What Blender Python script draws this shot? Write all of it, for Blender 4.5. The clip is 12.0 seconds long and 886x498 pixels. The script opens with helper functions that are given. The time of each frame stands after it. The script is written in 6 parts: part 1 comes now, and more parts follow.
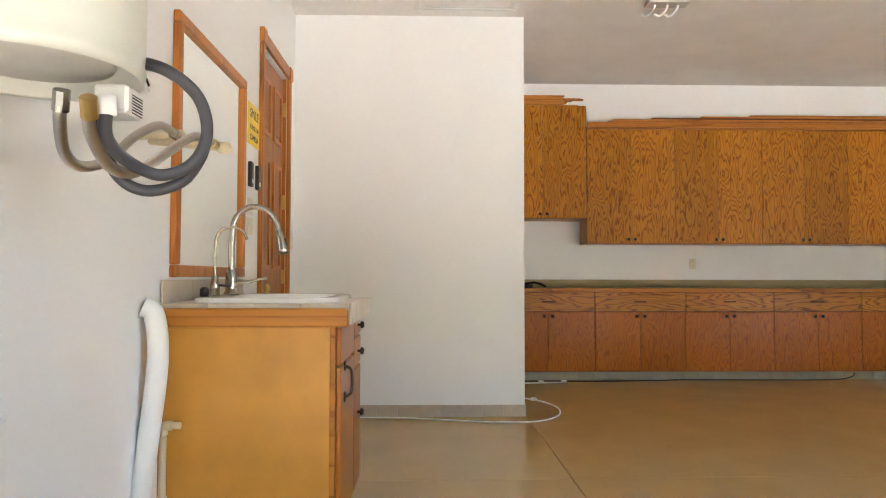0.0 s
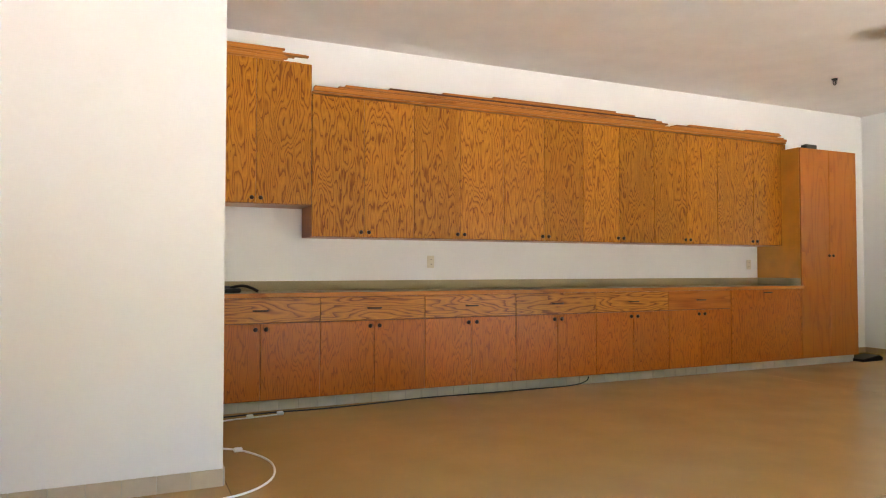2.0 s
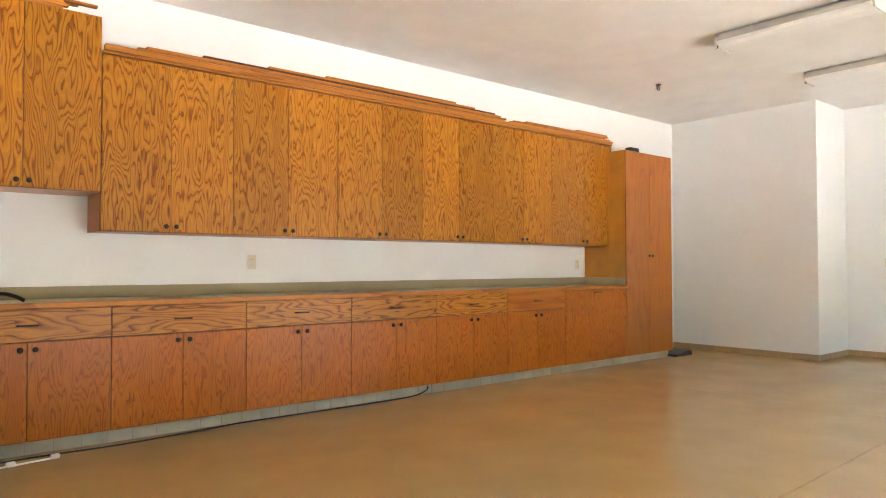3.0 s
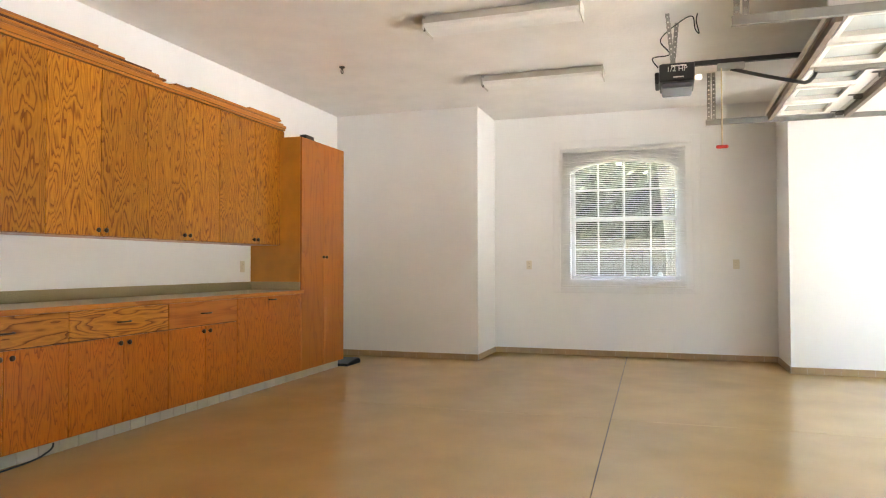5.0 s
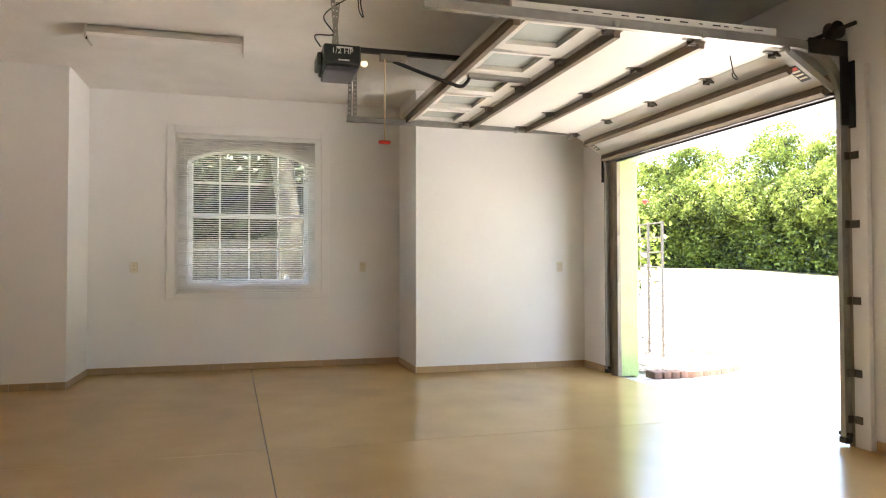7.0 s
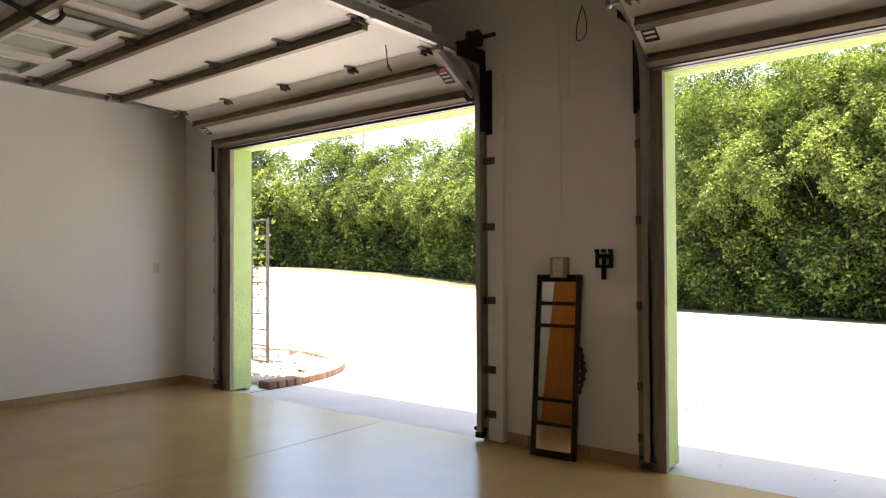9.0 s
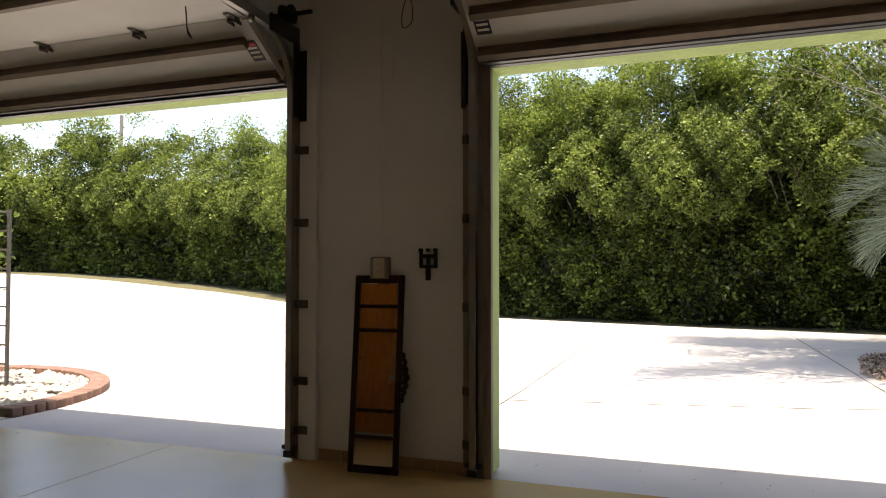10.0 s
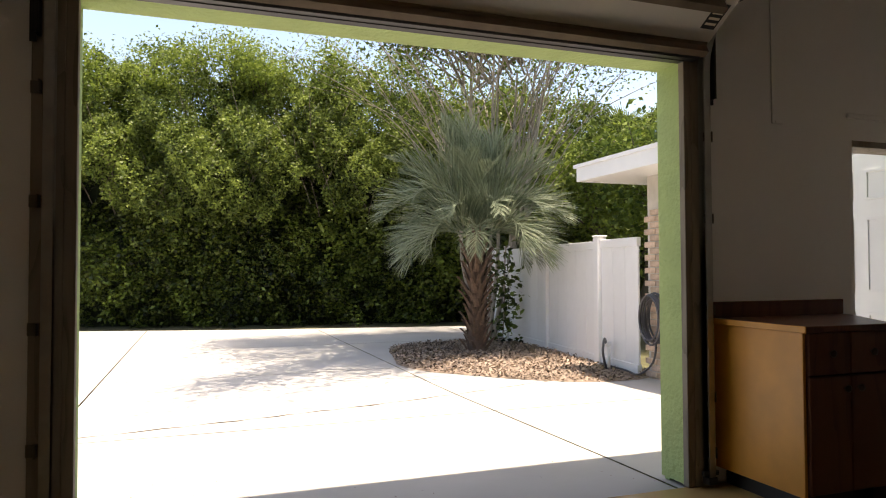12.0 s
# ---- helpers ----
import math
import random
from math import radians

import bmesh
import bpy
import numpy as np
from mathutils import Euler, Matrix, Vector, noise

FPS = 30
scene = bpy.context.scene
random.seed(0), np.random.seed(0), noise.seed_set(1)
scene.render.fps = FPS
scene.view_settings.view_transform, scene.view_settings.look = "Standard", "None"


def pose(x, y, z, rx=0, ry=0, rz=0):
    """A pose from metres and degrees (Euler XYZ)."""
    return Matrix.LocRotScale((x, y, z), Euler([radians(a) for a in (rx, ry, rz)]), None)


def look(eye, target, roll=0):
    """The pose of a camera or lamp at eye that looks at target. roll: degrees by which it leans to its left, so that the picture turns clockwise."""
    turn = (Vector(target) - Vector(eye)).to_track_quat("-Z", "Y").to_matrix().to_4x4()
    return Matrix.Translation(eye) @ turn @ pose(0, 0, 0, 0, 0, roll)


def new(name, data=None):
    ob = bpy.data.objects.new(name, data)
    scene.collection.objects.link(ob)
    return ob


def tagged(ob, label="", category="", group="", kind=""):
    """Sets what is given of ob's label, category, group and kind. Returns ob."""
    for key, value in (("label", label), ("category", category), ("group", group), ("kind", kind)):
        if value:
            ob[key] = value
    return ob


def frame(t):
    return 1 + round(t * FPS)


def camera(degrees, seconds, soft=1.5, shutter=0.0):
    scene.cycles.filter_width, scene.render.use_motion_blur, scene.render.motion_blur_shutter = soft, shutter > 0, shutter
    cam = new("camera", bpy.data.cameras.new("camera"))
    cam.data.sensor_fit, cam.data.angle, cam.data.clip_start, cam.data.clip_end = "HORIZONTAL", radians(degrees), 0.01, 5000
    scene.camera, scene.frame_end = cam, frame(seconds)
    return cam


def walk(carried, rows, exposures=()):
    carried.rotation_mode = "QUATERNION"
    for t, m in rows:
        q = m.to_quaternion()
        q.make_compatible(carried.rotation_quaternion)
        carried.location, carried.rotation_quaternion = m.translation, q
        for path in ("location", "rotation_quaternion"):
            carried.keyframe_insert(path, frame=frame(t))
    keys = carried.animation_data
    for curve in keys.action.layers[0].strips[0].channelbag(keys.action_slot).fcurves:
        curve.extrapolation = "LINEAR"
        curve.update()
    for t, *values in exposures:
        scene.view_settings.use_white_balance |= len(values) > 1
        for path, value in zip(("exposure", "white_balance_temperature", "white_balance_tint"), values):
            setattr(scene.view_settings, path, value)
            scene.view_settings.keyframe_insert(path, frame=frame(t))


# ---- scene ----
cam = camera(65.6, 12.0, soft=1.1)
PATH = [
    (0, (-2.767, -3.883, 1.034), (-2.721, -1.885, 1.114), 0.1),
    (0.5, (-2.71, -3.521, 1.04), (-2.583, -1.527, 1.119), 0.0),
    (1, (-2.648, -3.138, 1.048), (-2.316, -1.167, 1.124), -0.1),
    (1.5, (-2.585, -2.782, 1.079), (-1.998, -0.871, 1.145), -0.1),
    (2, (-2.495, -2.459, 1.108), (-1.662, -0.641, 1.166), -0.0),
    (2.5, (-2.406, -2.125, 1.133), (-1.337, -0.436, 1.185), -0.0),
    (3, (-2.314, -1.795, 1.133), (-1.026, -0.265, 1.185), -0.1),
    (3.2, (-2.301, -1.676, 1.122), (-0.927, -0.223, 1.177), -0.1),
    (4.8, (-1.862, -0.719, 1.155), (0.0, 0.011, 1.203), -0.0),
    (5, (-1.771, -0.631, 1.168), (0.128, -0.006, 1.216), -0.1),
    (5.5, (-1.584, -0.45, 1.169), (0.385, -0.101, 1.217), -0.1),
    (6, (-1.39, -0.295, 1.167), (0.608, -0.24, 1.217), -0.1),
    (6.5, (-1.187, -0.176, 1.174), (0.798, -0.422, 1.224), -0.1),
    (7, (-0.969, -0.08, 1.178), (0.955, -0.623, 1.229), -0.1),
    (7.2, (-0.898, -0.049, 1.172), (0.989, -0.709, 1.225), -0.1),
    (8.8, (-0.122, 0.017, 1.201), (1.212, -1.473, 1.244), -0.3),
    (9, (-0.051, -0.012, 1.205), (1.193, -1.578, 1.246), -0.3),
    (9.5, (0.159, -0.076, 1.16), (1.134, -1.821, 1.219), -0.1),
    (10, (0.367, -0.175, 1.164), (1.039, -2.058, 1.223), 0.0),
    (10.5, (0.578, -0.285, 1.158), (0.909, -2.257, 1.222), -0.0),
    (11, (0.716, -0.444, 1.172), (0.717, -2.444, 1.231), 0.0),
    (11.5, (0.838, -0.613, 1.179), (0.502, -2.584, 1.235), 0.1),
    (12, (0.946, -0.814, 1.178), (0.276, -2.697, 1.237), -0.2),
]
EXPOSURES = [(0, 4.33, 6700, 11), (1.2, 4.48, 6750, 12), (2.0, 4.7, 6750, 13), (3.0, 5.08, 6600, 12), (5, 4.84, 6600, 12), (6.0, 4.44, 6700, 12), (6.5, 4.3, 6850, 13), (7.2, 4.03, 7100, 14), (8.8, 3.04, 7350, 16), (9.5, 2.08, 7450, 17), (10.5, 1.44, 7600, 17), (11.5, 1.46, 7700, 16), (12, 1.34, 7750, 16)]
walk(cam, [(t, look(eye, target, roll)) for t, eye, target, roll in PATH], EXPOSURES)

# ---- light ----
SUN_FROM = Vector((-0.02, 0.13, 0.99)).normalized()
world = bpy.data.worlds.new("sky")
scene.world = world
world.use_nodes = True
wn, wl = world.node_tree.nodes, world.node_tree.links
wbg = wn["Background"]
sky = wn.new("ShaderNodeTexSky")
sky.sky_type = "NISHITA"
sky.sun_disc = False
sky.sun_elevation = math.asin(SUN_FROM.z)
sky.sun_rotation = radians(351)
sky.dust_density = 1.5
wbg.inputs[1].default_value = 0.15
wl.new(sky.outputs[0], wbg.inputs[0])
sun_data = bpy.data.lights.new("sun", "SUN")
sun_data.energy, sun_data.angle, sun_data.color = 4.2, radians(0.6), (1.0, 0.95, 0.87)
sun = new("sun", sun_data)
sun.matrix_world = look(SUN_FROM * 40, (0, 0, 0))


# ---- materials ----
def mat(name, colour, rough=0.6, metal=0.0, vary=0.12, scale=6.0, bump=0.1, bump_scale=60.0, bump_dist=0.002, stain=0.0, coat=0.0, island=False):
    """A plain surface with variation at two scales and a fine relief."""
    m = bpy.data.materials.new(name)
    m.use_nodes = True
    n, l = m.node_tree.nodes, m.node_tree.links
    b = n["Principled BSDF"]
    b.inputs["Roughness"].default_value, b.inputs["Metallic"].default_value = rough, metal
    b.inputs["Coat Weight"].default_value = coat
    tc = n.new("ShaderNodeTexCoord")
    big = n.new("ShaderNodeTexNoise")
    big.inputs["Scale"].default_value, big.inputs["Detail"].default_value = scale, 6
    l.new(tc.outputs["Object"], big.inputs["Vector"])
    ramp = n.new("ShaderNodeMapRange")
    ramp.inputs[1].default_value, ramp.inputs[2].default_value = 0.3, 0.7
    ramp.inputs[3].default_value, ramp.inputs[4].default_value = 1 - vary, 1 + vary
    l.new(big.outputs["Fac"], ramp.inputs[0])
    mul = n.new("ShaderNodeMix")
    mul.data_type, mul.blend_type = "RGBA", "MULTIPLY"
    mul.inputs[0].default_value = 1
    mul.inputs[6].default_value = (*colour, 1)
    l.new(ramp.outputs[0], mul.inputs[7])
    last = mul.outputs[2]
    oi = n.new("ShaderNodeNewGeometry" if island else "ShaderNodeObjectInfo")
    r2 = n.new("ShaderNodeMapRange")
    r2.inputs[3].default_value, r2.inputs[4].default_value = 1 - vary * (3.0 if island else 0.6), 1 + vary * (3.0 if island else 0.6)
    l.new(oi.outputs["Random Per Island" if island else "Random"], r2.inputs[0])
    m2 = n.new("ShaderNodeMix")
    m2.data_type, m2.blend_type = "RGBA", "MULTIPLY"
    m2.inputs[0].default_value = 1
    l.new(last, m2.inputs[6])
    l.new(r2.outputs[0], m2.inputs[7])
    last = m2.outputs[2]
    if stain:
        st = n.new("ShaderNodeTexNoise")
        st.inputs["Scale"].default_value, st.inputs["Detail"].default_value = scale * 0.23, 8
        l.new(tc.outputs["Object"], st.inputs["Vector"])
        sr = n.new("ShaderNodeMapRange")
        sr.inputs[1].default_value, sr.inputs[2].default_value = 0.55, 0.75
        sr.inputs[3].default_value, sr.inputs[4].default_value = 1, 1 - stain
        l.new(st.outputs["Fac"], sr.inputs[0])
        m3 = n.new("ShaderNodeMix")
        m3.data_type, m3.blend_type = "RGBA", "MULTIPLY"
        m3.inputs[0].default_value = 1
        l.new(last, m3.inputs[6])
        l.new(sr.outputs[0], m3.inputs[7])
        last = m3.outputs[2]
    l.new(last, b.inputs["Base Color"])
    fine = n.new("ShaderNodeTexNoise")
    fine.inputs["Scale"].default_value, fine.inputs["Detail"].default_value = bump_scale, 4
    l.new(tc.outputs["Object"], fine.inputs["Vector"])
    bp = n.new("ShaderNodeBump")
    bp.inputs["Strength"].default_value, bp.inputs["Distance"].default_value = bump, bump_dist
    l.new(fine.outputs["Fac"], bp.inputs["Height"])
    l.new(bp.outputs[0], b.inputs["Normal"])
    rr = n.new("ShaderNodeMapRange")
    rr.inputs[3].default_value, rr.inputs[4].default_value = rough * 0.88, min(rough * 1.14, 1)
    l.new(big.outputs["Fac"], rr.inputs[0])
    l.new(rr.outputs[0], b.inputs["Roughness"])
    return m


def wood(name, light, dark, axis="Z", bands=16.0, size=2.2, rough=0.35, contrast=1.0, spread=0.09, stretch=0.16, line=0.5, edge=0.22, gloss=0.22):
    """Veneer: contour lines of a stretched noise give the cathedral figure, fine pores run along the grain."""
    m = bpy.data.materials.new(name)
    m.use_nodes = True
    n, l = m.node_tree.nodes, m.node_tree.links
    b = n["Principled BSDF"]
    tc, oi = n.new("ShaderNodeTexCoord"), n.new("ShaderNodeObjectInfo")
    off = n.new("ShaderNodeVectorMath")
    off.operation = "MULTIPLY_ADD"
    off.inputs[1].default_value = (37.0, 53.0, 71.0)
    l.new(oi.outputs["Random"], off.inputs[0])
    l.new(tc.outputs["Object"], off.inputs[2])
    mp = n.new("ShaderNodeMapping")
    k = {"X": 0, "Y": 1, "Z": 2}[axis]
    sc = [size, size, size]
    sc[k] = size * stretch
    mp.inputs["Scale"].default_value = sc
    l.new(off.outputs[0], mp.inputs["Vector"])
    nz = n.new("ShaderNodeTexNoise")
    nz.inputs["Scale"].default_value, nz.inputs["Detail"].default_value, nz.inputs["Roughness"].default_value = 1.6, 3.0, 0.45
    l.new(mp.outputs[0], nz.inputs["Vector"])
    mulb = n.new("ShaderNodeMath")
    mulb.operation = "MULTIPLY"
    mulb.inputs[1].default_value = bands
    l.new(nz.outputs["Fac"], mulb.inputs[0])
    fr = n.new("ShaderNodeMath")
    fr.operation = "FRACT"
    l.new(mulb.outputs[0], fr.inputs[0])
    # pores
    mp2 = n.new("ShaderNodeMapping")
    s2 = [90.0, 90.0, 90.0]
    s2[k] = 5.0
    mp2.inputs["Scale"].default_value = s2
    l.new(off.outputs[0], mp2.inputs["Vector"])
    pore = n.new("ShaderNodeTexNoise")
    pore.inputs["Scale"].default_value, pore.inputs["Detail"].default_value = 1.0, 3.0
    l.new(mp2.outputs[0], pore.inputs["Vector"])
    add = n.new("ShaderNodeMath")
    add.operation = "MULTIPLY_ADD"
    add.inputs[1].default_value = 0.55
    l.new(pore.outputs["Fac"], add.inputs[0])
    l.new(fr.outputs[0], add.inputs[2])
    ramp = n.new("ShaderNodeValToRGB")
    e = ramp.color_ramp.elements
    mid = tuple(light[i] * (1 - line * 0.35) + dark[i] * line * 0.35 for i in range(3))
    e[0].position, e[0].color = edge, (*dark, 1)
    e[1].position, e[1].color = edge + 0.34, (*mid, 1)
    e2 = e.new(0.95)
    e2.color = (*light, 1)
    e3 = e.new(1.0)
    e3.color = (*mid, 1)
    l.new(add.outputs[0], ramp.inputs[0])
    r2 = n.new("ShaderNodeMapRange")
    r2.inputs[3].default_value, r2.inputs[4].default_value = 1 - spread, 1 + spread
    l.new(oi.outputs["Random"], r2.inputs[0])
    m2 = n.new("ShaderNodeMix")
    m2.data_type, m2.blend_type = "RGBA", "MULTIPLY"
    m2.inputs[0].default_value = 1
    l.new(ramp.outputs[0], m2.inputs[6])
    l.new(r2.outputs[0], m2.inputs[7])
    l.new(m2.outputs[2], b.inputs["Base Color"])
    b.inputs["Roughness"].default_value = rough
    b.inputs["Specular IOR Level"].default_value = gloss
    bp = n.new("ShaderNodeBump")
    bp.inputs["Strength"].default_value, bp.inputs["Distance"].default_value = 0.15, 0.001
    l.new(add.outputs[0], bp.inputs["Height"])
    l.new(bp.outputs[0], b.inputs["Normal"])
    return m


def glass_mat(name, colour=(0.95, 0.98, 0.97)):
    m = bpy.data.materials.new(name)
    m.use_nodes = True
    b = m.node_tree.nodes["Principled BSDF"]
    b.inputs["Base Color"].default_value = (*colour, 1)
    b.inputs["Transmission Weight"].default_value, b.inputs["Roughness"].default_value, b.inputs["IOR"].default_value = 1, 0.02, 1.02
    return m


def leaf_mat(name, dark, light, back=0.35, rough=0.5):
    """Foliage: colour by leaf, and by patches of the whole plant."""
    m = bpy.data.materials.new(name)
    m.use_nodes = True
    n, l = m.node_tree.nodes, m.node_tree.links
    b = n["Principled BSDF"]
    g, tc = n.new("ShaderNodeNewGeometry"), n.new("ShaderNodeTexCoord")
    nz = n.new("ShaderNodeTexNoise")
    nz.inputs["Scale"].default_value, nz.inputs["Detail"].default_value = 0.7, 3
    l.new(tc.outputs["Object"], nz.inputs["Vector"])
    mix = n.new("ShaderNodeMath")
    mix.operation = "MULTIPLY_ADD"
    mix.inputs[1].default_value = 0.45
    l.new(g.outputs["Random Per Island"], mix.inputs[0])
    l.new(nz.outputs["Fac"], mix.inputs[2])
    ramp = n.new("ShaderNodeValToRGB")
    e = ramp.color_ramp.elements
    e[0].position, e[0].color = 0.45, (*dark, 1)
    e[1].position, e[1].color = 1.0, (*light, 1)
    l.new(mix.outputs[0], ramp.inputs[0])
    l.new(ramp.outputs[0], b.inputs["Base Color"])
    b.inputs["Roughness"].default_value = rough
    b.inputs["Specular IOR Level"].default_value = 0.25 if rough > 0.4 else 0.35
    tr = n.new("ShaderNodeBsdfTranslucent")
    l.new(ramp.outputs[0], tr.inputs[0])
    ms = n.new("ShaderNodeMixShader")
    ms.inputs[0].default_value = back
    l.new(b.outputs[0], ms.inputs[1])
    l.new(tr.outputs[0], ms.inputs[2])
    l.new(ms.outputs[0], n["Material Output"].inputs[0])
    return m


M = {}
M["wall"] = mat("white_wall_paint", (0.835, 0.83, 0.82), 0.6, vary=0.02, scale=1.5, bump=0.25, bump_scale=140)
M["ceil"] = mat("knockdown_ceiling", (0.82, 0.795, 0.76), 0.7, vary=0.04, scale=3, bump=0.5, bump_scale=26, bump_dist=0.006)
M["floor"] = mat("tan_epoxy_floor", (0.44, 0.282, 0.108), 0.22, vary=0.07, scale=2.2, bump=0.06, bump_scale=60, bump_dist=0.001, stain=0.12)
M["joint"] = mat("dark_joint", (0.06, 0.045, 0.03), 0.9)
M["oak"] = wood("oak_veneer", (0.50, 0.198, 0.015), (0.205, 0.058, 0.005), bands=26, size=3.4, stretch=0.2, edge=0.32, line=0.8, spread=0.14)
M["oak_low"] = wood("oak_veneer_red", (0.49, 0.140, 0.009), (0.26, 0.062, 0.005), rough=0.3, size=4.2, bands=24, stretch=0.17, edge=0.28, gloss=0.28)
M["oak_h"] = wood("oak_veneer_across", (0.54, 0.21, 0.025), (0.16, 0.042, 0.004), axis="X", bands=24, size=2.8, rough=0.32, edge=0.30, line=0.7, gloss=0.25)
M["oak_trim"] = wood("oak_trim", (0.52, 0.20, 0.036), (0.28, 0.09, 0.014), axis="X", bands=8, stretch=0.06, rough=0.35)
M["oak_y"] = wood("oak_edge", (0.50, 0.16, 0.026), (0.30, 0.085, 0.013), axis="X", bands=10, stretch=0.1, rough=0.3)
M["birch"] = mat("birch_panel", (0.60, 0.265, 0.035), 0.38, vary=0.13, scale=4.5, bump=0.05, bump_scale=90, stain=0.16)
M["tall"] = wood("tall_cabinet_veneer", (0.43, 0.135, 0.012), (0.32, 0.088, 0.007), bands=9, rough=0.28, gloss=0.35)
M["door_wood"] = wood("stained_door", (0.36, 0.145, 0.045), (0.24, 0.088, 0.025), bands=7, rough=0.4)
M["frame_wood"] = wood("mirror_frame_wood", (0.48, 0.17, 0.038), (0.28, 0.085, 0.018), bands=7, rough=0.35)
M["dark_wood"] = wood("dark_stained_frame", (0.035, 0.015, 0.009), (0.015, 0.007, 0.005), bands=8, rough=0.35)
M["jamb_wood"] = wood("weathered_jamb", (0.30, 0.26, 0.21), (0.19, 0.16, 0.125), bands=9, rough=0.7)
M["cab_dark"] = wood("dark_cabinet", (0.12, 0.042, 0.02), (0.07, 0.022, 0.011), bands=6, rough=0.4)
M["laminate"] = mat("speckled_laminate", (0.46, 0.375, 0.215), 0.45, vary=0.25, scale=120, bump=0.02)
M["tile"] = mat("beige_tile", (0.53, 0.44, 0.33), 0.35, vary=0.08, scale=9, bump=0.1)
M["toe"] = mat("grey_toe_tile", (0.50, 0.455, 0.38), 0.5, vary=0.1, scale=8)
M["base"] = mat("tan_base_tile", (0.42, 0.285, 0.15), 0.35, vary=0.06, scale=8)
M["steel"] = mat("galvanised_steel", (0.36, 0.35, 0.325), 0.45, 0.75, vary=0.1, scale=14)
M["hinge_steel"] = mat("dull_hinge_steel", (0.13, 0.115, 0.095), 0.45, 0.6, vary=0.15, scale=20)
M["smoke"] = mat("smoked_plastic", (0.10, 0.095, 0.11), 0.25, vary=0.03)
# galvanised bars: shade and floor reflection are put into this brown
M["strut"] = mat("shade_brown_strut", (0.20, 0.155, 0.115), 0.5, 0.45, vary=0.15, scale=10)
M["nickel"] = mat("brushed_nickel", (0.47, 0.43, 0.37), 0.26, 1.0, vary=0.05)
M["bronze"] = mat("dark_bronze_knob", (0.05, 0.028, 0.017), 0.35, 0.6)
M["doorskin"] = mat("white_door_steel", (0.66, 0.635, 0.59), 0.45, vary=0.04, scale=4, bump=0.1, bump_scale=200)
M["black"] = mat("black_plastic", (0.012, 0.012, 0.013), 0.4)
M["iron"] = mat("black_iron", (0.02, 0.018, 0.017), 0.5, 0.3)
M["white_plastic"] = mat("white_plastic", (0.80, 0.79, 0.76), 0.4, vary=0.02)
M["ivory"] = mat("ivory_plate", (0.72, 0.66, 0.53), 0.4, vary=0.02)
M["enamel"] = mat("cream_enamel", (0.70, 0.68, 0.59), 0.3, vary=0.02)
# on the ceiling lights this grey puts in the shade on their sides
M["pan"] = mat("greyed_white_enamel", (0.56, 0.53, 0.47), 0.45, vary=0.03)
M["ceramic"] = mat("white_ceramic", (0.84, 0.82, 0.76), 0.15, vary=0.01)
M["green"] = mat("green_stucco", (0.42, 0.54, 0.22), 0.85, vary=0.08, scale=5, bump=0.9, bump_scale=32, bump_dist=0.012)
M["concrete"] = mat("pale_concrete", (0.44, 0.422, 0.392), 0.85, vary=0.08, scale=1.3, bump=0.3, bump_scale=40, stain=0.10)
M["soil"] = mat("dry_grass_soil", (0.085, 0.08, 0.035), 0.95, vary=0.35, scale=3.5, bump=0.8, bump_scale=18, bump_dist=0.02)
M["brick"] = mat("pale_brick", (0.50, 0.37, 0.28), 0.85, vary=0.28, scale=14, bump=0.4)
M["paver"] = mat("edging_brick", (0.20, 0.115, 0.085), 0.85, vary=0.3, scale=14, bump=0.4)
M["mortar"] = mat("grey_mortar", (0.50, 0.47, 0.42), 0.9)
M["vinyl"] = mat("white_vinyl", (0.80, 0.80, 0.80), 0.4, vary=0.02)
M["mulch"] = mat("wood_mulch", (0.25, 0.19, 0.145), 0.95, vary=0.24, scale=12, island=True)
M["stone"] = mat("white_river_stone", (0.38, 0.335, 0.28), 0.8, vary=0.1, scale=12, island=True)
M["bark"] = mat("palm_bark", (0.145, 0.092, 0.063), 0.9, vary=0.35, scale=9, bump=0.8, bump_scale=30, bump_dist=0.01)
M["grey_bark"] = mat("grey_bark", (0.30, 0.26, 0.21), 0.9, vary=0.2, scale=9)
M["dark_bark"] = mat("dark_bark", (0.085, 0.07, 0.05), 0.95, vary=0.25, scale=9)
M["frond"] = leaf_mat("palm_frond", (0.055, 0.085, 0.04), (0.36, 0.40, 0.26), 0.2)
# shade under the overhang and leaf glints are put into this colour range
M["hedge"] = leaf_mat("shade_toned_hedge_leaf", (0.004, 0.009, 0.003), (0.15, 0.205, 0.034), 0.15, 0.42)
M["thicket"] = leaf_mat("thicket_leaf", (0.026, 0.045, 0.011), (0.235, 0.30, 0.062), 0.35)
# leaf colour lowered to put the yard's deep shade into it
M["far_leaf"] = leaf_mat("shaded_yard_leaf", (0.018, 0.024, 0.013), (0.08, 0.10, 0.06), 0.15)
M["twig"] = mat("grey_brown_twig", (0.17, 0.14, 0.105), 0.9, vary=0.2, scale=9)
M["tree"] = leaf_mat("tree_leaf", (0.05, 0.085, 0.018), (0.24, 0.31, 0.055), 0.45)
# near-black colour of the sheet that stands for shade inside a hedge
M["core"] = mat("hedge_shade_backing", (0.02, 0.028, 0.01), 1.0, vary=0.4, scale=3)
M["grey_hose"] = mat("grey_rubber_hose", (0.075, 0.075, 0.085), 0.4)
M["braid"] = mat("steel_braid", (0.50, 0.47, 0.42), 0.33, 1.0, vary=0.05, scale=60, bump=0.5, bump_scale=260, bump_dist=0.001)
M["cpvc"] = mat("cream_pipe", (0.68, 0.55, 0.35), 0.45, vary=0.04)
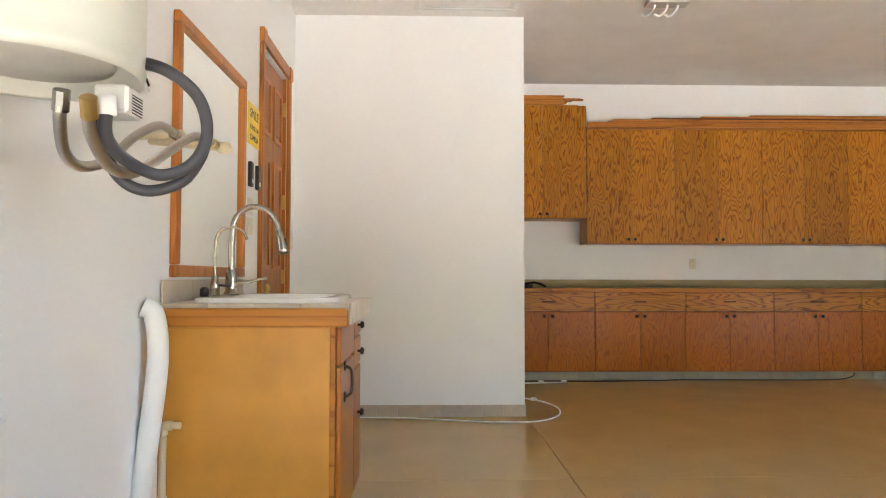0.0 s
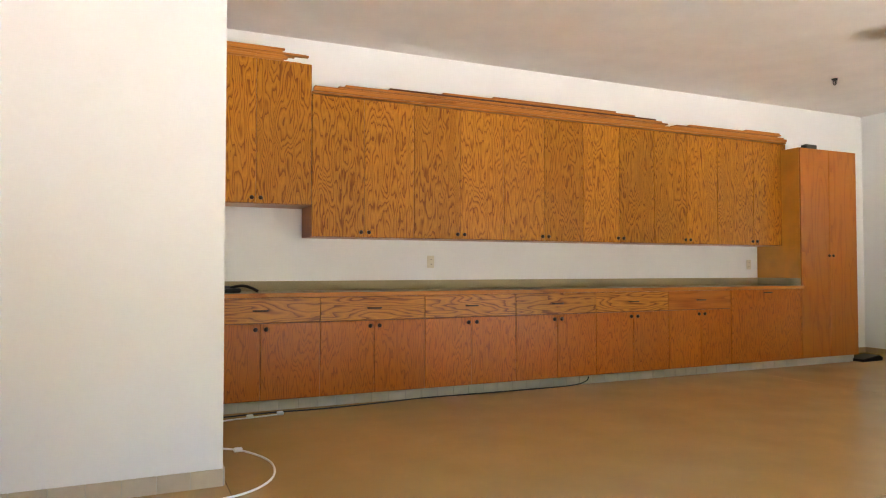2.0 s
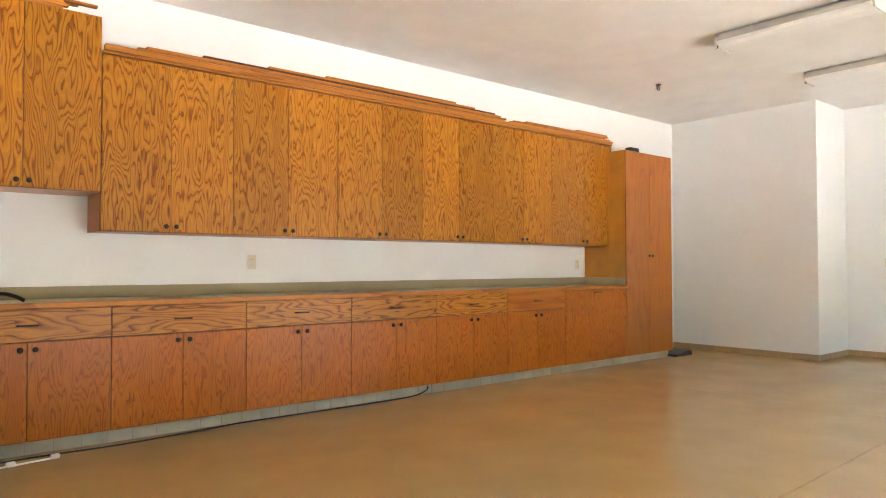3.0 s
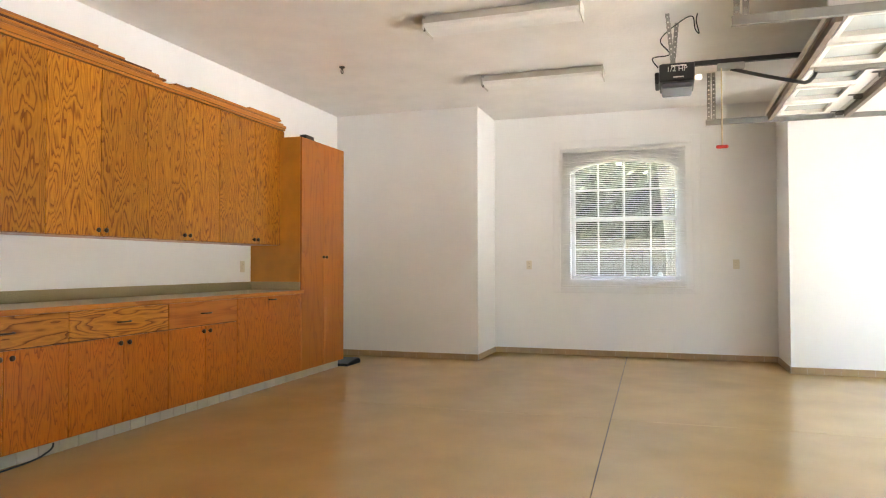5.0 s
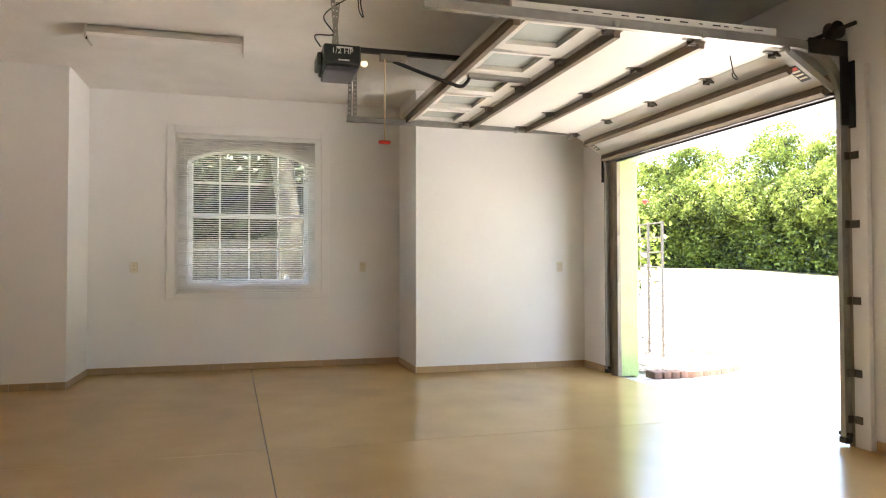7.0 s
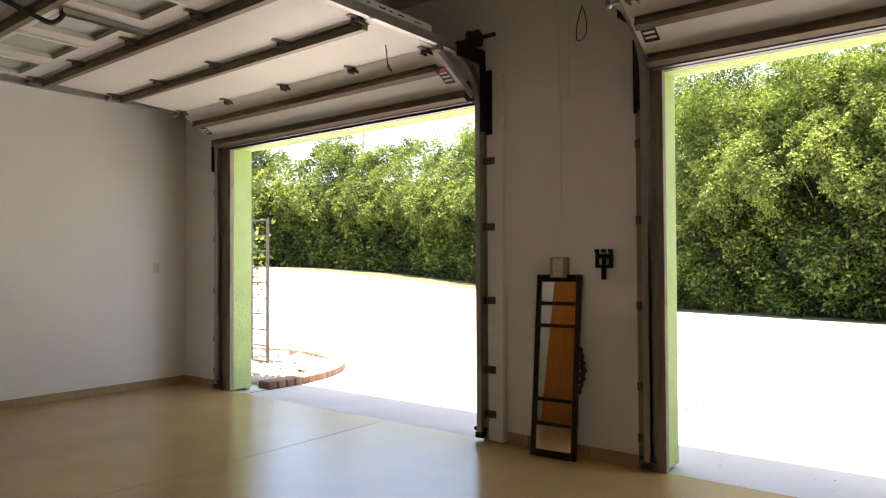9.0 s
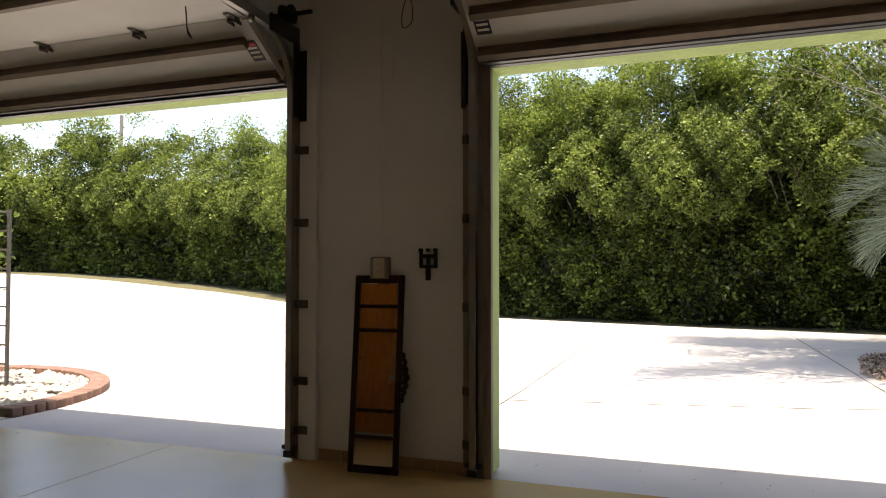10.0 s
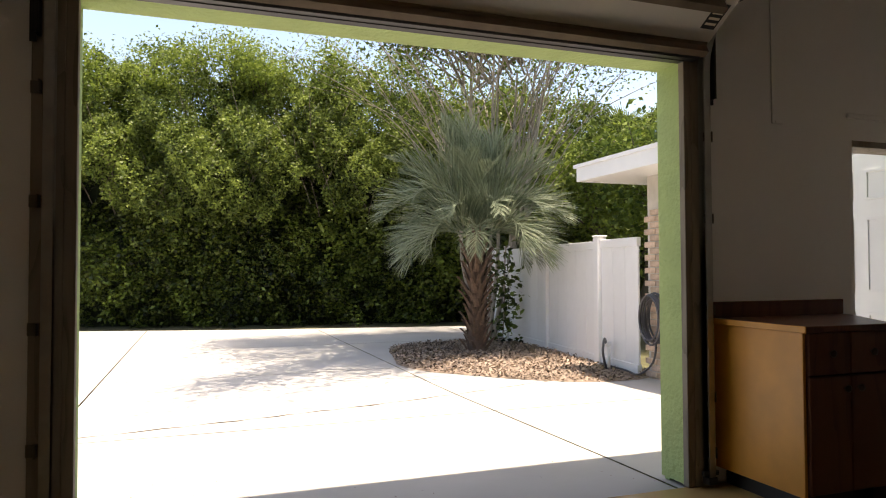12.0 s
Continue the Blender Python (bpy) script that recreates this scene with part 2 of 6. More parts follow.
M["brass"] = mat("brass", (0.62, 0.42, 0.16), 0.3, 0.9)
M["yellow"] = mat("yellow_sign", (0.85, 0.62, 0.05), 0.45, vary=0.02)
M["trellis"] = mat("weathered_trellis_metal", (0.10, 0.092, 0.082), 0.7, vary=0.1)
M["red"] = mat("red_plastic", (0.65, 0.04, 0.03), 0.4)
M["slat"] = mat("white_blind_slat", (0.82, 0.81, 0.78), 0.5, vary=0.02)
M["glass"] = glass_mat("clear_glass")
M["frost"] = mat("grey_window_glass", (0.42, 0.45, 0.42), 0.12, vary=0.05)
M["cork"] = wood("hardboard_back", (0.34, 0.13, 0.055), (0.27, 0.10, 0.04), bands=4, rough=0.6)
m_mirror = bpy.data.materials.new("mirror_glass")
m_mirror.use_nodes = True
m_mirror.node_tree.nodes["Principled BSDF"].inputs["Metallic"].default_value = 1
m_mirror.node_tree.nodes["Principled BSDF"].inputs["Roughness"].default_value = 0.015
m_mirror.node_tree.nodes["Principled BSDF"].inputs["Base Color"].default_value = (0.88, 0.9, 0.88, 1)
M["mirror"] = m_mirror
m_bulb = bpy.data.materials.new("lit_bulb")
m_bulb.use_nodes = True
m_bulb.node_tree.nodes["Principled BSDF"].inputs["Emission Color"].default_value = (1.0, 0.72, 0.4, 1)
m_bulb.node_tree.nodes["Principled BSDF"].inputs["Emission Strength"].default_value = 0.12
M["bulb"] = m_bulb


# ---- mesh helpers ----
def add_box(bm, x0, x1, y0, y1, z0, z1):
    v = [bm.verts.new((x, y, z)) for x in (x0, x1) for y in (y0, y1) for z in (z0, z1)]
    for f in ((0, 1, 3, 2), (4, 6, 7, 5), (0, 4, 5, 1), (2, 3, 7, 6), (0, 2, 6, 4), (1, 5, 7, 3)):
        bm.faces.new([v[i] for i in f])
    return bm


def box(x0, x1, y0, y1, z0, z1, bevel=0.0, seg=1):
    bm = add_box(bmesh.new(), x0, x1, y0, y1, z0, z1)
    if bevel:
        bmesh.ops.bevel(bm, geom=bm.edges[:], offset=bevel, segments=seg, profile=0.5, affect="EDGES")
    return bm


def boxes(rows, bevel=0.0):
    bm = bmesh.new()
    for r in rows:
        add_box(bm, *r)
    if bevel:
        bmesh.ops.bevel(bm, geom=bm.edges[:], offset=bevel, segments=1, affect="EDGES")
    return bm


def prism(outline, y0, y1, bevel=0.0):
    """A flat outline in x, z drawn out along y."""
    bm = bmesh.new()
    a = [bm.verts.new((x, y0, z)) for x, z in outline]
    b = [bm.verts.new((x, y1, z)) for x, z in outline]
    n = len(outline)
    bm.faces.new(a)
    bm.faces.new(b[::-1])
    for i in range(n):
        bm.faces.new((a[i], b[i], b[(i + 1) % n], a[(i + 1) % n]))
    bmesh.ops.recalc_face_normals(bm, faces=bm.faces[:])
    if bevel:
        bmesh.ops.bevel(bm, geom=bm.edges[:], offset=bevel, segments=1, affect="EDGES")
    return bm


def lathe(profile, seg=20, axis="Z"):
    """Turns a profile of (radius, height) round an axis."""
    bm = bmesh.new()
    rings = []
    for r, h in profile:
        ring = []
        for i in range(seg):
            a = 2 * math.pi * i / seg
            p = (r * math.cos(a), r * math.sin(a), h)
            if axis == "Y":
                p = (p[0], h, p[1])
            elif axis == "X":
                p = (h, p[0], p[1])
            ring.append(bm.verts.new(p))
        rings.append(ring)
    for a, b in zip(rings, rings[1:]):
        for i in range(seg):
            bm.faces.new((a[i], a[(i + 1) % seg], b[(i + 1) % seg], b[i]))
    bm.faces.new(rings[0][::-1])
    bm.faces.new(rings[-1])
    bmesh.ops.recalc_face_normals(bm, faces=bm.faces[:])
    return bm


def smooth_path(points, steps=8):
    """A rounded line through the points."""
    p = [Vector(q) for q in points]
    out = []
    for i in range(len(p) - 1):
        a, b, c, d = p[max(i - 1, 0)], p[i], p[i + 1], p[min(i + 2, len(p) - 1)]
        for k in range(steps):
            t = k / steps
            out.append(0.5 * ((2 * b) + (c - a) * t + (2 * a - 5 * b + 4 * c - d) * t * t + (3 * b - a - 3 * c + d) * t ** 3))
    return out + [p[-1]]


def tube(points, r, seg=8, bm=None, taper=1.0):
    bm = bm or bmesh.new()
    pts = [Vector(p) for p in points]
    up = Vector((0.3, 0.2, 0.9)).normalized()
    rings = []
    for i, p in enumerate(pts):
        t = (pts[min(i + 1, len(pts) - 1)] - pts[max(i - 1, 0)]).normalized()
        side = t.cross(up)
        if side.length < 0.05:
            side = t.cross(Vector((1, 0, 0)))
        side.normalize()
        up = side.cross(t).normalized()
        rr = r * (1 + (taper - 1) * i / max(len(pts) - 1, 1))
        rings.append([bm.verts.new(p + (side * math.cos(a) + up * math.sin(a)) * rr) for a in (2 * math.pi * k / seg for k in range(seg))])
    for a, b in zip(rings, rings[1:]):
        for i in range(seg):
            bm.faces.new((a[i], a[(i + 1) % seg], b[(i + 1) % seg], b[i]))
    bm.faces.new(rings[0][::-1])
    bm.faces.new(rings[-1])
    return bm


def mesh_of(name, bm, material, smooth=False):
    me = bpy.data.meshes.new(name)
    bm.normal_update()
    bm.to_mesh(me)
    bm.free()
    me.materials.append(material)
    if smooth:
        me.shade_smooth()
    return me


def thing(name, loc, label, category, group="", rz=0.0):
    ob = new(name)
    ob.location = loc
    ob.rotation_euler = (0, 0, radians(rz))
    return tagged(ob, label, category, group)


def part(name, bm, material, parent, label="", loc=(0, 0, 0), rot=(0, 0, 0), smooth=False):
    """One mesh under a thing or a part, in the parent's own space. bm: a bmesh, or a mesh to share."""
    me = bm if isinstance(bm, bpy.types.Mesh) else mesh_of(name, bm, material, smooth)
    ob = new(name, me)
    ob.parent = parent
    ob.location, ob.rotation_euler = loc, [radians(a) for a in rot]
    if label:
        ob["label"] = label
    return ob


def solid(name, bm, material, label, category, loc=(0, 0, 0), group="", kind="", smooth=False):
    """A thing that is one mesh."""
    ob = new(name, mesh_of(name, bm, material, smooth))
    ob.location = loc
    return tagged(ob, label, category, group, kind)


def arrays(name, verts, faces, material):
    me = bpy.data.meshes.new(name)
    me.from_pydata(verts, [], faces)
    me.materials.append(material)
    return me


# ---- the room ----
XW, XE, XA, YN, YS, YO, ZC, ZL = -3.76, 6.45, 7.325, 3.555, -3.92, -4.12, 3.148, 3.0
A0, A1, B0, B1, ZDA, ZDB = 2.635, 5.66, -1.585, 1.45, 2.335, 2.342   # garage door openings
XK, XJ, ZK = -2.79, -3.69, 1.96        # side doorway
XC, YC = -2.041, 1.238                # closet corner
AN, AS = 1.62, -1.865                 # window bay
T = 0.2


def wall(name, rows, label, material="wall"):
    return solid(name, boxes(rows), M[material], label, "wall", kind="structure")


wall("wall_north", [(XW - T, XE + T, YN, YN + T, 0, ZC)], "smooth white painted wall behind the oak cabinets")
wall("wall_west", [(XW - T, XW, YO, 0.22, 0, ZC), (XW - T, XW, 0.94, YC + 0.1, 0, ZC), (XW - T, XW, 0.22, 0.94, 2.42, ZC)], "white painted wall behind the utility sink")
wall("wall_closet", [(XW, XC, YC, YC + 0.12, 0, ZC), (XC - 0.12, XC, YC + 0.12, YN, 0, ZC)], "plain white painted closet wall standing into the room")
wall("wall_east", [(XE, XE + T, AN, YN, 0, ZC), (XE + T, XA + 0.25, AN, AN + T, 0, ZC), (XE + T, XA + 0.25, AS - T, AS, 0, ZC), (XE, XE + T, YO, AS, 0, ZC)], "white painted wall stepping back into a window bay")
WY0, WY1, WZ0, WZ1 = -0.76, 0.60, 0.98, 2.60   # window hole
bm = bmesh.new()
rings = [[bm.verts.new((x, y, z)) for y, z in q] for x in (XA, XA + 0.25) for q in (((AS, 0), (AN, 0), (AN, ZC), (AS, ZC)), ((WY0, WZ0), (WY1, WZ0), (WY1, WZ1), (WY0, WZ1)))]
for i in range(4):
    k = (i + 1) % 4
    for p, q in ((0, 1), (2, 3), (0, 2), (1, 3)):
        bm.faces.new((rings[p][i], rings[p][k], rings[q][k], rings[q][i]))
bmesh.ops.recalc_face_normals(bm, faces=bm.faces[:])
solid("wall_bay", bm, M["wall"], "white painted wall round the arched window", "wall", kind="structure")
wall("wall_south", [(A1, XE, YO + 0.02, YS, 0, ZC), (B1, A0, YO + 0.02, YS, 0, ZC), (XK, B0, YO + 0.02, YS, 0, ZC), (XW, XJ, YO + 0.02, YS, 0, ZC), (XJ, XK, YO + 0.02, YS, ZK, ZC), (A0, A1, YO + 0.02, YS, ZDA, ZC), (B0, B1, YO + 0.02, YS, ZDB, ZC)], "white painted wall holding the two garage doorways")
G = 0.022
facing = []
for x0, x1, zt in ((A0, A1, ZDA), (B0, B1, ZDB)):
    facing += [(x0 - 0.001, x0 + G, YO - 0.02, YS - 0.004, 0, zt - G), (x1 - G, x1 + 0.001, YO - 0.02, YS - 0.004, 0, zt - G), (x0, x1, YO - 0.02, YS - 0.004, zt - G, zt + 0.001)]
facing += [(XW - T, XJ, YO - 0.02, YO + 0.02, -0.2, ZC), (XJ + 0.001, XK - 0.001, YO - 0.02, YO + 0.02, ZK + 0.002, ZC), (XK, B0 - 0.001, YO - 0.02, YO + 0.02, -0.2, ZC), (B1 + 0.001, A0 - 0.001, YO - 0.02, YO + 0.02, -0.2, ZC), (A1 + 0.001, XE + T, YO - 0.02, YO + 0.02, -0.2, ZC), (A0 - 0.001, A1 + 0.001, YO - 0.02, YO + 0.02, ZDA + 0.002, ZC), (B0 - 0.001, B1 + 0.001, YO - 0.02, YO + 0.02, ZDB + 0.002, ZC)]
stucco = tagged(new("stucco_facing"), "rough lime green stucco on the doorway reveals", "wall", kind="structure")
for i, q in enumerate(facing):
    part("reveal" if i < 6 else "face", boxes([q]), M["green"], stucco)
solid("ceiling", boxes([(XC, XA + 0.3, YO, YN + T, ZC, ZC + 0.15), (XW - T, XC, YC, YN + T, ZC, ZC + 0.15), (XW - T, XC, YO, YC, ZL, ZC + 0.15)]), M["ceil"], "white knockdown textured ceiling", "ceiling", kind="structure")
solid("roof", boxes([(XW - 0.9, XA + 0.8, -4.2, YN + 0.9, ZC + 0.2, ZC + 0.4)]), M["vinyl"], "plain white roof edge over the garage", "roof", kind="structure")

# floor slabs with open joints
floor = solid("floor", boxes([(XW - T, XA + 0.25, YS + 0.02, YN + T, -0.3, -0.012)]), M["joint"], "tan epoxy coated concrete floor with saw-cut joints", "floor", kind="structure")


def jy(x):
    return -0.285 + 0.024 * x


xs = [XW - T, -2.02, 3.6, XA + 0.2]
for a, b in zip(xs, xs[1:]):
    for north in (True, False):
        bm = bmesh.new()
        g = 0.003
        lo = [(a + g, jy(a) + g), (b - g, jy(b) + g)] if north else [(a + g, YS + 0.02), (b - g, YS + 0.02)]
        hi = [(b - g, YN + 0.1), (a + g, YN + 0.1)] if north else [(b - g, jy(b) - g), (a + g, jy(a) - g)]
        pts = lo + hi
        top = [bm.verts.new((x, y, 0)) for x, y in pts]
        bot = [bm.verts.new((x, y, -0.02)) for x, y in pts]
        bm.faces.new(top)
        bm.faces.new(bot[::-1])
        for i in range(4):
            bm.faces.new((top[i], bot[i], bot[(i + 1) % 4], top[(i + 1) % 4]))
        bmesh.ops.recalc_face_normals(bm, faces=bm.faces[:])
        part("floor_slab", bm, M["floor"], floor)

# ---- the ground outside ----
def ground_z(x, y):
    d = max(0.0, YO - y)
    e = min(max((x - 9.0) / 24.0, 0.0), 1.0)
    rise = 1.25 * e * e * (3 - 2 * e) * min(d / 8.0, 1.0)
    return -0.022 - min(0.022 * d, 0.075) - min(max(d - 3.4, 0) * 0.005, 0.06) + rise


gv, gf = [], []
gx = [-400, -150, -60, -30] + [-20 + 2 * i for i in range(36)] + [60, 90, 200, 400]
gy = [-400, -150, -80, -60] + [-50 + 2 * i for i in range(34)] + [30, 60, 150, 400]
for y in gy:
    for x in gx:
        gv.append((x, y, ground_z(x, y) - 0.05 if abs(x) < 100 and abs(y) < 100 else -0.2))
for j in range(len(gy) - 1):
    for i in range(len(gx) - 1):
        k = j * len(gx) + i
        gf.append((k, k + 1, k + 1 + len(gx), k + len(gx)))
# the sheet dips under the house
gv = [(x, y, -0.33) if (-3.9 < x < 8.5 and -5 < y < 5) else (x, y, z) for x, y, z in gv]
tagged(new("ground", arrays("ground", gv, gf, M["soil"])), "dry grass and bare soil under the trees", "ground", kind="structure")

HEDGE = [(-16, -15.0), (-9, -16.0), (-4.8, -16.9), (0.3, -17.9), (3.7, -18.9), (7, -20.0), (12, -22.8), (17.7, -25.8), (24, -26.6), (32, -25.4), (42, -20), (52, -12)]


def hedge_y(x):
    for (a, ya), (b, yb) in zip(HEDGE, HEDGE[1:]):
        if a <= x <= b:
            return ya + (yb - ya) * (x - a) / (b - a)
    return HEDGE[-1][1]


drive = tagged(new("driveway", arrays("driveway_bed", [(-5, YO - 0.03, -0.3), (48, YO - 0.03, -0.3), (48, -6, -0.3), (-5, -6, -0.3)], [(0, 1, 2, 3)], M["joint"])), "sun-bleached pale concrete driveway with cut joints", "driveway", kind="structure")
xs = [-7.8, -4.35, -1.53, 2.0, 5.5, 9.2, 13, 17, 21, 26, 31, 37, 44]
ys = [YS + 0.017, -6.42, -9.5, -12.8, -16.4, -20, -24, -28, -33, -38]
rnd = random.Random(4)
for xa, xb in zip(xs, xs[1:]):
    for ya, yb in zip(ys, ys[1:]):
        if xb < -4.3 and (ya > -12 and yb < -6.5):
            continue
        n = 5
        verts, faces, keep = [], [], False
        for j in range(n):
            for i in range(n):
                x = xa + 0.009 + (xb - xa - 0.018) * i / (n - 1)
                y = ya - 0.009 + (yb - ya + 0.018) * j / (n - 1)
                lim = hedge_y(x) + (1.2 if x < 5 else 1.2 + 0.12 * (x - 5))
                if y > lim:
                    keep = True
                y = max(y, lim)
                verts.append((x, y, ground_z(x, y)))
        if not keep:
            continue
        for j in range(n - 1):
            for i in range(n - 1):
                k = j * n + i
                faces.append((k, k + n, k + n + 1, k + 1))
        ob = new("concrete_slab", arrays("concrete_slab", verts, faces, M["concrete"]))
        ob.parent = drive
# a wandering crack
crack = [(2.0, -6.55), (1.2, -6.72), (0.5, -6.86), (0.0, -6.98), (-0.6, -7.12), (-1.5, -7.38), (-2.2, -7.62), (-3.1, -7.9), (-4.0, -8.1)]
bm = bmesh.new()
prev = None
for i, (x, y) in enumerate(smooth_path([(x, y, 0) for x, y in crack], 5)[i][:2] for i in range(41)):
    y += 0.015 * math.sin(i * 2.3)
    w = 0.009 + 0.005 * math.sin(i * 1.7)
    z = ground_z(x, y) + 0.004
    cur = (bm.verts.new((x, y - w, z)), bm.verts.new((x, y + w, z)))
    if prev:
        bm.faces.new((prev[0], prev[1], cur[1], cur[0]))
    prev = cur
part("crack", bm, M["joint"], drive)


# ---- cabinets along the north wall ----
def knob(r=0.017):
    return lathe([(0.006, 0), (0.006, 0.012), (r, 0.016), (r, 0.024), (r * 0.6, 0.03)], 12, "Y")


KNOB = mesh_of("knob", knob(), M["bronze"], True)


def bar_pull():
    bm = tube(smooth_path([(-0.055, 0, 0), (-0.05, -0.022, 0), (0, -0.028, 0), (0.05, -0.022, 0), (0.055, 0, 0)], 4), 0.006, 6)
    return bm


PULL = mesh_of("pull", bar_pull(), M["bronze"], True)


def front(name, x0, x1, z0, z1, y, material, parent):
    """A door or drawer front 19 mm thick with eased edges, its mesh centred for the grain."""
    cx, cz = (x0 + x1) / 2, (z0 + z1) / 2
    bm = box(x0 - cx, x1 - cx, -0.019, 0, z0 - cz, z1 - cz, 0.003)
    return part(name, bm, material, parent, loc=(cx, y, cz))


def knob_on(door, x, z, mesh=None):
    part("handle", mesh or KNOB, M["bronze"], door, "dark bronze handle", loc=(x - door.location.x, -0.019, z - door.location.z), rot=(0, 0, 180) if mesh is None else (0, 0, 0))


def wall_cabinet(x0, x1, z0, z1, yf, group, shade="oak", split=None):
    c = thing("wall_cabinet", (x0, YN, z0), "oak veneer wall cabinet with two flat doors", "cabinet", group)
    w, d, h = x1 - x0, YN - yf, z1 - z0
    part("body", boxes([(0, w, -d + 0.031, -0.001, 0, 0.018), (0, w, -d + 0.031, -0.001, h - 0.018, h), (0, 0.018, -d + 0.031, -0.001, 0.018, h - 0.018), (w - 0.018, w, -d + 0.031, -0.001, 0.018, h - 0.018), (0.018, w - 0.018, -0.012, -0.001, 0.018, h - 0.018)]), M["tall"], c)
    part("face_frame", box(0.002, w - 0.002, -d + 0.0205, -d + 0.03, 0.002, h - 0.002), M["cab_dark"], c)
    m = split or w / 2
    for a, b, kx in ((0.0015, m - 0.001, m - 0.035), (m + 0.001, w - 0.0015, m + 0.035)):
        door = front("door", a, b, 0.004, h - 0.004, -d + 0.019, M[shade], c)
        knob_on(door, kx, 0.045)
    return c


ub = [-1.108, -0.185, 0.732, 1.642, 2.555, 3.455, 4.545]
for i, (a, b) in enumerate(zip(ub, ub[1:])):
    wall_cabinet(a, b, 1.378, 2.58, 3.2, "wall cabinets over the counter", split=(4.01 - a) if i == 5 else None)
wall_cabinet(-2.02, -1.118, 1.635, 2.815, 3.165, "raised wall cabinet")
# top rail and lower light rail over the run
solid("cabinet_rail", boxes([(-1.108, 4.545, 3.19, 3.55, 2.582, 2.60), (-1.10, 4.54, 3.175, 3.2, 2.60, 2.63)], 0.002), M["oak_trim"], "oak rail along the cabinet tops", "trim")

# loose moulding stacked on the cabinets
rnd = random.Random(11)


def lumber(x0, x1, y, z, w, h, material="oak_trim", tilt=0.0):
    L = x1 - x0
    bm = prism([(-w / 2, 0), (w / 2, 0), (w / 2, h * 0.55), (w * 0.2, h), (-w / 2, h)], -L / 2, L / 2, 0.002)
    bmesh.ops.rotate(bm, verts=bm.verts[:], matrix=Matrix.Rotation(radians(90), 3, "Z"))
    ob = solid("moulding_strip", bm, M[material], "long oak moulding strip stacked on the wall cabinets", "moulding", ((x0 + x1) / 2, y, z), "stacked mouldings")
    ob.rotation_euler = (0, 0, radians(tilt))


# layer on layer: each row is start, end, wood
for run in (((-1.09, 2.70, "oak_trim"), (-0.88, 2.74, "door_wood"), (-0.82, 2.66, "oak_trim"), (-0.42, 2.58, "cab_dark"), (0.10, 2.30, "oak_trim"), (0.62, 2.05, "door_wood")),
            ((2.80, 4.50, "oak_trim"), (2.86, 4.40, "door_wood"), (3.05, 4.46, "oak_trim"), (3.9, 4.44, "oak_trim"))):
    for i, (x0, x1, k) in enumerate(run):
        for j in range(3):
            lumber(x0 + rnd.uniform(0, 0.12) * (j > 0), x1 - rnd.uniform(0, 0.2) * (j > 0), 3.215 + 0.062 * j, 2.6305 + 0.0165 * i - (0.03 if j else 0.0), 0.058, 0.016, k if j == 0 else "oak_trim", rnd.uniform(-0.1, 0.1))
for k in range(11):
    lumber(-2.0, -1.16 + rnd.uniform(-0.25, 0.03), 3.20 + 0.045 * (k % 2), 2.817 + 0.018 * (k // 2) , 0.034, 0.017, "oak_trim", rnd.uniform(-0.5, 0.5))
for x, z in ((2.62, 2.672), (-1.45, 2.86), (3.62, 2.668), (4.3, 2.668)):
    solid("plastic_wrap", lathe([(0.035, -0.05), (0.042, -0.02), (0.038, 0.0), (0.043, 0.03), (0.034, 0.05)], 9, "X"), M["white_plastic"], "clear wrinkled wrap round stacked moulding", "wrap", (x, 3.27, z - 0.02), "plastic wraps")

lb = [-2.03, -1.095, -0.186, 0.711, 1.603, 2.507, 3.371, 4.468]
for i, (a, b) in enumerate(zip(lb, lb[1:])):
    c = thing("base_cabinet", (a, YN, 0), "reddish oak base cabinet with drawer over doors" if i < 6 else "oak base cabinet with one tall plain panel", "cabinet", "base cabinets along the counter")
    w, d = b - a, YN - 2.95
    part("body", boxes([(0, 0.018, -d + 0.031, -0.001, 0.09, 0.885), (w - 0.018, w, -d + 0.031, -0.001, 0.09, 0.885), (0.018, w - 0.018, -d + 0.031, -0.001, 0.09, 0.108), (0.018, w - 0.018, -0.012, -0.001, 0.108, 0.885), (0.018, w - 0.018, -d + 0.031, -d + 0.06, 0.84, 0.885)]), M["tall"], c)
    kick = part("toe_kick", box(0.001, w - 0.001, -d + 0.079, -d + 0.09, 0.0, 0.089), M["mortar"], c, "grey tile toe kick")
    for j in range(6):
        part("tile", box(w / 6 * j + 0.0025, w / 6 * (j + 1) - 0.0025, -d + 0.072, -d + 0.0785, 0.001, 0.088, 0.002), M["toe"], kick)
    part("face_frame", box(0.002, w - 0.002, -d + 0.0205, -d + 0.03, 0.092, 0.884), M["cab_dark"], c)
    if i < 6:
        dr = front("drawer", 0.0015, w - 0.0015, 0.69, 0.882, -d + 0.019, M["oak_h" if i < 5 else "oak_y"], c)
        knob_on(dr, w / 2, 0.786, PULL)
        m = w / 2
        for p, q, kx in ((0.0015, m - 0.001, m - 0.04), (m + 0.001, w - 0.0015, m + 0.04)):
            door = front("door", p, q, 0.093, 0.684, -d + 0.019, M["oak_low"], c)
            knob_on(door, kx, 0.642)
    else:
        door = front("door", 0.003, w - 0.003, 0.093, 0.882, -d + 0.019, M["oak_low"], c)
        knob_on(door, w / 2, 0.85, PULL)
ct = thing("countertop", (0, 0, 0), "long speckled laminate worktop with oak front edge", "countertop")
part("top", box(-2.03, 4.466, 2.945, YN - 0.002, 0.888, 0.918, 0.002), M["laminate"], ct)
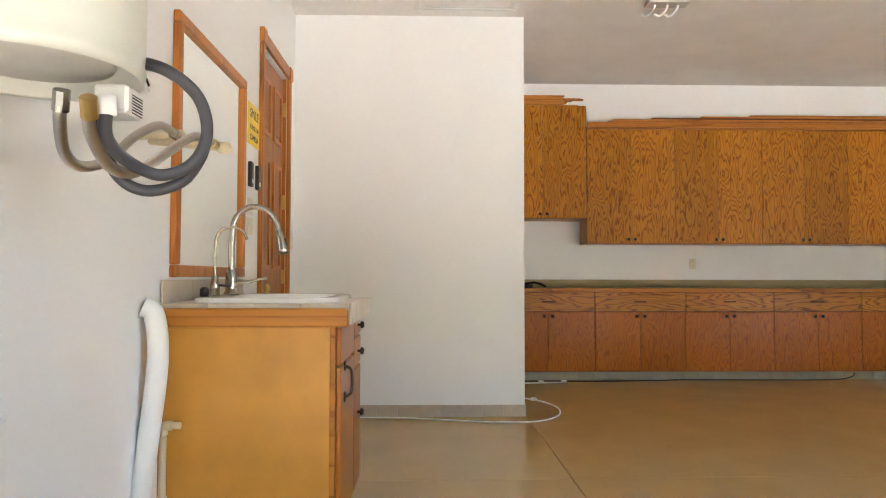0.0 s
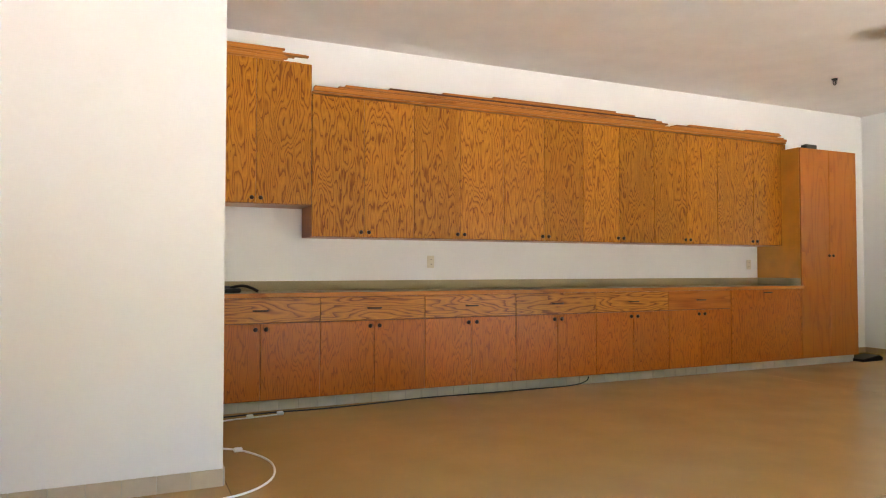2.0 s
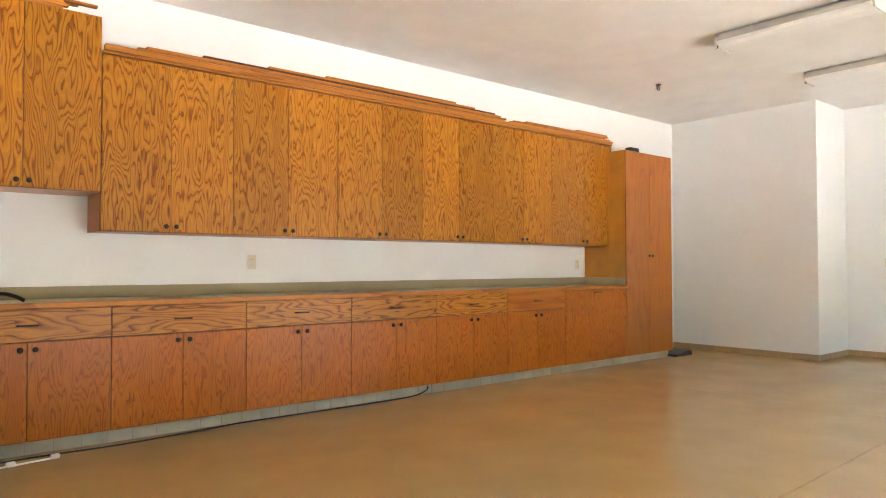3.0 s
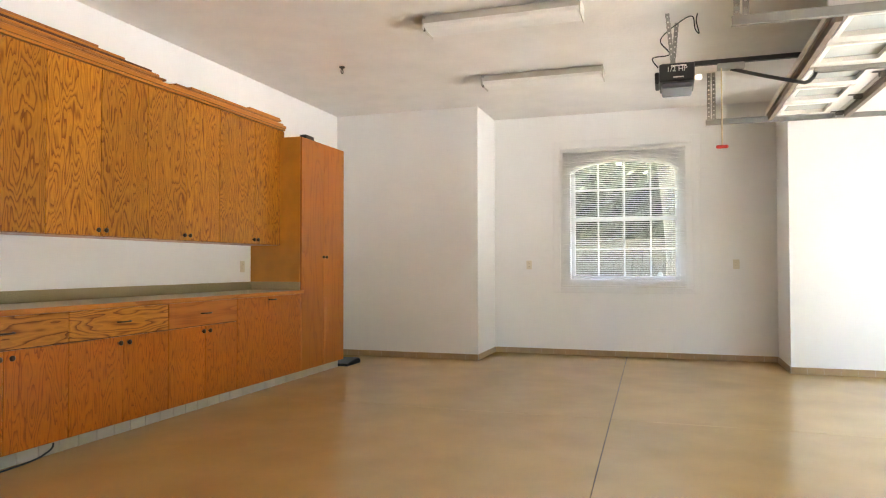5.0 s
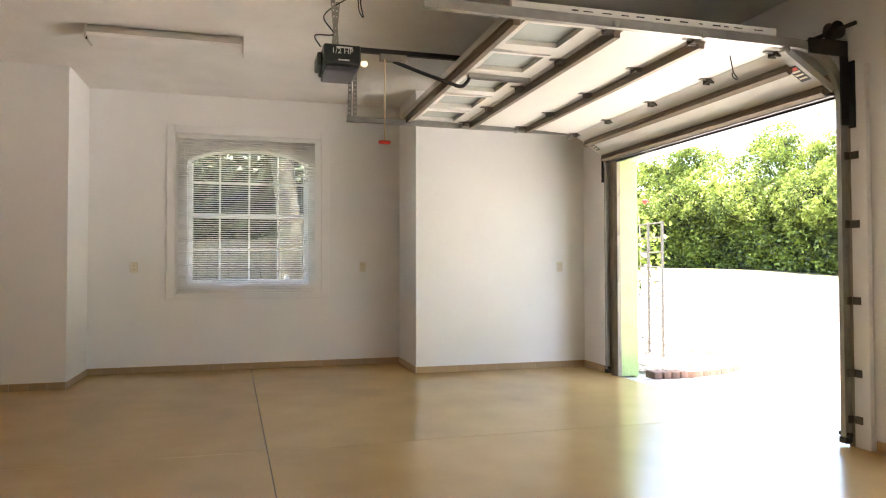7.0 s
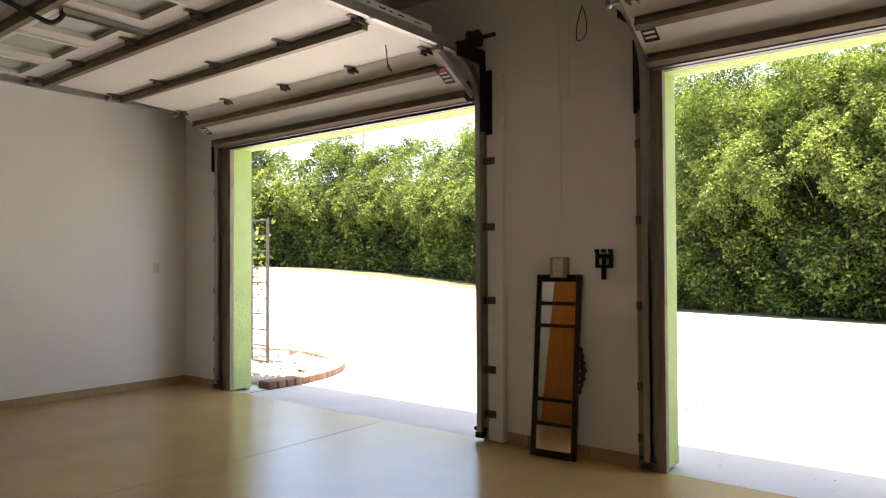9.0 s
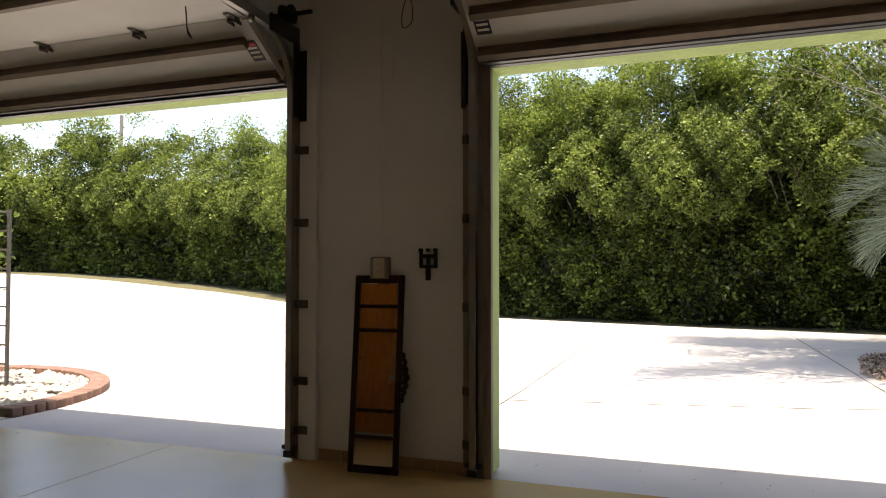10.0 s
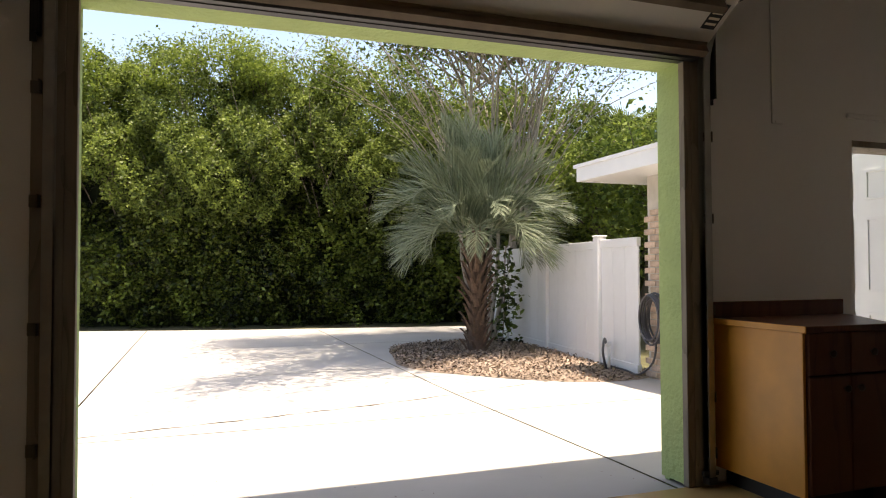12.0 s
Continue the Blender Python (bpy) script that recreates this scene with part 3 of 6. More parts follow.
part("edge_strip", box(-2.03, 4.466, 2.915, 2.944, 0.886, 0.921, 0.006, 2), M["oak_trim"], ct, "oak edge strip")
part("backsplash", box(-2.03, 4.447, YN - 0.022, YN - 0.003, 0.919, 1.003, 0.003), M["laminate"], ct)
part("backsplash", box(4.448, 4.466, 2.96, YN - 0.003, 0.919, 1.003, 0.003), M["laminate"], ct)

c = thing("tall_cabinet", (4.468, YN, 0), "tall orange oak pantry cabinet with two plain doors", "cabinet")
w, d, h = 0.965, YN - 2.95, 2.5
for nm, q in (("side_panel", (0, 0.018, -d + 0.02, -0.001, 0.09, h)), ("side_panel", (w - 0.018, w, -d + 0.02, -0.001, 0.09, h)), ("top_panel", (0.0181, w - 0.0181, -d + 0.02, -0.001, h - 0.018, h)), ("bottom_panel", (0.0181, w - 0.0181, -d + 0.02, -0.001, 0.09, 0.108)), ("back_panel", (0.0181, w - 0.0181, -0.012, -0.001, 0.108, h - 0.018))):
    part(nm, box(*q), M["birch"], c)
part("toe_kick", box(0.001, w - 0.001, -d + 0.075, -d + 0.09, 0, 0.09), M["toe"], c, "grey tile toe kick")
for p, q, kx in ((0.003, w / 2 - 0.0015, w / 2 - 0.035), (w / 2 + 0.0015, w - 0.003, w / 2 + 0.035)):
    door = front("door", p, q, 0.093, h - 0.003, -d + 0.019, M["tall"], c)
    knob_on(door, kx, 1.262)
solid("fluorescent_ballast", box(-0.09, 0.09, -0.04, 0.04, 0, 0.06, 0.008), M["black"], "small black box lying on the tall cabinet", "box", (4.75, 3.05, 2.501))


# ---- garage doors ----
def strut_profile(bm, x0, x1, y, z, tilt):
    """A stiffening bar of hat section across a door."""
    shape = [(-0.04, 0.0), (-0.04, -0.006), (-0.024, -0.009), (-0.02, -0.05), (0.02, -0.05), (0.024, -0.009), (0.04, -0.006), (0.04, 0.0)]
    c, s = math.cos(tilt), math.sin(tilt)
    a = [bm.verts.new((x0, y + p * c - q * s, z + p * s + q * c)) for p, q in shape]
    b = [bm.verts.new((x1, y + p * c - q * s, z + p * s + q * c)) for p, q in shape]
    n = len(shape)
    bm.faces.new(a)
    bm.faces.new(b[::-1])
    for i in range(n):
        bm.faces.new((a[i], b[i], b[(i + 1) % n], a[(i + 1) % n]))
    bmesh.ops.recalc_face_normals(bm, faces=bm.faces[:])
    return bm


def section(bm, x0, x1, ya, za, yb, zb, t=0.045):
    d = Vector((0, yb - ya, zb - za))
    n = Vector((0, -d.z, d.y)).normalized()
    if n.z < 0:
        n = -n
    vs = []
    for x in (x0, x1):
        for p in (Vector((x, ya, za)), Vector((x, yb, zb))):
            vs += [bm.verts.new(p), bm.verts.new(p + n * t)]
    for f in ((0, 1, 3, 2), (4, 6, 7, 5), (0, 4, 5, 1), (2, 3, 7, 6), (0, 2, 6, 4), (1, 5, 7, 3)):
        bm.faces.new([vs[i] for i in f])
    bmesh.ops.recalc_face_normals(bm, faces=bm.faces[:])
    return bm


def hinge_bm():
    """A pressed hinge: a tapering leaf with two raised cheeks and a pin."""
    bm = bmesh.new()
    lo = [bm.verts.new(q) for q in ((-0.045, -0.06, -0.004), (0.045, -0.06, -0.004), (0.016, 0.06, -0.004), (-0.016, 0.06, -0.004))]
    hi = [bm.verts.new((v.co.x, v.co.y, 0.0)) for v in lo]
    bm.faces.new(lo)
    bm.faces.new(hi[::-1])
    for i in range(4):
        bm.faces.new((lo[i], hi[i], hi[(i + 1) % 4], lo[(i + 1) % 4]))
    for x in (-0.026, 0.022):
        add_box(bm, x, x + 0.004, -0.05, 0.012, -0.034, -0.0041)
    tube([(-0.036, 0.0, -0.02), (0.036, 0.0, -0.02)], 0.007, 6, bm)
    bmesh.ops.recalc_face_normals(bm, faces=bm.faces[:])
    return bm


HINGE = mesh_of("hinge", hinge_bm(), M["hinge_steel"])
ROLLER = mesh_of("roller", lathe([(0.006, -0.05), (0.006, 0.0), (0.022, 0.001), (0.022, 0.022), (0.008, 0.023)], 12, "X"), M["steel"], True)


def garage_door(X0, X1, ybot, zbot, label, flange):
    """An open sectional door: three sections lie overhead, the last hangs in the bend."""
    g = thing("garage_door", (0, 0, 0), label, "garage door", "sectional garage doors")
    row = [(-1.55, 2.66), (-2.19, 2.645), (-2.80, 2.63), (-3.42, 2.595), (ybot, zbot)]
    for k, ((ya, za), (yb, zb)) in enumerate(zip(row, row[1:])):
        if k == 0:
            bm = bmesh.new()
            nwin = 5
            wv = (X1 - X0) / nwin
            section(bm, X0, X1, ya, za, ya - 0.10, za - 0.002)
            section(bm, X0, X1, yb + 0.10, zb + 0.002, yb + 0.004, zb)
            for i in range(nwin + 1):
                cx = X0 + wv * i
                section(bm, max(cx - 0.07, X0), min(cx + 0.07, X1), ya - 0.101, za - 0.002, yb + 0.101, zb + 0.002)
            sec = part("section", bm, M["doorskin"], g, "white steel section with five small windows")
            for i in range(nwin):
                a, b = X0 + wv * i + 0.07, X0 + wv * (i + 1) - 0.07
                part("pane", box(a, b, yb + 0.10, ya - 0.10, za + 0.012, za + 0.018), M["frost"], sec, "dusty glass pane")
                fr = bmesh.new()
                for q in ((a, a + 0.035, yb + 0.1, ya - 0.1), (b - 0.035, b, yb + 0.1, ya - 0.1), (a + 0.035, b - 0.035, yb + 0.1, yb + 0.135), (a + 0.035, b - 0.035, ya - 0.135, ya - 0.1)):
                    add_box(fr, *q, za - 0.022, za + 0.011)
                part("window_frame", fr, M["doorskin"], sec)
        else:
            sec = part("section", section(bmesh.new(), X0, X1, ya - 0.004, za, yb + 0.003, zb), M["doorskin"], g)
        tilt = math.atan2(zb - za, yb - ya) + math.pi
        if tilt > math.pi / 2:
            tilt -= math.pi
        # the stiffening bar near the upper edge of each section
        part("strut", strut_profile(bmesh.new(), X0 + 0.08, X1 - 0.03, ya - (0.05 if k == 0 else (0.075 if k < 3 else 0.15)), za - (0.001 if k == 0 else (0.004 if k < 3 else 0.088)), tilt if k == 3 else 0.0), M["strut"], g, "galvanised steel bar, coloured brown for shade")
        if k == 3:
            part("strut", strut_profile(bmesh.new(), X0 + 0.01, X1 - 0.01, yb + 0.04, zb + 0.022, tilt), M["strut"], g, "galvanised steel bar, coloured brown for shade")
            part("bottom_seal", box(X0, X1, yb - 0.06, yb + 0.012, zb - 0.028, zb - 0.004, 0.008), M["black"], g, "black rubber seal")
        if k > 0:
            for i in range(1, 4):
                part("hinge", HINGE, M["steel"], g, loc=(X0 + (X1 - X0) * i / 4, ya + 0.01, za - 0.002))
            for sx, r in ((X0 + 0.07, 0), (X1 - 0.07, 180)):
                part("hinge", HINGE, M["steel"], g, loc=(sx, ya + 0.01, za - 0.002))
                part("roller", ROLLER, M["steel"], g, loc=(X0 - 0.045 if r == 0 else X1 + 0.045, ya + 0.01, za - 0.02), rot=(0, 0, 180 if r == 0 else 0))
    # tracks: upright, bend, level run
    for side, xt in (("w", X0 - 0.045), ("e", X1 + 0.045)):
        path = [(xt, YS + 0.065, 0.06), (xt, YS + 0.065, 1.2), (xt, YS + 0.065, 2.26)]
        for a in range(1, 8):
            an = a / 7 * math.pi / 2
            path.append((xt, YS + 0.065 + 0.36 * (1 - math.cos(an)), 2.26 + 0.36 * math.sin(an)))
        path.append((xt, -1.0, 2.635))
        bm = bmesh.new()
        o = 1 if side == "w" else -1
        shape = [(-0.028, 0.02), (-0.028, -0.018), (0.028, -0.018), (0.028, 0.02), (0.025, 0.02), (0.025, -0.015), (-0.025, -0.015), (-0.025, 0.02)]
        rings = []
        for i, p in enumerate(path):
            p = Vector(p)
            t = (Vector(path[min(i + 1, len(path) - 1)]) - Vector(path[max(i - 1, 0)])).normalized()
            nrm = Vector((0, -t.z, t.y))
            rings.append([bm.verts.new(p + nrm * u + Vector((o * v, 0, 0))) for u, v in shape])
        for r0, r1 in zip(rings, rings[1:]):
            for i in range(8):
                bm.faces.new((r0[i], r0[(i + 1) % 8], r1[(i + 1) % 8], r1[i]))
        bm.faces.new(rings[0])
        bm.faces.new(rings[-1][::-1])
        bmesh.ops.recalc_face_normals(bm, faces=bm.faces[:])
        tr = part("track", bm, M["steel"], g, "galvanised roller track")
        for z in (0.18, 0.48, 0.95, 1.45, 1.9):
            part("bracket", boxes([(xt - o * 0.035 - 0.004, xt - o * 0.035 + 0.004, YS + 0.044, YS + 0.085, z - 0.025, z + 0.025), (xt - o * flange - 0.032, xt - o * flange + 0.032, YS + 0.0415, YS + 0.0465, z - 0.025, z + 0.025)], 0.0015), M["hinge_steel"], tr, "dark steel track bracket")
        fw = 0.025 if flange > 0.05 else 0.012
        bk = boxes([(xt - o * 0.03 - 0.008, xt - o * 0.03 + 0.008, YS + 0.044, YS + 0.35, 2.56, 2.66), (xt - o * 0.065 - fw, xt - o * 0.065 + fw, YS + 0.042, YS + 0.05, 2.08, 2.52), (xt - o * 0.04 - 0.006, xt - o * 0.04 + 0.006, YS + 0.0505, YS + 0.11, 2.1, 2.555)])
        part("flag_plate", bk, M["iron"], tr, "dark steel corner plate")
        part("bottom_bracket", boxes([(xt - 0.03, xt + 0.03, YS + 0.045, YS + 0.10, 0.02, 0.06), (xt - 0.05, xt + 0.05, YS + 0.06, YS + 0.085, 0.065, 0.09)], 0.004), M["iron"], g, "black bottom roller bracket")
        # perforated hanger to the ceiling
        hy = -1.08
        for dx in (0.0, 0.07):
            hg = bmesh.new()
            st = (ZC - 2.66) / 11
            for i in range(11):
                z, x = 2.66 + i * st, xt + dx * (1 - i / 11)
                add_box(hg, x - 0.002, x + 0.002, hy - 0.018, hy + 0.018, z + 0.012, z + st)
                add_box(hg, x - 0.002, x + 0.002, hy - 0.018, hy - 0.007, z, z + 0.012)
                add_box(hg, x - 0.002, x + 0.002, hy + 0.007, hy + 0.018, z, z + 0.012)
            part("hanger", hg, M["steel"], tr, "perforated steel hanger")
            hy += 0.045
    # shaft, drums and cable over the opening
    part("torsion_shaft", tube([(X0 - 0.2, YS + 0.10, 2.74), (X1 + 0.2, YS + 0.10, 2.74)], 0.014, 8), M["iron"], g, "black steel shaft", smooth=True)
    for xt in (X0 - 0.03, X1 + 0.03):
        part("cable_drum", lathe([(0.03, -0.04), (0.06, -0.035), (0.05, 0.0), (0.065, 0.03), (0.03, 0.04)], 14, "X"), M["iron"], g, loc=(xt, YS + 0.10, 2.74))
    # stickers at both ends of the hanging section
    (ya, za), (yb, zb) = row[3], row[4]
    nv = Vector((0, zb - za, ya - yb)).normalized() * 0.003
    for xa in (X0 + 0.03, X1 - 0.115):
        u0, u1 = 0.34, 0.66
        p, q = (ya + (yb - ya) * u0 - nv.y, za + (zb - za) * u0 - nv.z), (ya + (yb - ya) * u1 - nv.y, za + (zb - za) * u1 - nv.z)
        lab = part("warning_label", section(bmesh.new(), xa, xa + 0.085, *p, *q, 0.0015), M["black"], g, "dark printed warning label")
        for k in range(4):
            v0 = u0 + 0.03 + 0.07 * k
            v1 = v0 + (0.055 if k == 0 else 0.03)
            p, q = (ya + (yb - ya) * v0 - nv.y * 1.5, za + (zb - za) * v0 - nv.z * 1.5), (ya + (yb - ya) * v1 - nv.y * 1.5, za + (zb - za) * v1 - nv.z * 1.5)
            part("label_bar", section(bmesh.new(), xa + 0.01, xa + 0.075, *p, *q, 0.001), M["red" if k == 0 else "ivory"], lab)
    # safety wire with a looped end
    part("safety_wire", tube(smooth_path([(X0 + 0.22, -3.20, 2.60), (X0 + 0.23, -3.22, 2.55), (X0 + 0.25, -3.25, 2.50), (X0 + 0.24, -3.27, 2.46), (X0 + 0.22, -3.25, 2.44), (X0 + 0.22, -3.22, 2.46), (X0 + 0.24, -3.24, 2.50)], 5), 0.004, 5), M["iron"], g, "thin looped steel wire")
    return g


garage_door(2.72, 5.73, -3.83, 2.342, "white steel sectional garage door rolled up overhead", 0.075)
garage_door(-1.61, 1.455, -3.83, 2.338, "white steel sectional garage door raised, seen from inside", 0.04)

# wooden jambs round the openings
for nm, x0, x1, zt in (("a", A0, A1, ZDA), ("b", B0, B1, ZDB)):
    jb = thing("door_jamb", (0, 0, 0), "weathered wooden garage door jamb", "door jamb", "garage door jambs")
    jm = M["jamb_wood"]
    part("post", box(x0 - 0.12, x0 + 0.0, YS + 0.002, YS + 0.04, 0.0, zt + 0.15, 0.003), M["wall" if nm == "a" else "jamb_wood"], jb)
    part("post", box(x1 - 0.0, x1 + 0.12, YS + 0.002, YS + 0.04, 0.0, zt + 0.15, 0.003), jm, jb)
    part("stop", box(x0 + 0.001, x0 + 0.045, YS - 0.003, YS + 0.04, 0.0, zt - 0.03, 0.002), jm, jb)
    part("stop", box(x1 - 0.045, x1 - 0.001, YS - 0.003, YS + 0.04, 0.0, zt - 0.03, 0.002), jm, jb)
    part("head", box(x0 + 0.001, x1 - 0.001, YS - 0.003, YS + 0.04, zt - 0.022, zt + 0.15, 0.002), M["jamb_wood"], jb)
    part("weather_strip", box(x0 + 0.046, x1 - 0.046, YS - 0.0031, YS + 0.052, zt - 0.036, zt - 0.0225, 0.003), M["black"], jb, "black rubber weather strip")


# ---- foliage ----
def leaf_arrays(pts, size, rng, up=0.4, slim=0.3):
    """A small folded leaf at every point, turned at random."""
    n = len(pts)
    d = rng.normal(size=(n, 3))
    d[:, 2] = d[:, 2] * 0.7 - 0.15
    d /= np.linalg.norm(d, axis=1)[:, None] + 1e-9
    u = rng.normal(size=(n, 3))
    u[:, 2] += up * 2
    s = np.cross(d, u)
    s /= np.linalg.norm(s, axis=1)[:, None] + 1e-9
    nn = np.cross(s, d)
    L = size * rng.uniform(0.6, 1.35, n)[:, None]
    v = np.empty((n, 4, 3))
    v[:, 0] = pts
    v[:, 1] = pts + d * L * 0.5 + s * L * slim + nn * L * 0.12
    v[:, 2] = pts + d * L
    v[:, 3] = pts + d * L * 0.5 - s * L * slim + nn * L * 0.12
    f = np.arange(n * 4).reshape(n, 4)
    return v.reshape(-1, 3), f


def quads(name, v, f, material):
    me = bpy.data.meshes.new(name)
    n = len(f)
    me.vertices.add(len(v))
    me.vertices.foreach_set("co", np.asarray(v, np.float32).ravel())
    me.loops.add(n * 4)
    me.loops.foreach_set("vertex_index", np.asarray(f, np.int32).ravel())
    me.polygons.add(n)
    me.polygons.foreach_set("loop_start", np.arange(0, n * 4, 4, dtype=np.int32))
    me.update(calc_edges=True)
    me.validate()
    me.materials.append(material)
    return me


def wob(a, b, seed):
    return (np.sin(a * 1.3 + seed) * np.cos(b * 1.1 - seed * 0.7) + 0.6 * np.sin(a * 2.9 - b * 1.7 + seed * 2) + 0.4 * np.sin(a * 5.3 + b * 4.1 + seed * 3)) / 2


def hedge_mass(name, line, heights, density, size, seed, material, label, low=0.0, out=0.0):
    rng = np.random.default_rng(seed)
    parts_v, parts_f, count = [], [], 0
    cv, cf = [], []
    line = [Vector((x, y, 0)) for x, y in line]
    s0 = 0.0
    for a, b, ha, hb in zip(line, line[1:], heights, heights[1:]):
        L = (b - a).length
        height = max(ha, hb)
        mid = (a + b) / 2
        dist = max((mid - Vector((0.5, -0.5, 0))).length, 14)
        n = int(L * (height - low) * density * min(1, (21 / dist) ** 1.7))
        s = rng.uniform(0, L, n)
        h = ha + (hb - ha) * s / L + 0.8 * wob(s + s0, s * 0, seed + 5)
        lo = low + (0.7 * wob((s + s0) * 0.9, s * 0, seed + 9) + 0.4 * wob((s + s0) * 3.1, s * 0, seed + 10) if low else 0)
        h = lo + rng.uniform(0, 1, n) ** 0.92 * (h - lo)
        tang = np.array((b - a).normalized())
        nrm = np.array((-tang[1], tang[0], 0))
        if nrm[1] < 0:
            nrm = -nrm
        bulge = 0.5 * wob((s + s0) * 1.2, h * 1.5, seed) + 0.3 * wob((s + s0) * 2.9, h * 3.4, seed + 1) + 0.12 * wob((s + s0) * 7.1, h * 7.7, seed + 2)
        gap = wob((s + s0) * 2.3, h * 2.6, seed + 3) + 0.7 * wob((s + s0) * 5.9, h * 6.3, seed + 4) + rng.normal(size=n) * 0.22
        bulge = bulge + 0.16 * wob((s + s0) * 11.0, h * 12.0, seed + 6) - 1.1 * np.maximum(-0.1 - gap, 0)
        depth = bulge - (0.30 if not low else 0.22) * np.maximum(h - 2.2, 0) - 0.25 * np.exp(-h / 0.4) + out * np.exp(-((h - 3.9) / 1.7) ** 2) - rng.exponential(0.32 if low else 0.45, n)
        base = np.array(a) + s[:, None] * tang + depth[:, None] * nrm
        gz = np.array([ground_z(x, y) for x, y in base[:, :2]])
        base[:, 2] = h + gz - 0.02
        v, f = leaf_arrays(base, size * max(1.0, dist / 23.0), rng)
        parts_v.append(v)
        parts_f.append(f + count)
        count += len(v)
        # a bumpy dark sheet behind the leaves, added as shade in their gaps
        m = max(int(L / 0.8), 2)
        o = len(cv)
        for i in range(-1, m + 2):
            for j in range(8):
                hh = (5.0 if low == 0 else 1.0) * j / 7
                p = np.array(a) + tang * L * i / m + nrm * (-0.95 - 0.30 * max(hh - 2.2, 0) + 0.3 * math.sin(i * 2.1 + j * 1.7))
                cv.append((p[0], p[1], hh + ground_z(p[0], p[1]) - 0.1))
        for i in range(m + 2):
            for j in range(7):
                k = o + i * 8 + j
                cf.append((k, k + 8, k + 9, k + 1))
        s0 += L
    v, f = np.concatenate(parts_v), np.concatenate(parts_f)
    h = tagged(new(name), label, "hedge", kind="stuff")
    ob = new("foliage", quads(name, v, f, material))
    ob.parent = h
    if low:
        # thin grey stems that rise through the leaves
        tw, rr = bmesh.new(), random.Random(seed)
        for k in range(170):
            x = rr.uniform(-9, 16)
            y, h0, ln = hedge_y(x) + rr.uniform(-0.5, 0.5), rr.uniform(2.6, 4.2), rr.uniform(0.8, 2.2)
            y -= 0.3 * (h0 - 2.2) - 0.3
            p0 = Vector((x, y, h0 + ground_z(x, y)))
            way = Vector((rr.uniform(-0.6, 0.6), rr.uniform(-0.5, 0.35), 1)) * ln
            tube([p0, p0 + way * 0.5 + Vector((rr.uniform(-0.12, 0.12), 0, 0)), p0 + way], rr.uniform(0.008, 0.016), 3, tw, 0.4)
        part("stems", tw, M["twig"], h)
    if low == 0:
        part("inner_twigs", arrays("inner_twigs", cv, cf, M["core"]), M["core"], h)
    return h


# lower growth gets the shade-darkened leaf colour, the growth above a lighter one
hedge_mass("hedge", HEDGE, [3.2] * 12, 1350, 0.11, 3, M["hedge"], "dense green clipped hedge beside the driveway, leaves coloured dark for shade")
hedge_mass("thicket", HEDGE, [5.6, 5.7, 6.1, 6.5, 6.8, 6.9, 6.9, 6.8, 6.8, 6.8, 6.8, 6.8], 2300, 0.08, 4, M["thicket"], "light green leafy thicket overhanging the shade-toned hedge", low=2.75, out=1.35)


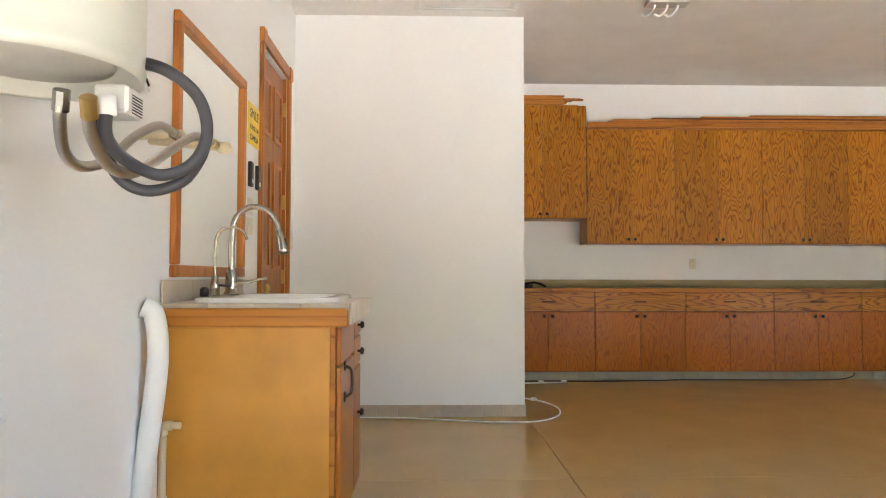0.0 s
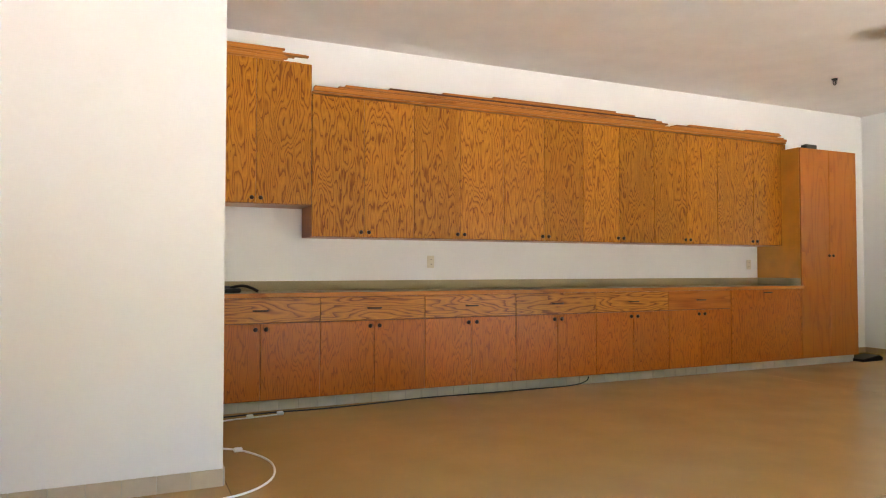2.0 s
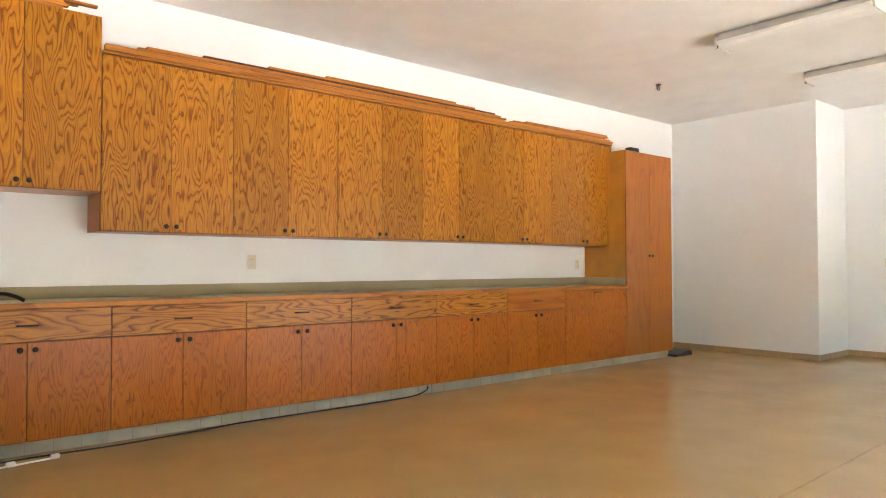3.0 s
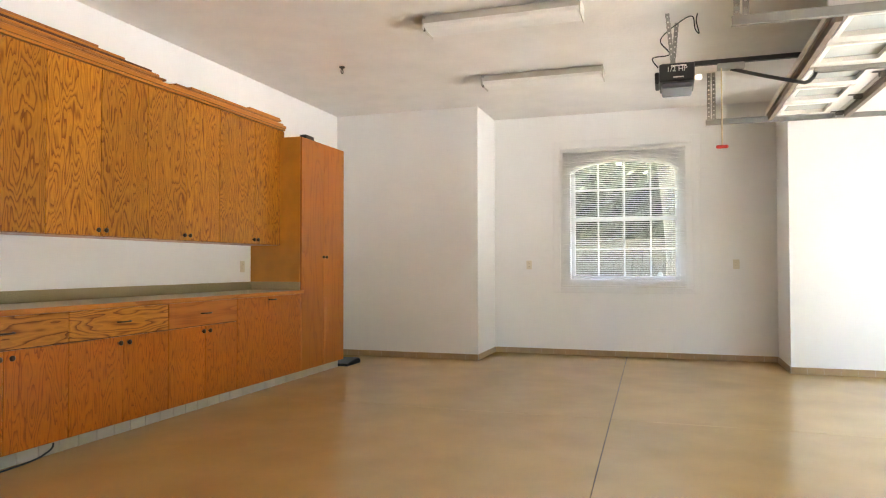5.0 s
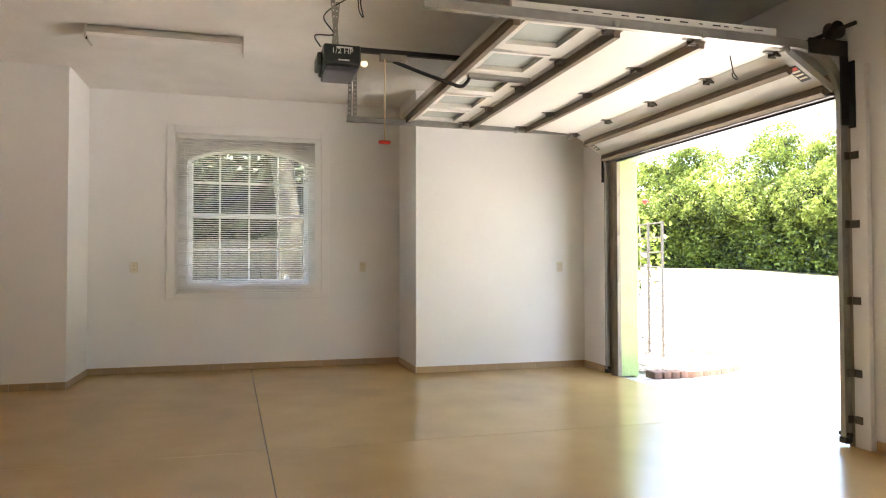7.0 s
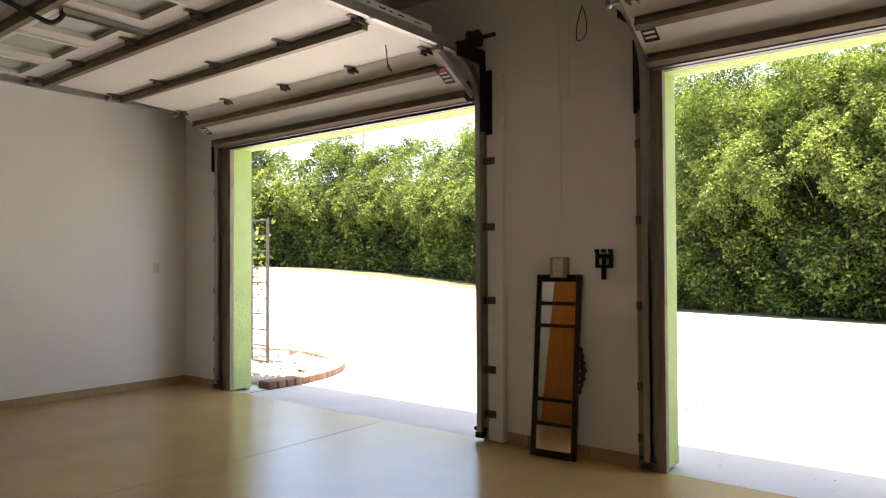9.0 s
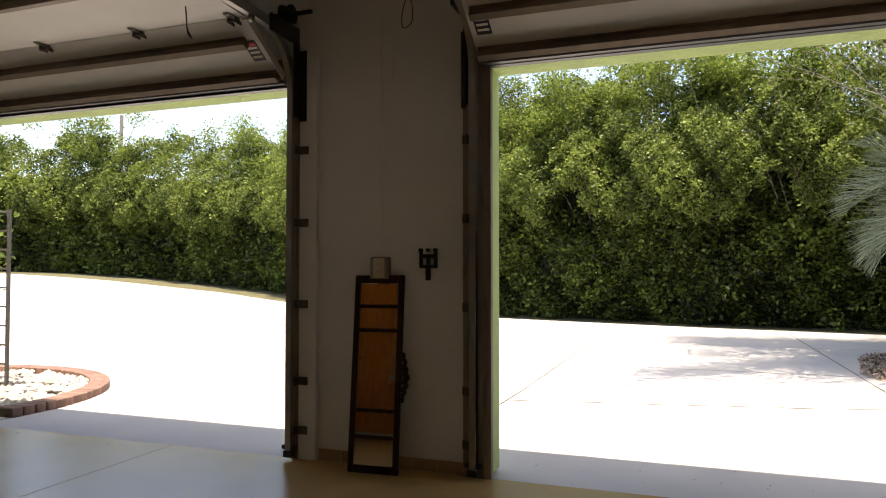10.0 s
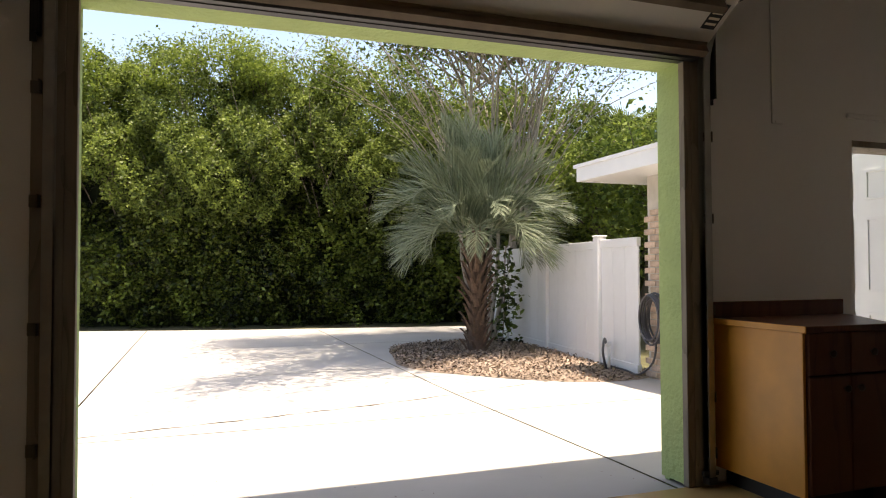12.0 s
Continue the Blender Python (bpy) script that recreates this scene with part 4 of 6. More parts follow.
def tree(name, x, y, trunks, height, spread, leaves, size, seed, label, material="tree", clump=0.75, low=0.35, r=0.09, lean_y=0.0, bark="dark_bark", reach=0):
    """Stems that fork twice, with clumps of leaves at their tips."""
    rng = np.random.default_rng(seed)
    rr = random.Random(seed)
    z0 = ground_z(x, y) - 0.05
    t = thing(name, (x, y, z0), label, "tree", "trees behind the hedge")
    bm = bmesh.new()
    tips = []
    for k in range(trunks):
        a = 2 * math.pi * k / trunks + rr.uniform(-0.4, 0.4)
        lean = rr.uniform(0.1, 0.32) * spread if trunks > 1 else 0.15
        top = Vector((math.cos(a) * lean, math.sin(a) * lean, height * rr.uniform(0.55, 0.7)))
        top.y += lean_y
        b0 = Vector((math.cos(a) * 0.12 * (trunks > 1), math.sin(a) * 0.12 * (trunks > 1), 0))
        path = smooth_path([b0, b0 * 2 + top * 0.35 + Vector((rr.uniform(-0.2, 0.2), rr.uniform(-0.2, 0.2), 0)), top * 0.7 + b0, top], 4)
        tube(path, r, 7, bm, 0.4)
        for j in range(6):
            st = path[int(len(path) * rr.uniform(0.45, 0.98)) - 1]
            an = a + rr.uniform(-1.9, 1.9)
            ln = spread * rr.uniform(0.35, 0.75)
            end = st + Vector((math.cos(an) * ln, math.sin(an) * ln, (height - st.z) * rr.uniform(0.35, 1.0)))
            midp = (st + end) / 2 + Vector((0, 0, 0.12 * ln))
            p2 = smooth_path([st, midp, end], 4)
            tube(p2, r * 0.36, 5, bm, 0.3)
            tips += [p2[-1], p2[len(p2) // 2], p2[-2]]
            for q in range(3):
                s2 = p2[rr.randrange(3, len(p2))]
                e2 = s2 + Vector((rr.uniform(-1, 1), rr.uniform(-1, 1), rr.uniform(0.0, 0.9))) * ln * 0.5
                tube([s2, (s2 + e2) / 2 + Vector((0, 0, 0.05)), e2], r * 0.15, 4, bm, 0.4)
                tips.append(e2)
    for q in range(reach):
        st = Vector((rr.uniform(-0.5, 0.7), rr.uniform(-0.3, 0.8), height * rr.uniform(0.62, 0.72)))
        end = Vector((rr.uniform(0.9, 5.3) if q % 4 else rr.uniform(-3.6, 0.6), rr.uniform(-0.5, 6.0), height * rr.uniform(0.80, 0.96)))
        p2 = smooth_path([st, (st + end) / 2 + Vector((0, 0, 0.35)), end], 6)
        tube(p2, r * 0.5, 5, bm, 0.25)
        for p in p2[len(p2) // 3:]:
            e2 = p + Vector((rr.uniform(-0.8, 0.8), rr.uniform(-0.8, 0.8), rr.uniform(-0.1, 0.4)))
            tube([p, e2], r * 0.15, 4, bm, 0.4)
            tips += [e2, p] * 4
    part("trunk", bm, M[bark], t, smooth=True)
    tips = [q for q in tips if q.z > height * low]
    c = np.array([tuple(tips[i]) for i in rng.integers(0, len(tips), leaves)])
    p = c + rng.normal(size=(leaves, 3)) * np.array((1, 1, 0.55)) * clump * 0.5
    v, f = leaf_arrays(p, size, rng, 0.8)
    part("crown", quads("crown", v, f, M[material]), M[material], t)
    return t


for i, (x, h, sp, n) in enumerate(((-6.5, 6.4, 2.8, 16000), (-3.4, 6.6, 3.0, 16000), (-1.2, 7.0, 3.0, 17000), (1.0, 7.2, 3.0, 19000), (3.3, 7.0, 3.0, 24000), (6.0, 7.2, 3.0, 20000), (9.5, 7.2, 3.0, 13000), (14.0, 7.4, 3.0, 10000), (20.0, 7.4, 3.2, 8000), (28, 7.8, 3.4, 6000), (36, 8.0, 3.6, 5000))):
    tree("shade_tree", x, hedge_y(x) - 2.6, 3, h, sp, int(n * 2.0), 0.074 + 0.002 * max(x, 0), 20 + i, "leafy light green tree standing in the hedge", lean_y=0.8, low=0.45, clump=0.6)
tree("crepe_myrtle", -4.38, -13.1, 13, 7.6, 4.4, 105000, 0.075, 41, "bare-stemmed grey tree with thin light foliage", clump=0.6, low=0.5, r=0.042, lean_y=0.5, bark="grey_bark", reach=46)
tree("shade_tree", -8.6, -14.6, 3, 4.2, 2.6, 12000, 0.13, 43, "leafy green tree behind the white fence", low=0.2)
tree("shade_tree", -7.6, -11.0, 3, 3.4, 1.9, 9000, 0.12, 44, "low leafy green shrub tree behind the white fence", low=0.12)
tree("shade_tree", -11.5, -17.5, 3, 5.2, 3.0, 10000, 0.15, 45, "leafy green tree behind the white fence", low=0.2)


# ---- palm ----
def frond_mesh(L, rise, droop, seed):
    rr = random.Random(seed)
    pts = []
    n = 16
    x = z = 0.0
    ang = rise
    for i in range(n + 1):
        pts.append(Vector((x, 0, z)))
        x += math.cos(ang) * L / n
        z += math.sin(ang) * L / n
        ang -= droop / n * (0.5 + 1.2 * i / n)
    bm = tube(pts, 0.012, 5, None, 0.25)
    for k in range(64):
        u = 0.16 + 0.84 * k / 64
        i = min(int(u * n), n - 1)
        p = pts[i].lerp(pts[i + 1], u * n - i)
        t = (pts[i + 1] - pts[i]).normalized()
        nrm = Vector((-t.z, 0, t.x))
        ln = 0.74 * (0.35 + 0.65 * math.sin(math.pi * min(u * 0.95 + 0.08, 1))) * rr.uniform(0.85, 1.1)
        for sd in (-1, 1):
            side = Vector((0, sd, 0))
            d1 = (t * 0.95 + side * rr.uniform(0.3, 0.6) + nrm * rr.uniform(0.05, 0.6)).normalized()
            d2 = (d1 + Vector((0, 0, -0.22))).normalized()
            w = t.cross(d1).normalized().cross(d1).normalized() * 0.0055
            a, b, c = p, p + d1 * ln * 0.55, p + d1 * ln * 0.55 + d2 * ln * 0.45
            v = [bm.verts.new(q) for q in (a - w * 0.5, a + w * 0.5, b + w, c, b - w)]
            bm.faces.new((v[0], v[1], v[2], v[4]))
            bm.faces.new((v[4], v[2], v[3]))
    return mesh_of("frond", bm, M["frond"])


PX, PY = -3.09, -10.62
palm = thing("pindo_palm", (PX, PY, ground_z(PX, PY)), "blue-green pindo palm with a rough boot-covered trunk", "palm tree")
part("trunk", lathe([(0.16, -0.1), (0.15, 0.1), (0.12, 0.5), (0.11, 0.9), (0.13, 1.25), (0.12, 1.6), (0.07, 1.95)], 14), M["bark"], palm)
rr = random.Random(5)


def boot_bm():
    bm = bmesh.new()
    rows = [(0.0, 0.055, 0.0), (0.1, 0.05, 0.035), (0.2, 0.03, 0.085), (0.27, 0.02, 0.135)]
    prev = None
    for h, w, o in rows:
        cur = [bm.verts.new(q) for q in ((o, -w, h), (o + 0.022, 0, h), (o, w, h), (o - 0.022, 0, h))]
        if prev:
            for i in range(4):
                bm.faces.new((prev[i], prev[(i + 1) % 4], cur[(i + 1) % 4], cur[i]))
        prev = cur
    bm.faces.new(prev)
    return bm


BOOT = mesh_of("boot", boot_bm(), M["bark"])
for k in range(96):
    a = k * 2.39996
    z = 0.02 + 1.5 * (k / 96)
    rad = 0.105 + 0.03 * (abs(z - 0.6) / 0.6)
    ob = part("boot", BOOT, M["bark"], palm, loc=(math.cos(a) * rad, math.sin(a) * rad, z), rot=(rr.uniform(-8, 8), rr.uniform(-6, 14), math.degrees(a)))
    sc = rr.uniform(0.6, 0.95)
    ob.scale = (sc, sc, sc)
FR = [frond_mesh(1.65, radians(84), 0.5, 1), frond_mesh(1.75, radians(70), 1.1, 2), frond_mesh(1.7, radians(52), 1.8, 3), frond_mesh(1.5, radians(30), 2.0, 4)]
for k in range(52):
    u = k / 52
    me = FR[min(int(u * 4), 3)]
    ob = part("frond", me, M["frond"], palm, loc=(0, 0, 1.93 - 0.2 * u), rot=(rr.uniform(-12, 12), rr.uniform(-8, 8), math.degrees(k * 2.39996)))
    sc = rr.uniform(0.82, 1.08)
    ob.scale = (sc, sc, sc)


# ---- mulch, fence, neighbouring wing ----
def in_bed(x, y):
    return ((x + 3.6) / 1.95) ** 2 + ((y + 10.1) / 2.5) ** 2 < 1 + 0.08 * math.sin(5 * math.atan2(y + 10.1, x + 3.6)) and x > -4.32


bv, bf = [], []
rng = np.random.default_rng(8)
cen = (-3.4, -10.1)
ring = []
for k in range(40):
    a = 2 * math.pi * k / 40
    rad = 0.1
    while in_bed(cen[0] + math.cos(a) * rad, cen[1] + math.sin(a) * rad) and rad < 4:
        rad += 0.03
    ring.append((cen[0] + math.cos(a) * rad, cen[1] + math.sin(a) * rad))
bv = [(cen[0], cen[1], ground_z(*cen) + 0.06)] + [(x, y, ground_z(x, y) + 0.006) for x, y in ring]
bf = [(0, k + 1, (k + 1) % 40 + 1) for k in range(40)]
bed = tagged(new("mulch_bed", arrays("mulch_bed", bv, bf, M["mulch"])), "brown wood chip mulch bed round the palm", "mulch", kind="stuff")
pts = []
while len(pts) < 9000:
    x, y = rng.uniform(-4.3, -1.5), rng.uniform(-12.7, -7.4)
    if in_bed(x, y):
        rel = math.hypot(x - cen[0], y - cen[1])
        pts.append((x, y, ground_z(x, y) + 0.012 + max(0, 0.055 * (1 - rel / 2.6))))
v, f = leaf_arrays(np.array(pts), 0.05, rng, 1.6, 0.3)
part("chips", quads("chips", v, f, M["mulch"]), M["mulch"], bed)

fence = thing("vinyl_fence", (0, 0, 0), "white vinyl privacy fence with capped posts", "fence")
f0, f1 = Vector((-4.55, -13.4, 0)), Vector((-3.98, -7.62, 0))
fd = (f1 - f0).normalized()
fa = math.degrees(math.atan2(fd.y, fd.x))
posts = [0.0, 1.05, 2.9, 4.68, 5.75]
for i, s in enumerate(posts):
    p = f0 + fd * s
    gz = ground_z(p.x, p.y)
    if i < 4:
        po = part("post", box(-0.065, 0.065, -0.065, 0.065, -0.2, 1.7, 0.006), M["vinyl"], fence, loc=(p.x, p.y, gz), rot=(0, 0, fa))
        part("cap", boxes([(-0.075, 0.075, -0.075, 0.075, 1.7, 1.725)], 0.008), M["vinyl"], po)
    if i + 1 < len(posts):
        q = f0 + fd * posts[i + 1]
        L = (q - p).length - 0.13
        mid = (p + q) / 2
        part("rail", box(-L / 2, L / 2, -0.03, 0.03, 1.55, 1.66, 0.005), M["vinyl"], fence, loc=(mid.x, mid.y, gz), rot=(0, 0, fa))
        part("rail", box(-L / 2, L / 2, -0.03, 0.03, 0.03, 0.14, 0.005), M["vinyl"], fence, loc=(mid.x, mid.y, gz), rot=(0, 0, fa))
        nb = max(int(L / 0.29), 1)
        for k in range(nb):
            part("slat", box(-L / nb / 2 + 0.002, L / nb / 2 - 0.002, -0.012, 0.012, 0.14, 1.55, 0.003), M["vinyl"], fence, loc=tuple(mid + fd * (-L / 2 + L * (k + 0.5) / nb) + Vector((0, 0, gz))), rot=(0, 0, fa))

wing = thing("house_wing", (0, 0, 0), "white-eaved house wing with a pale brick corner", "house")
part("wall", box(-9.0, -4.02, -7.6, -6.6, -0.2, 2.3), M["mortar"], wing, "mortar bedded brick wall")
BRICK = mesh_of("brick", box(-0.1, 0.1, -0.046, 0.046, -0.032, 0.032, 0.004), M["brick"])
rr = random.Random(2)
for r in range(30):
    z = -0.12 + r * 0.075
    if z > 1.86:
        break
    for k in range(5):
        y = -7.55 + k * 0.212 + (0.0 if r % 2 else 0.106)
        part("brick", BRICK, M["brick"], wing, loc=(-4.02 - 0.03, y, z), rot=(0, 0, 90))
part("soffit", box(-9.2, -3.49, -8.2, -5.9, 2.26, 2.30), M["vinyl"], wing, "white soffit")
part("fascia", boxes([(-3.49, -3.45, -8.24, -5.9, 2.25, 2.42), (-9.2, -3.49, -8.24, -8.2, 2.25, 2.42)], 0.004), M["vinyl"], wing, "white fascia board")
part("roof", box(-9.3, -3.43, -8.28, -5.9, 2.42, 2.46), M["vinyl"], wing)


def words(text, size, parent, material, loc, rot, name="lettering"):
    cu = bpy.data.curves.new(name, "FONT")
    cu.body, cu.size, cu.extrude, cu.align_x = text, size, 0.0006, "CENTER"
    tmp = new(name, cu)
    me = bpy.data.meshes.new_from_object(tmp.evaluated_get(bpy.context.evaluated_depsgraph_get()))
    bpy.data.objects.remove(tmp)
    me.materials.clear()
    me.materials.append(M[material])
    return part(name, me, M[material], parent, loc=loc, rot=rot)


# ---- sink corner on the west wall ----
sk = thing("sink_cabinet", (XW, -1.30, 0), "birch plywood sink cabinet with oak edge", "cabinet")
W, L = 0.632, 0.78
part("body", boxes([(0.001, W, 0.012, 0.03, 0.08, 0.865), (0.001, W, L - 0.02, L, 0.08, 0.865), (0.001, W, 0.03, L - 0.02, 0.08, 0.10), (0.001, 0.012, 0.03, L - 0.02, 0.10, 0.865), (0.001, W - 0.06, 0.03, L - 0.02, 0.0, 0.08)]), M["birch"], sk, "yellow birch plywood carcass")
part("end_panel", box(0.001, W, 0.0, 0.011, 0.0, 0.865, 0.001), M["birch"], sk, "yellow birch plywood end panel")
part("face_frame", boxes([(W, W + 0.02, 0.0, 0.035, 0.08, 0.865), (W, W + 0.02, L - 0.035, L, 0.08, 0.865), (W, W + 0.02, 0.035, L - 0.035, 0.83, 0.865), (W, W + 0.02, 0.035, L - 0.035, 0.655, 0.685)], 0.002), M["oak_trim"], sk)
for a, b, z0, z1, nm in ((0.012, 0.47, 0.70, 0.855, "drawer"), (0.48, L - 0.012, 0.765, 0.855, "drawer"), (0.012, 0.47, 0.085, 0.69, "door"), (0.48, L - 0.012, 0.625, 0.755, "drawer"), (0.48, L - 0.012, 0.085, 0.615, "drawer")):
    d = part(nm, box(0, 0.019, (a - b) / 2, (b - a) / 2, (z0 - z1) / 2, (z1 - z0) / 2, 0.004), M["tall"], sk, loc=(W + 0.021, (a + b) / 2, (z0 + z1) / 2))
    if nm == "door":
        bmh = tube(smooth_path([(0.019, 0, -0.06), (0.045, 0, -0.045), (0.05, 0, 0), (0.045, 0, 0.045), (0.019, 0, 0.06)], 5), 0.006, 8)
        part("handle", bmh, M["bronze"], d, "ornate dark bronze bow handle", loc=(0, -0.13, 0.24), smooth=True)
        for zz in (0.18, 0.30):
            part("handle_rosette", box(0.019, 0.026, -0.015, 0.015, -0.02, 0.02, 0.004), M["bronze"], d, loc=(0, -0.13, zz))
    elif a > 0.3:
        part("handle", KNOB, M["bronze"], d, "dark bronze knob", loc=(0.019, 0, 0.06 if z1 - z0 > 0.3 else 0.0), rot=(0, 0, -90))
part("counter_core", box(0.001, 0.70, 0.0, L + 0.02, 0.866, 0.922), M["tile"], sk)
part("edge_strip", box(0.002, 0.70, -0.026, -0.001, 0.845, 0.915, 0.008, 2), M["oak_trim"], sk, "orange oak edge strip")
for i in range(4):
    for j in range(5):
        x0, x1, y0, y1 = 0.002 + i * 0.175, 0.002 + (i + 1) * 0.175 - 0.003, j * 0.16, (j + 1) * 0.16 - 0.003
        if 0 < i < 3 and 1 <= j <= 3:
            continue
        part("counter_tile", box(x0, min(x1, 0.698), y0, y1, 0.9225, 0.932, 0.0015), M["tile"], sk)
for j in range(5):
    part("edge_tile", box(0.701, 0.712, j * 0.16, (j + 1) * 0.16 - 0.003, 0.852, 0.934, 0.003), M["tile"], sk)
for j in range(7):
    part("backsplash_tile", box(0.002, 0.012, j * 0.16, (j + 1) * 0.16 - 0.003, 0.934, 1.02, 0.0015), M["tile"], sk)
sink = thing("sink", (XW + 0.36, -0.90, 0.933), "white ceramic drop-in sink with a raised rim", "sink")
bm = bmesh.new()
loops = []
for rx, ry, z in ((0.285, 0.345, 0.0), (0.283, 0.343, 0.014), (0.272, 0.332, 0.019), (0.225, 0.285, 0.017), (0.215, 0.275, 0.0), (0.19, 0.25, -0.16), (0.05, 0.05, -0.175)):
    ring = []
    for k in range(32):
        a = 2 * math.pi * k / 32
        ca, sa = math.cos(a), math.sin(a)
        e = 0.28
        ring.append(bm.verts.new((rx * math.copysign(abs(ca) ** e, ca), ry * math.copysign(abs(sa) ** e, sa), z)))
    loops.append(ring)
for a, b in zip(loops, loops[1:]):
    for k in range(32):
        bm.faces.new((a[k], a[(k + 1) % 32], b[(k + 1) % 32], b[k]))
bm.faces.new(loops[-1])
bmesh.ops.recalc_face_normals(bm, faces=bm.faces[:])
part("basin", bm, M["ceramic"], sink, smooth=True)
part("drain", lathe([(0.045, -0.174), (0.04, -0.168), (0.02, -0.172)], 16), M["nickel"], sink, "steel drain ring")

fa = thing("kitchen_faucet", (XW + 0.15, -0.90, 0.952), "brushed nickel gooseneck faucet with pull-down spray", "faucet")
fa.scale = (1, 1, 0.92)
part("base", lathe([(0.033, 0), (0.033, 0.008), (0.024, 0.02), (0.026, 0.05), (0.022, 0.11), (0.016, 0.12)], 18), M["nickel"], fa, smooth=True)
part("neck", tube(smooth_path([(0, 0, 0.1), (0, 0, 0.26), (0.015, 0.0, 0.36), (0.075, 0.01, 0.415), (0.145, 0.02, 0.40), (0.185, 0.03, 0.34), (0.195, 0.03, 0.30)], 6), 0.0135, 12), M["nickel"], fa, smooth=True)
sp = part("spray_head", lathe([(0.014, 0.0), (0.018, -0.03), (0.022, -0.08), (0.024, -0.11), (0.018, -0.115)], 16), M["nickel"], fa, loc=(0.195, 0.03, 0.305), rot=(0, -12, 0), smooth=True)
part("button", box(0.016, 0.022, -0.007, 0.007, -0.085, -0.04, 0.002), M["black"], sp, "black rubber button")
part("lever", tube(smooth_path([(0.015, 0.01, 0.06), (0.06, 0.05, 0.062), (0.10, 0.08, 0.075), (0.13, 0.10, 0.078)], 4), 0.009, 8, None, 0.7), M["nickel"], fa, smooth=True)
ff = thing("filter_faucet", (XW + 0.12, -1.03, 0.952), "slim brushed nickel drinking water faucet", "faucet")
ff.scale = (1, 1, 0.9)
part("base", lathe([(0.02, 0), (0.02, 0.06), (0.014, 0.07), (0.014, 0.095)], 14), M["nickel"], ff, smooth=True)
part("spout", tube(smooth_path([(0, 0, 0.08), (0, 0, 0.24), (0.02, 0.005, 0.30), (0.07, 0.01, 0.315), (0.11, 0.015, 0.295), (0.125, 0.018, 0.26)], 6), 0.006, 8), M["nickel"], ff, smooth=True)
part("lever", tube([(0.01, 0, 0.05), (0.06, 0.02, 0.045)], 0.006, 6), M["black"], ff, smooth=True)
solid("air_gap_cap", lathe([(0.018, 0), (0.018, 0.03), (0.01, 0.038)], 14), M["black"], "small black cap beside the faucet", "cap", (XW + 0.10, -1.10, 0.952), smooth=True)

mr = thing("wall_mirror", (XW, -0.72, 1.03), "large mirror in a stained wood frame", "mirror")
hw, hh, fw = 0.50, 1.045, 0.048
part("glass", box(0.008, 0.012, -hw + fw - 0.01, hw - fw + 0.01, fw - 0.01, hh - fw + 0.01), M["mirror"], mr, "silvered mirror glass")
for nm, y0, y1, z0, z1 in (("rail", -hw, hw, 0, fw), ("rail", -hw, hw, hh - fw, hh), ("stile", -hw, -hw + fw, fw + 0.001, hh - fw - 0.001), ("stile", hw - fw, hw, fw + 0.001, hh - fw - 0.001)):
    bm = box(0.001, 0.030, y0, y1, z0, z1, 0.006, 2)
    part(nm, bm, M["frame_wood"], mr)

dw = thing("door_1", (XW, 0.58, 0), "brown six-panel wooden door, closed, in a wide casing", "door")
tagged(dw, kind="structure")
leaf = part("leaf", box(-0.06, -0.025, -0.355, 0.355, 0.005, 2.41, 0.002), M["door_wood"], dw)
for y0, y1 in ((-0.28, -0.045), (0.045, 0.28)):
    for z0, z1 in ((0.2, 0.92), (1.08, 1.78), (1.92, 2.28)):
        fr = bmesh.new()
        for q in ((y0, y1, z0, z0 + 0.025), (y0, y1, z1 - 0.025, z1), (y0, y0 + 0.025, z0 + 0.025, z1 - 0.025), (y1 - 0.025, y1, z0 + 0.025, z1 - 0.025)):
            add_box(fr, -0.0249, -0.012, *q)
        part("panel_moulding", fr, M["frame_wood"], leaf)
        part("panel", box(-0.0249, -0.018, y0 + 0.05, y1 - 0.05, z0 + 0.05, z1 - 0.05, 0.005), M["door_wood"], leaf)
part("knob", lathe([(0.028, 0), (0.026, 0.008), (0.01, 0.012), (0.01, 0.035), (0.027, 0.045), (0.027, 0.06), (0.015, 0.068)], 16, "X"), M["brass"], leaf, "worn brass knob", loc=(-0.024, -0.29, 0.96), smooth=True)
part("deadbolt", lathe([(0.026, 0), (0.024, 0.012), (0.012, 0.02)], 16, "X"), M["brass"], leaf, "brass deadbolt", loc=(-0.024, -0.29, 1.14), smooth=True)
for z in (0.25, 1.03, 1.55, 2.2):
    part("hinge", box(-0.024, 0.002, 0.348, 0.362, z - 0.05, z + 0.05, 0.002), M["brass"], leaf, "brass hinge")
for nm, y0, y1, z0, z1 in (("casing", -0.43, -0.357, 0, 2.42), ("casing", 0.363, 0.435, 0, 2.42), ("casing", -0.356, 0.362, 2.425, 2.50)):
    part(nm, boxes([(0.001, 0.016, y0, y1, z0, z1), (0.0161, 0.024, y0 + 0.012, y1 - 0.012, z0, z1)], 0.002), M["frame_wood"], dw)
for y in (-0.395, 0.40):
    part("corner_block", box(0.001, 0.03, y - 0.042, y + 0.042, 2.421, 2.51, 0.004), M["frame_wood"], dw)
part("jamb", boxes([(-0.2, -0.001, -0.36, -0.3555, 0, 2.42), (-0.2, -0.001, 0.3555, 0.36, 0, 2.42), (-0.2, -0.061, -0.355, 0.355, 2.412, 2.42)]), M["frame_wood"], dw)

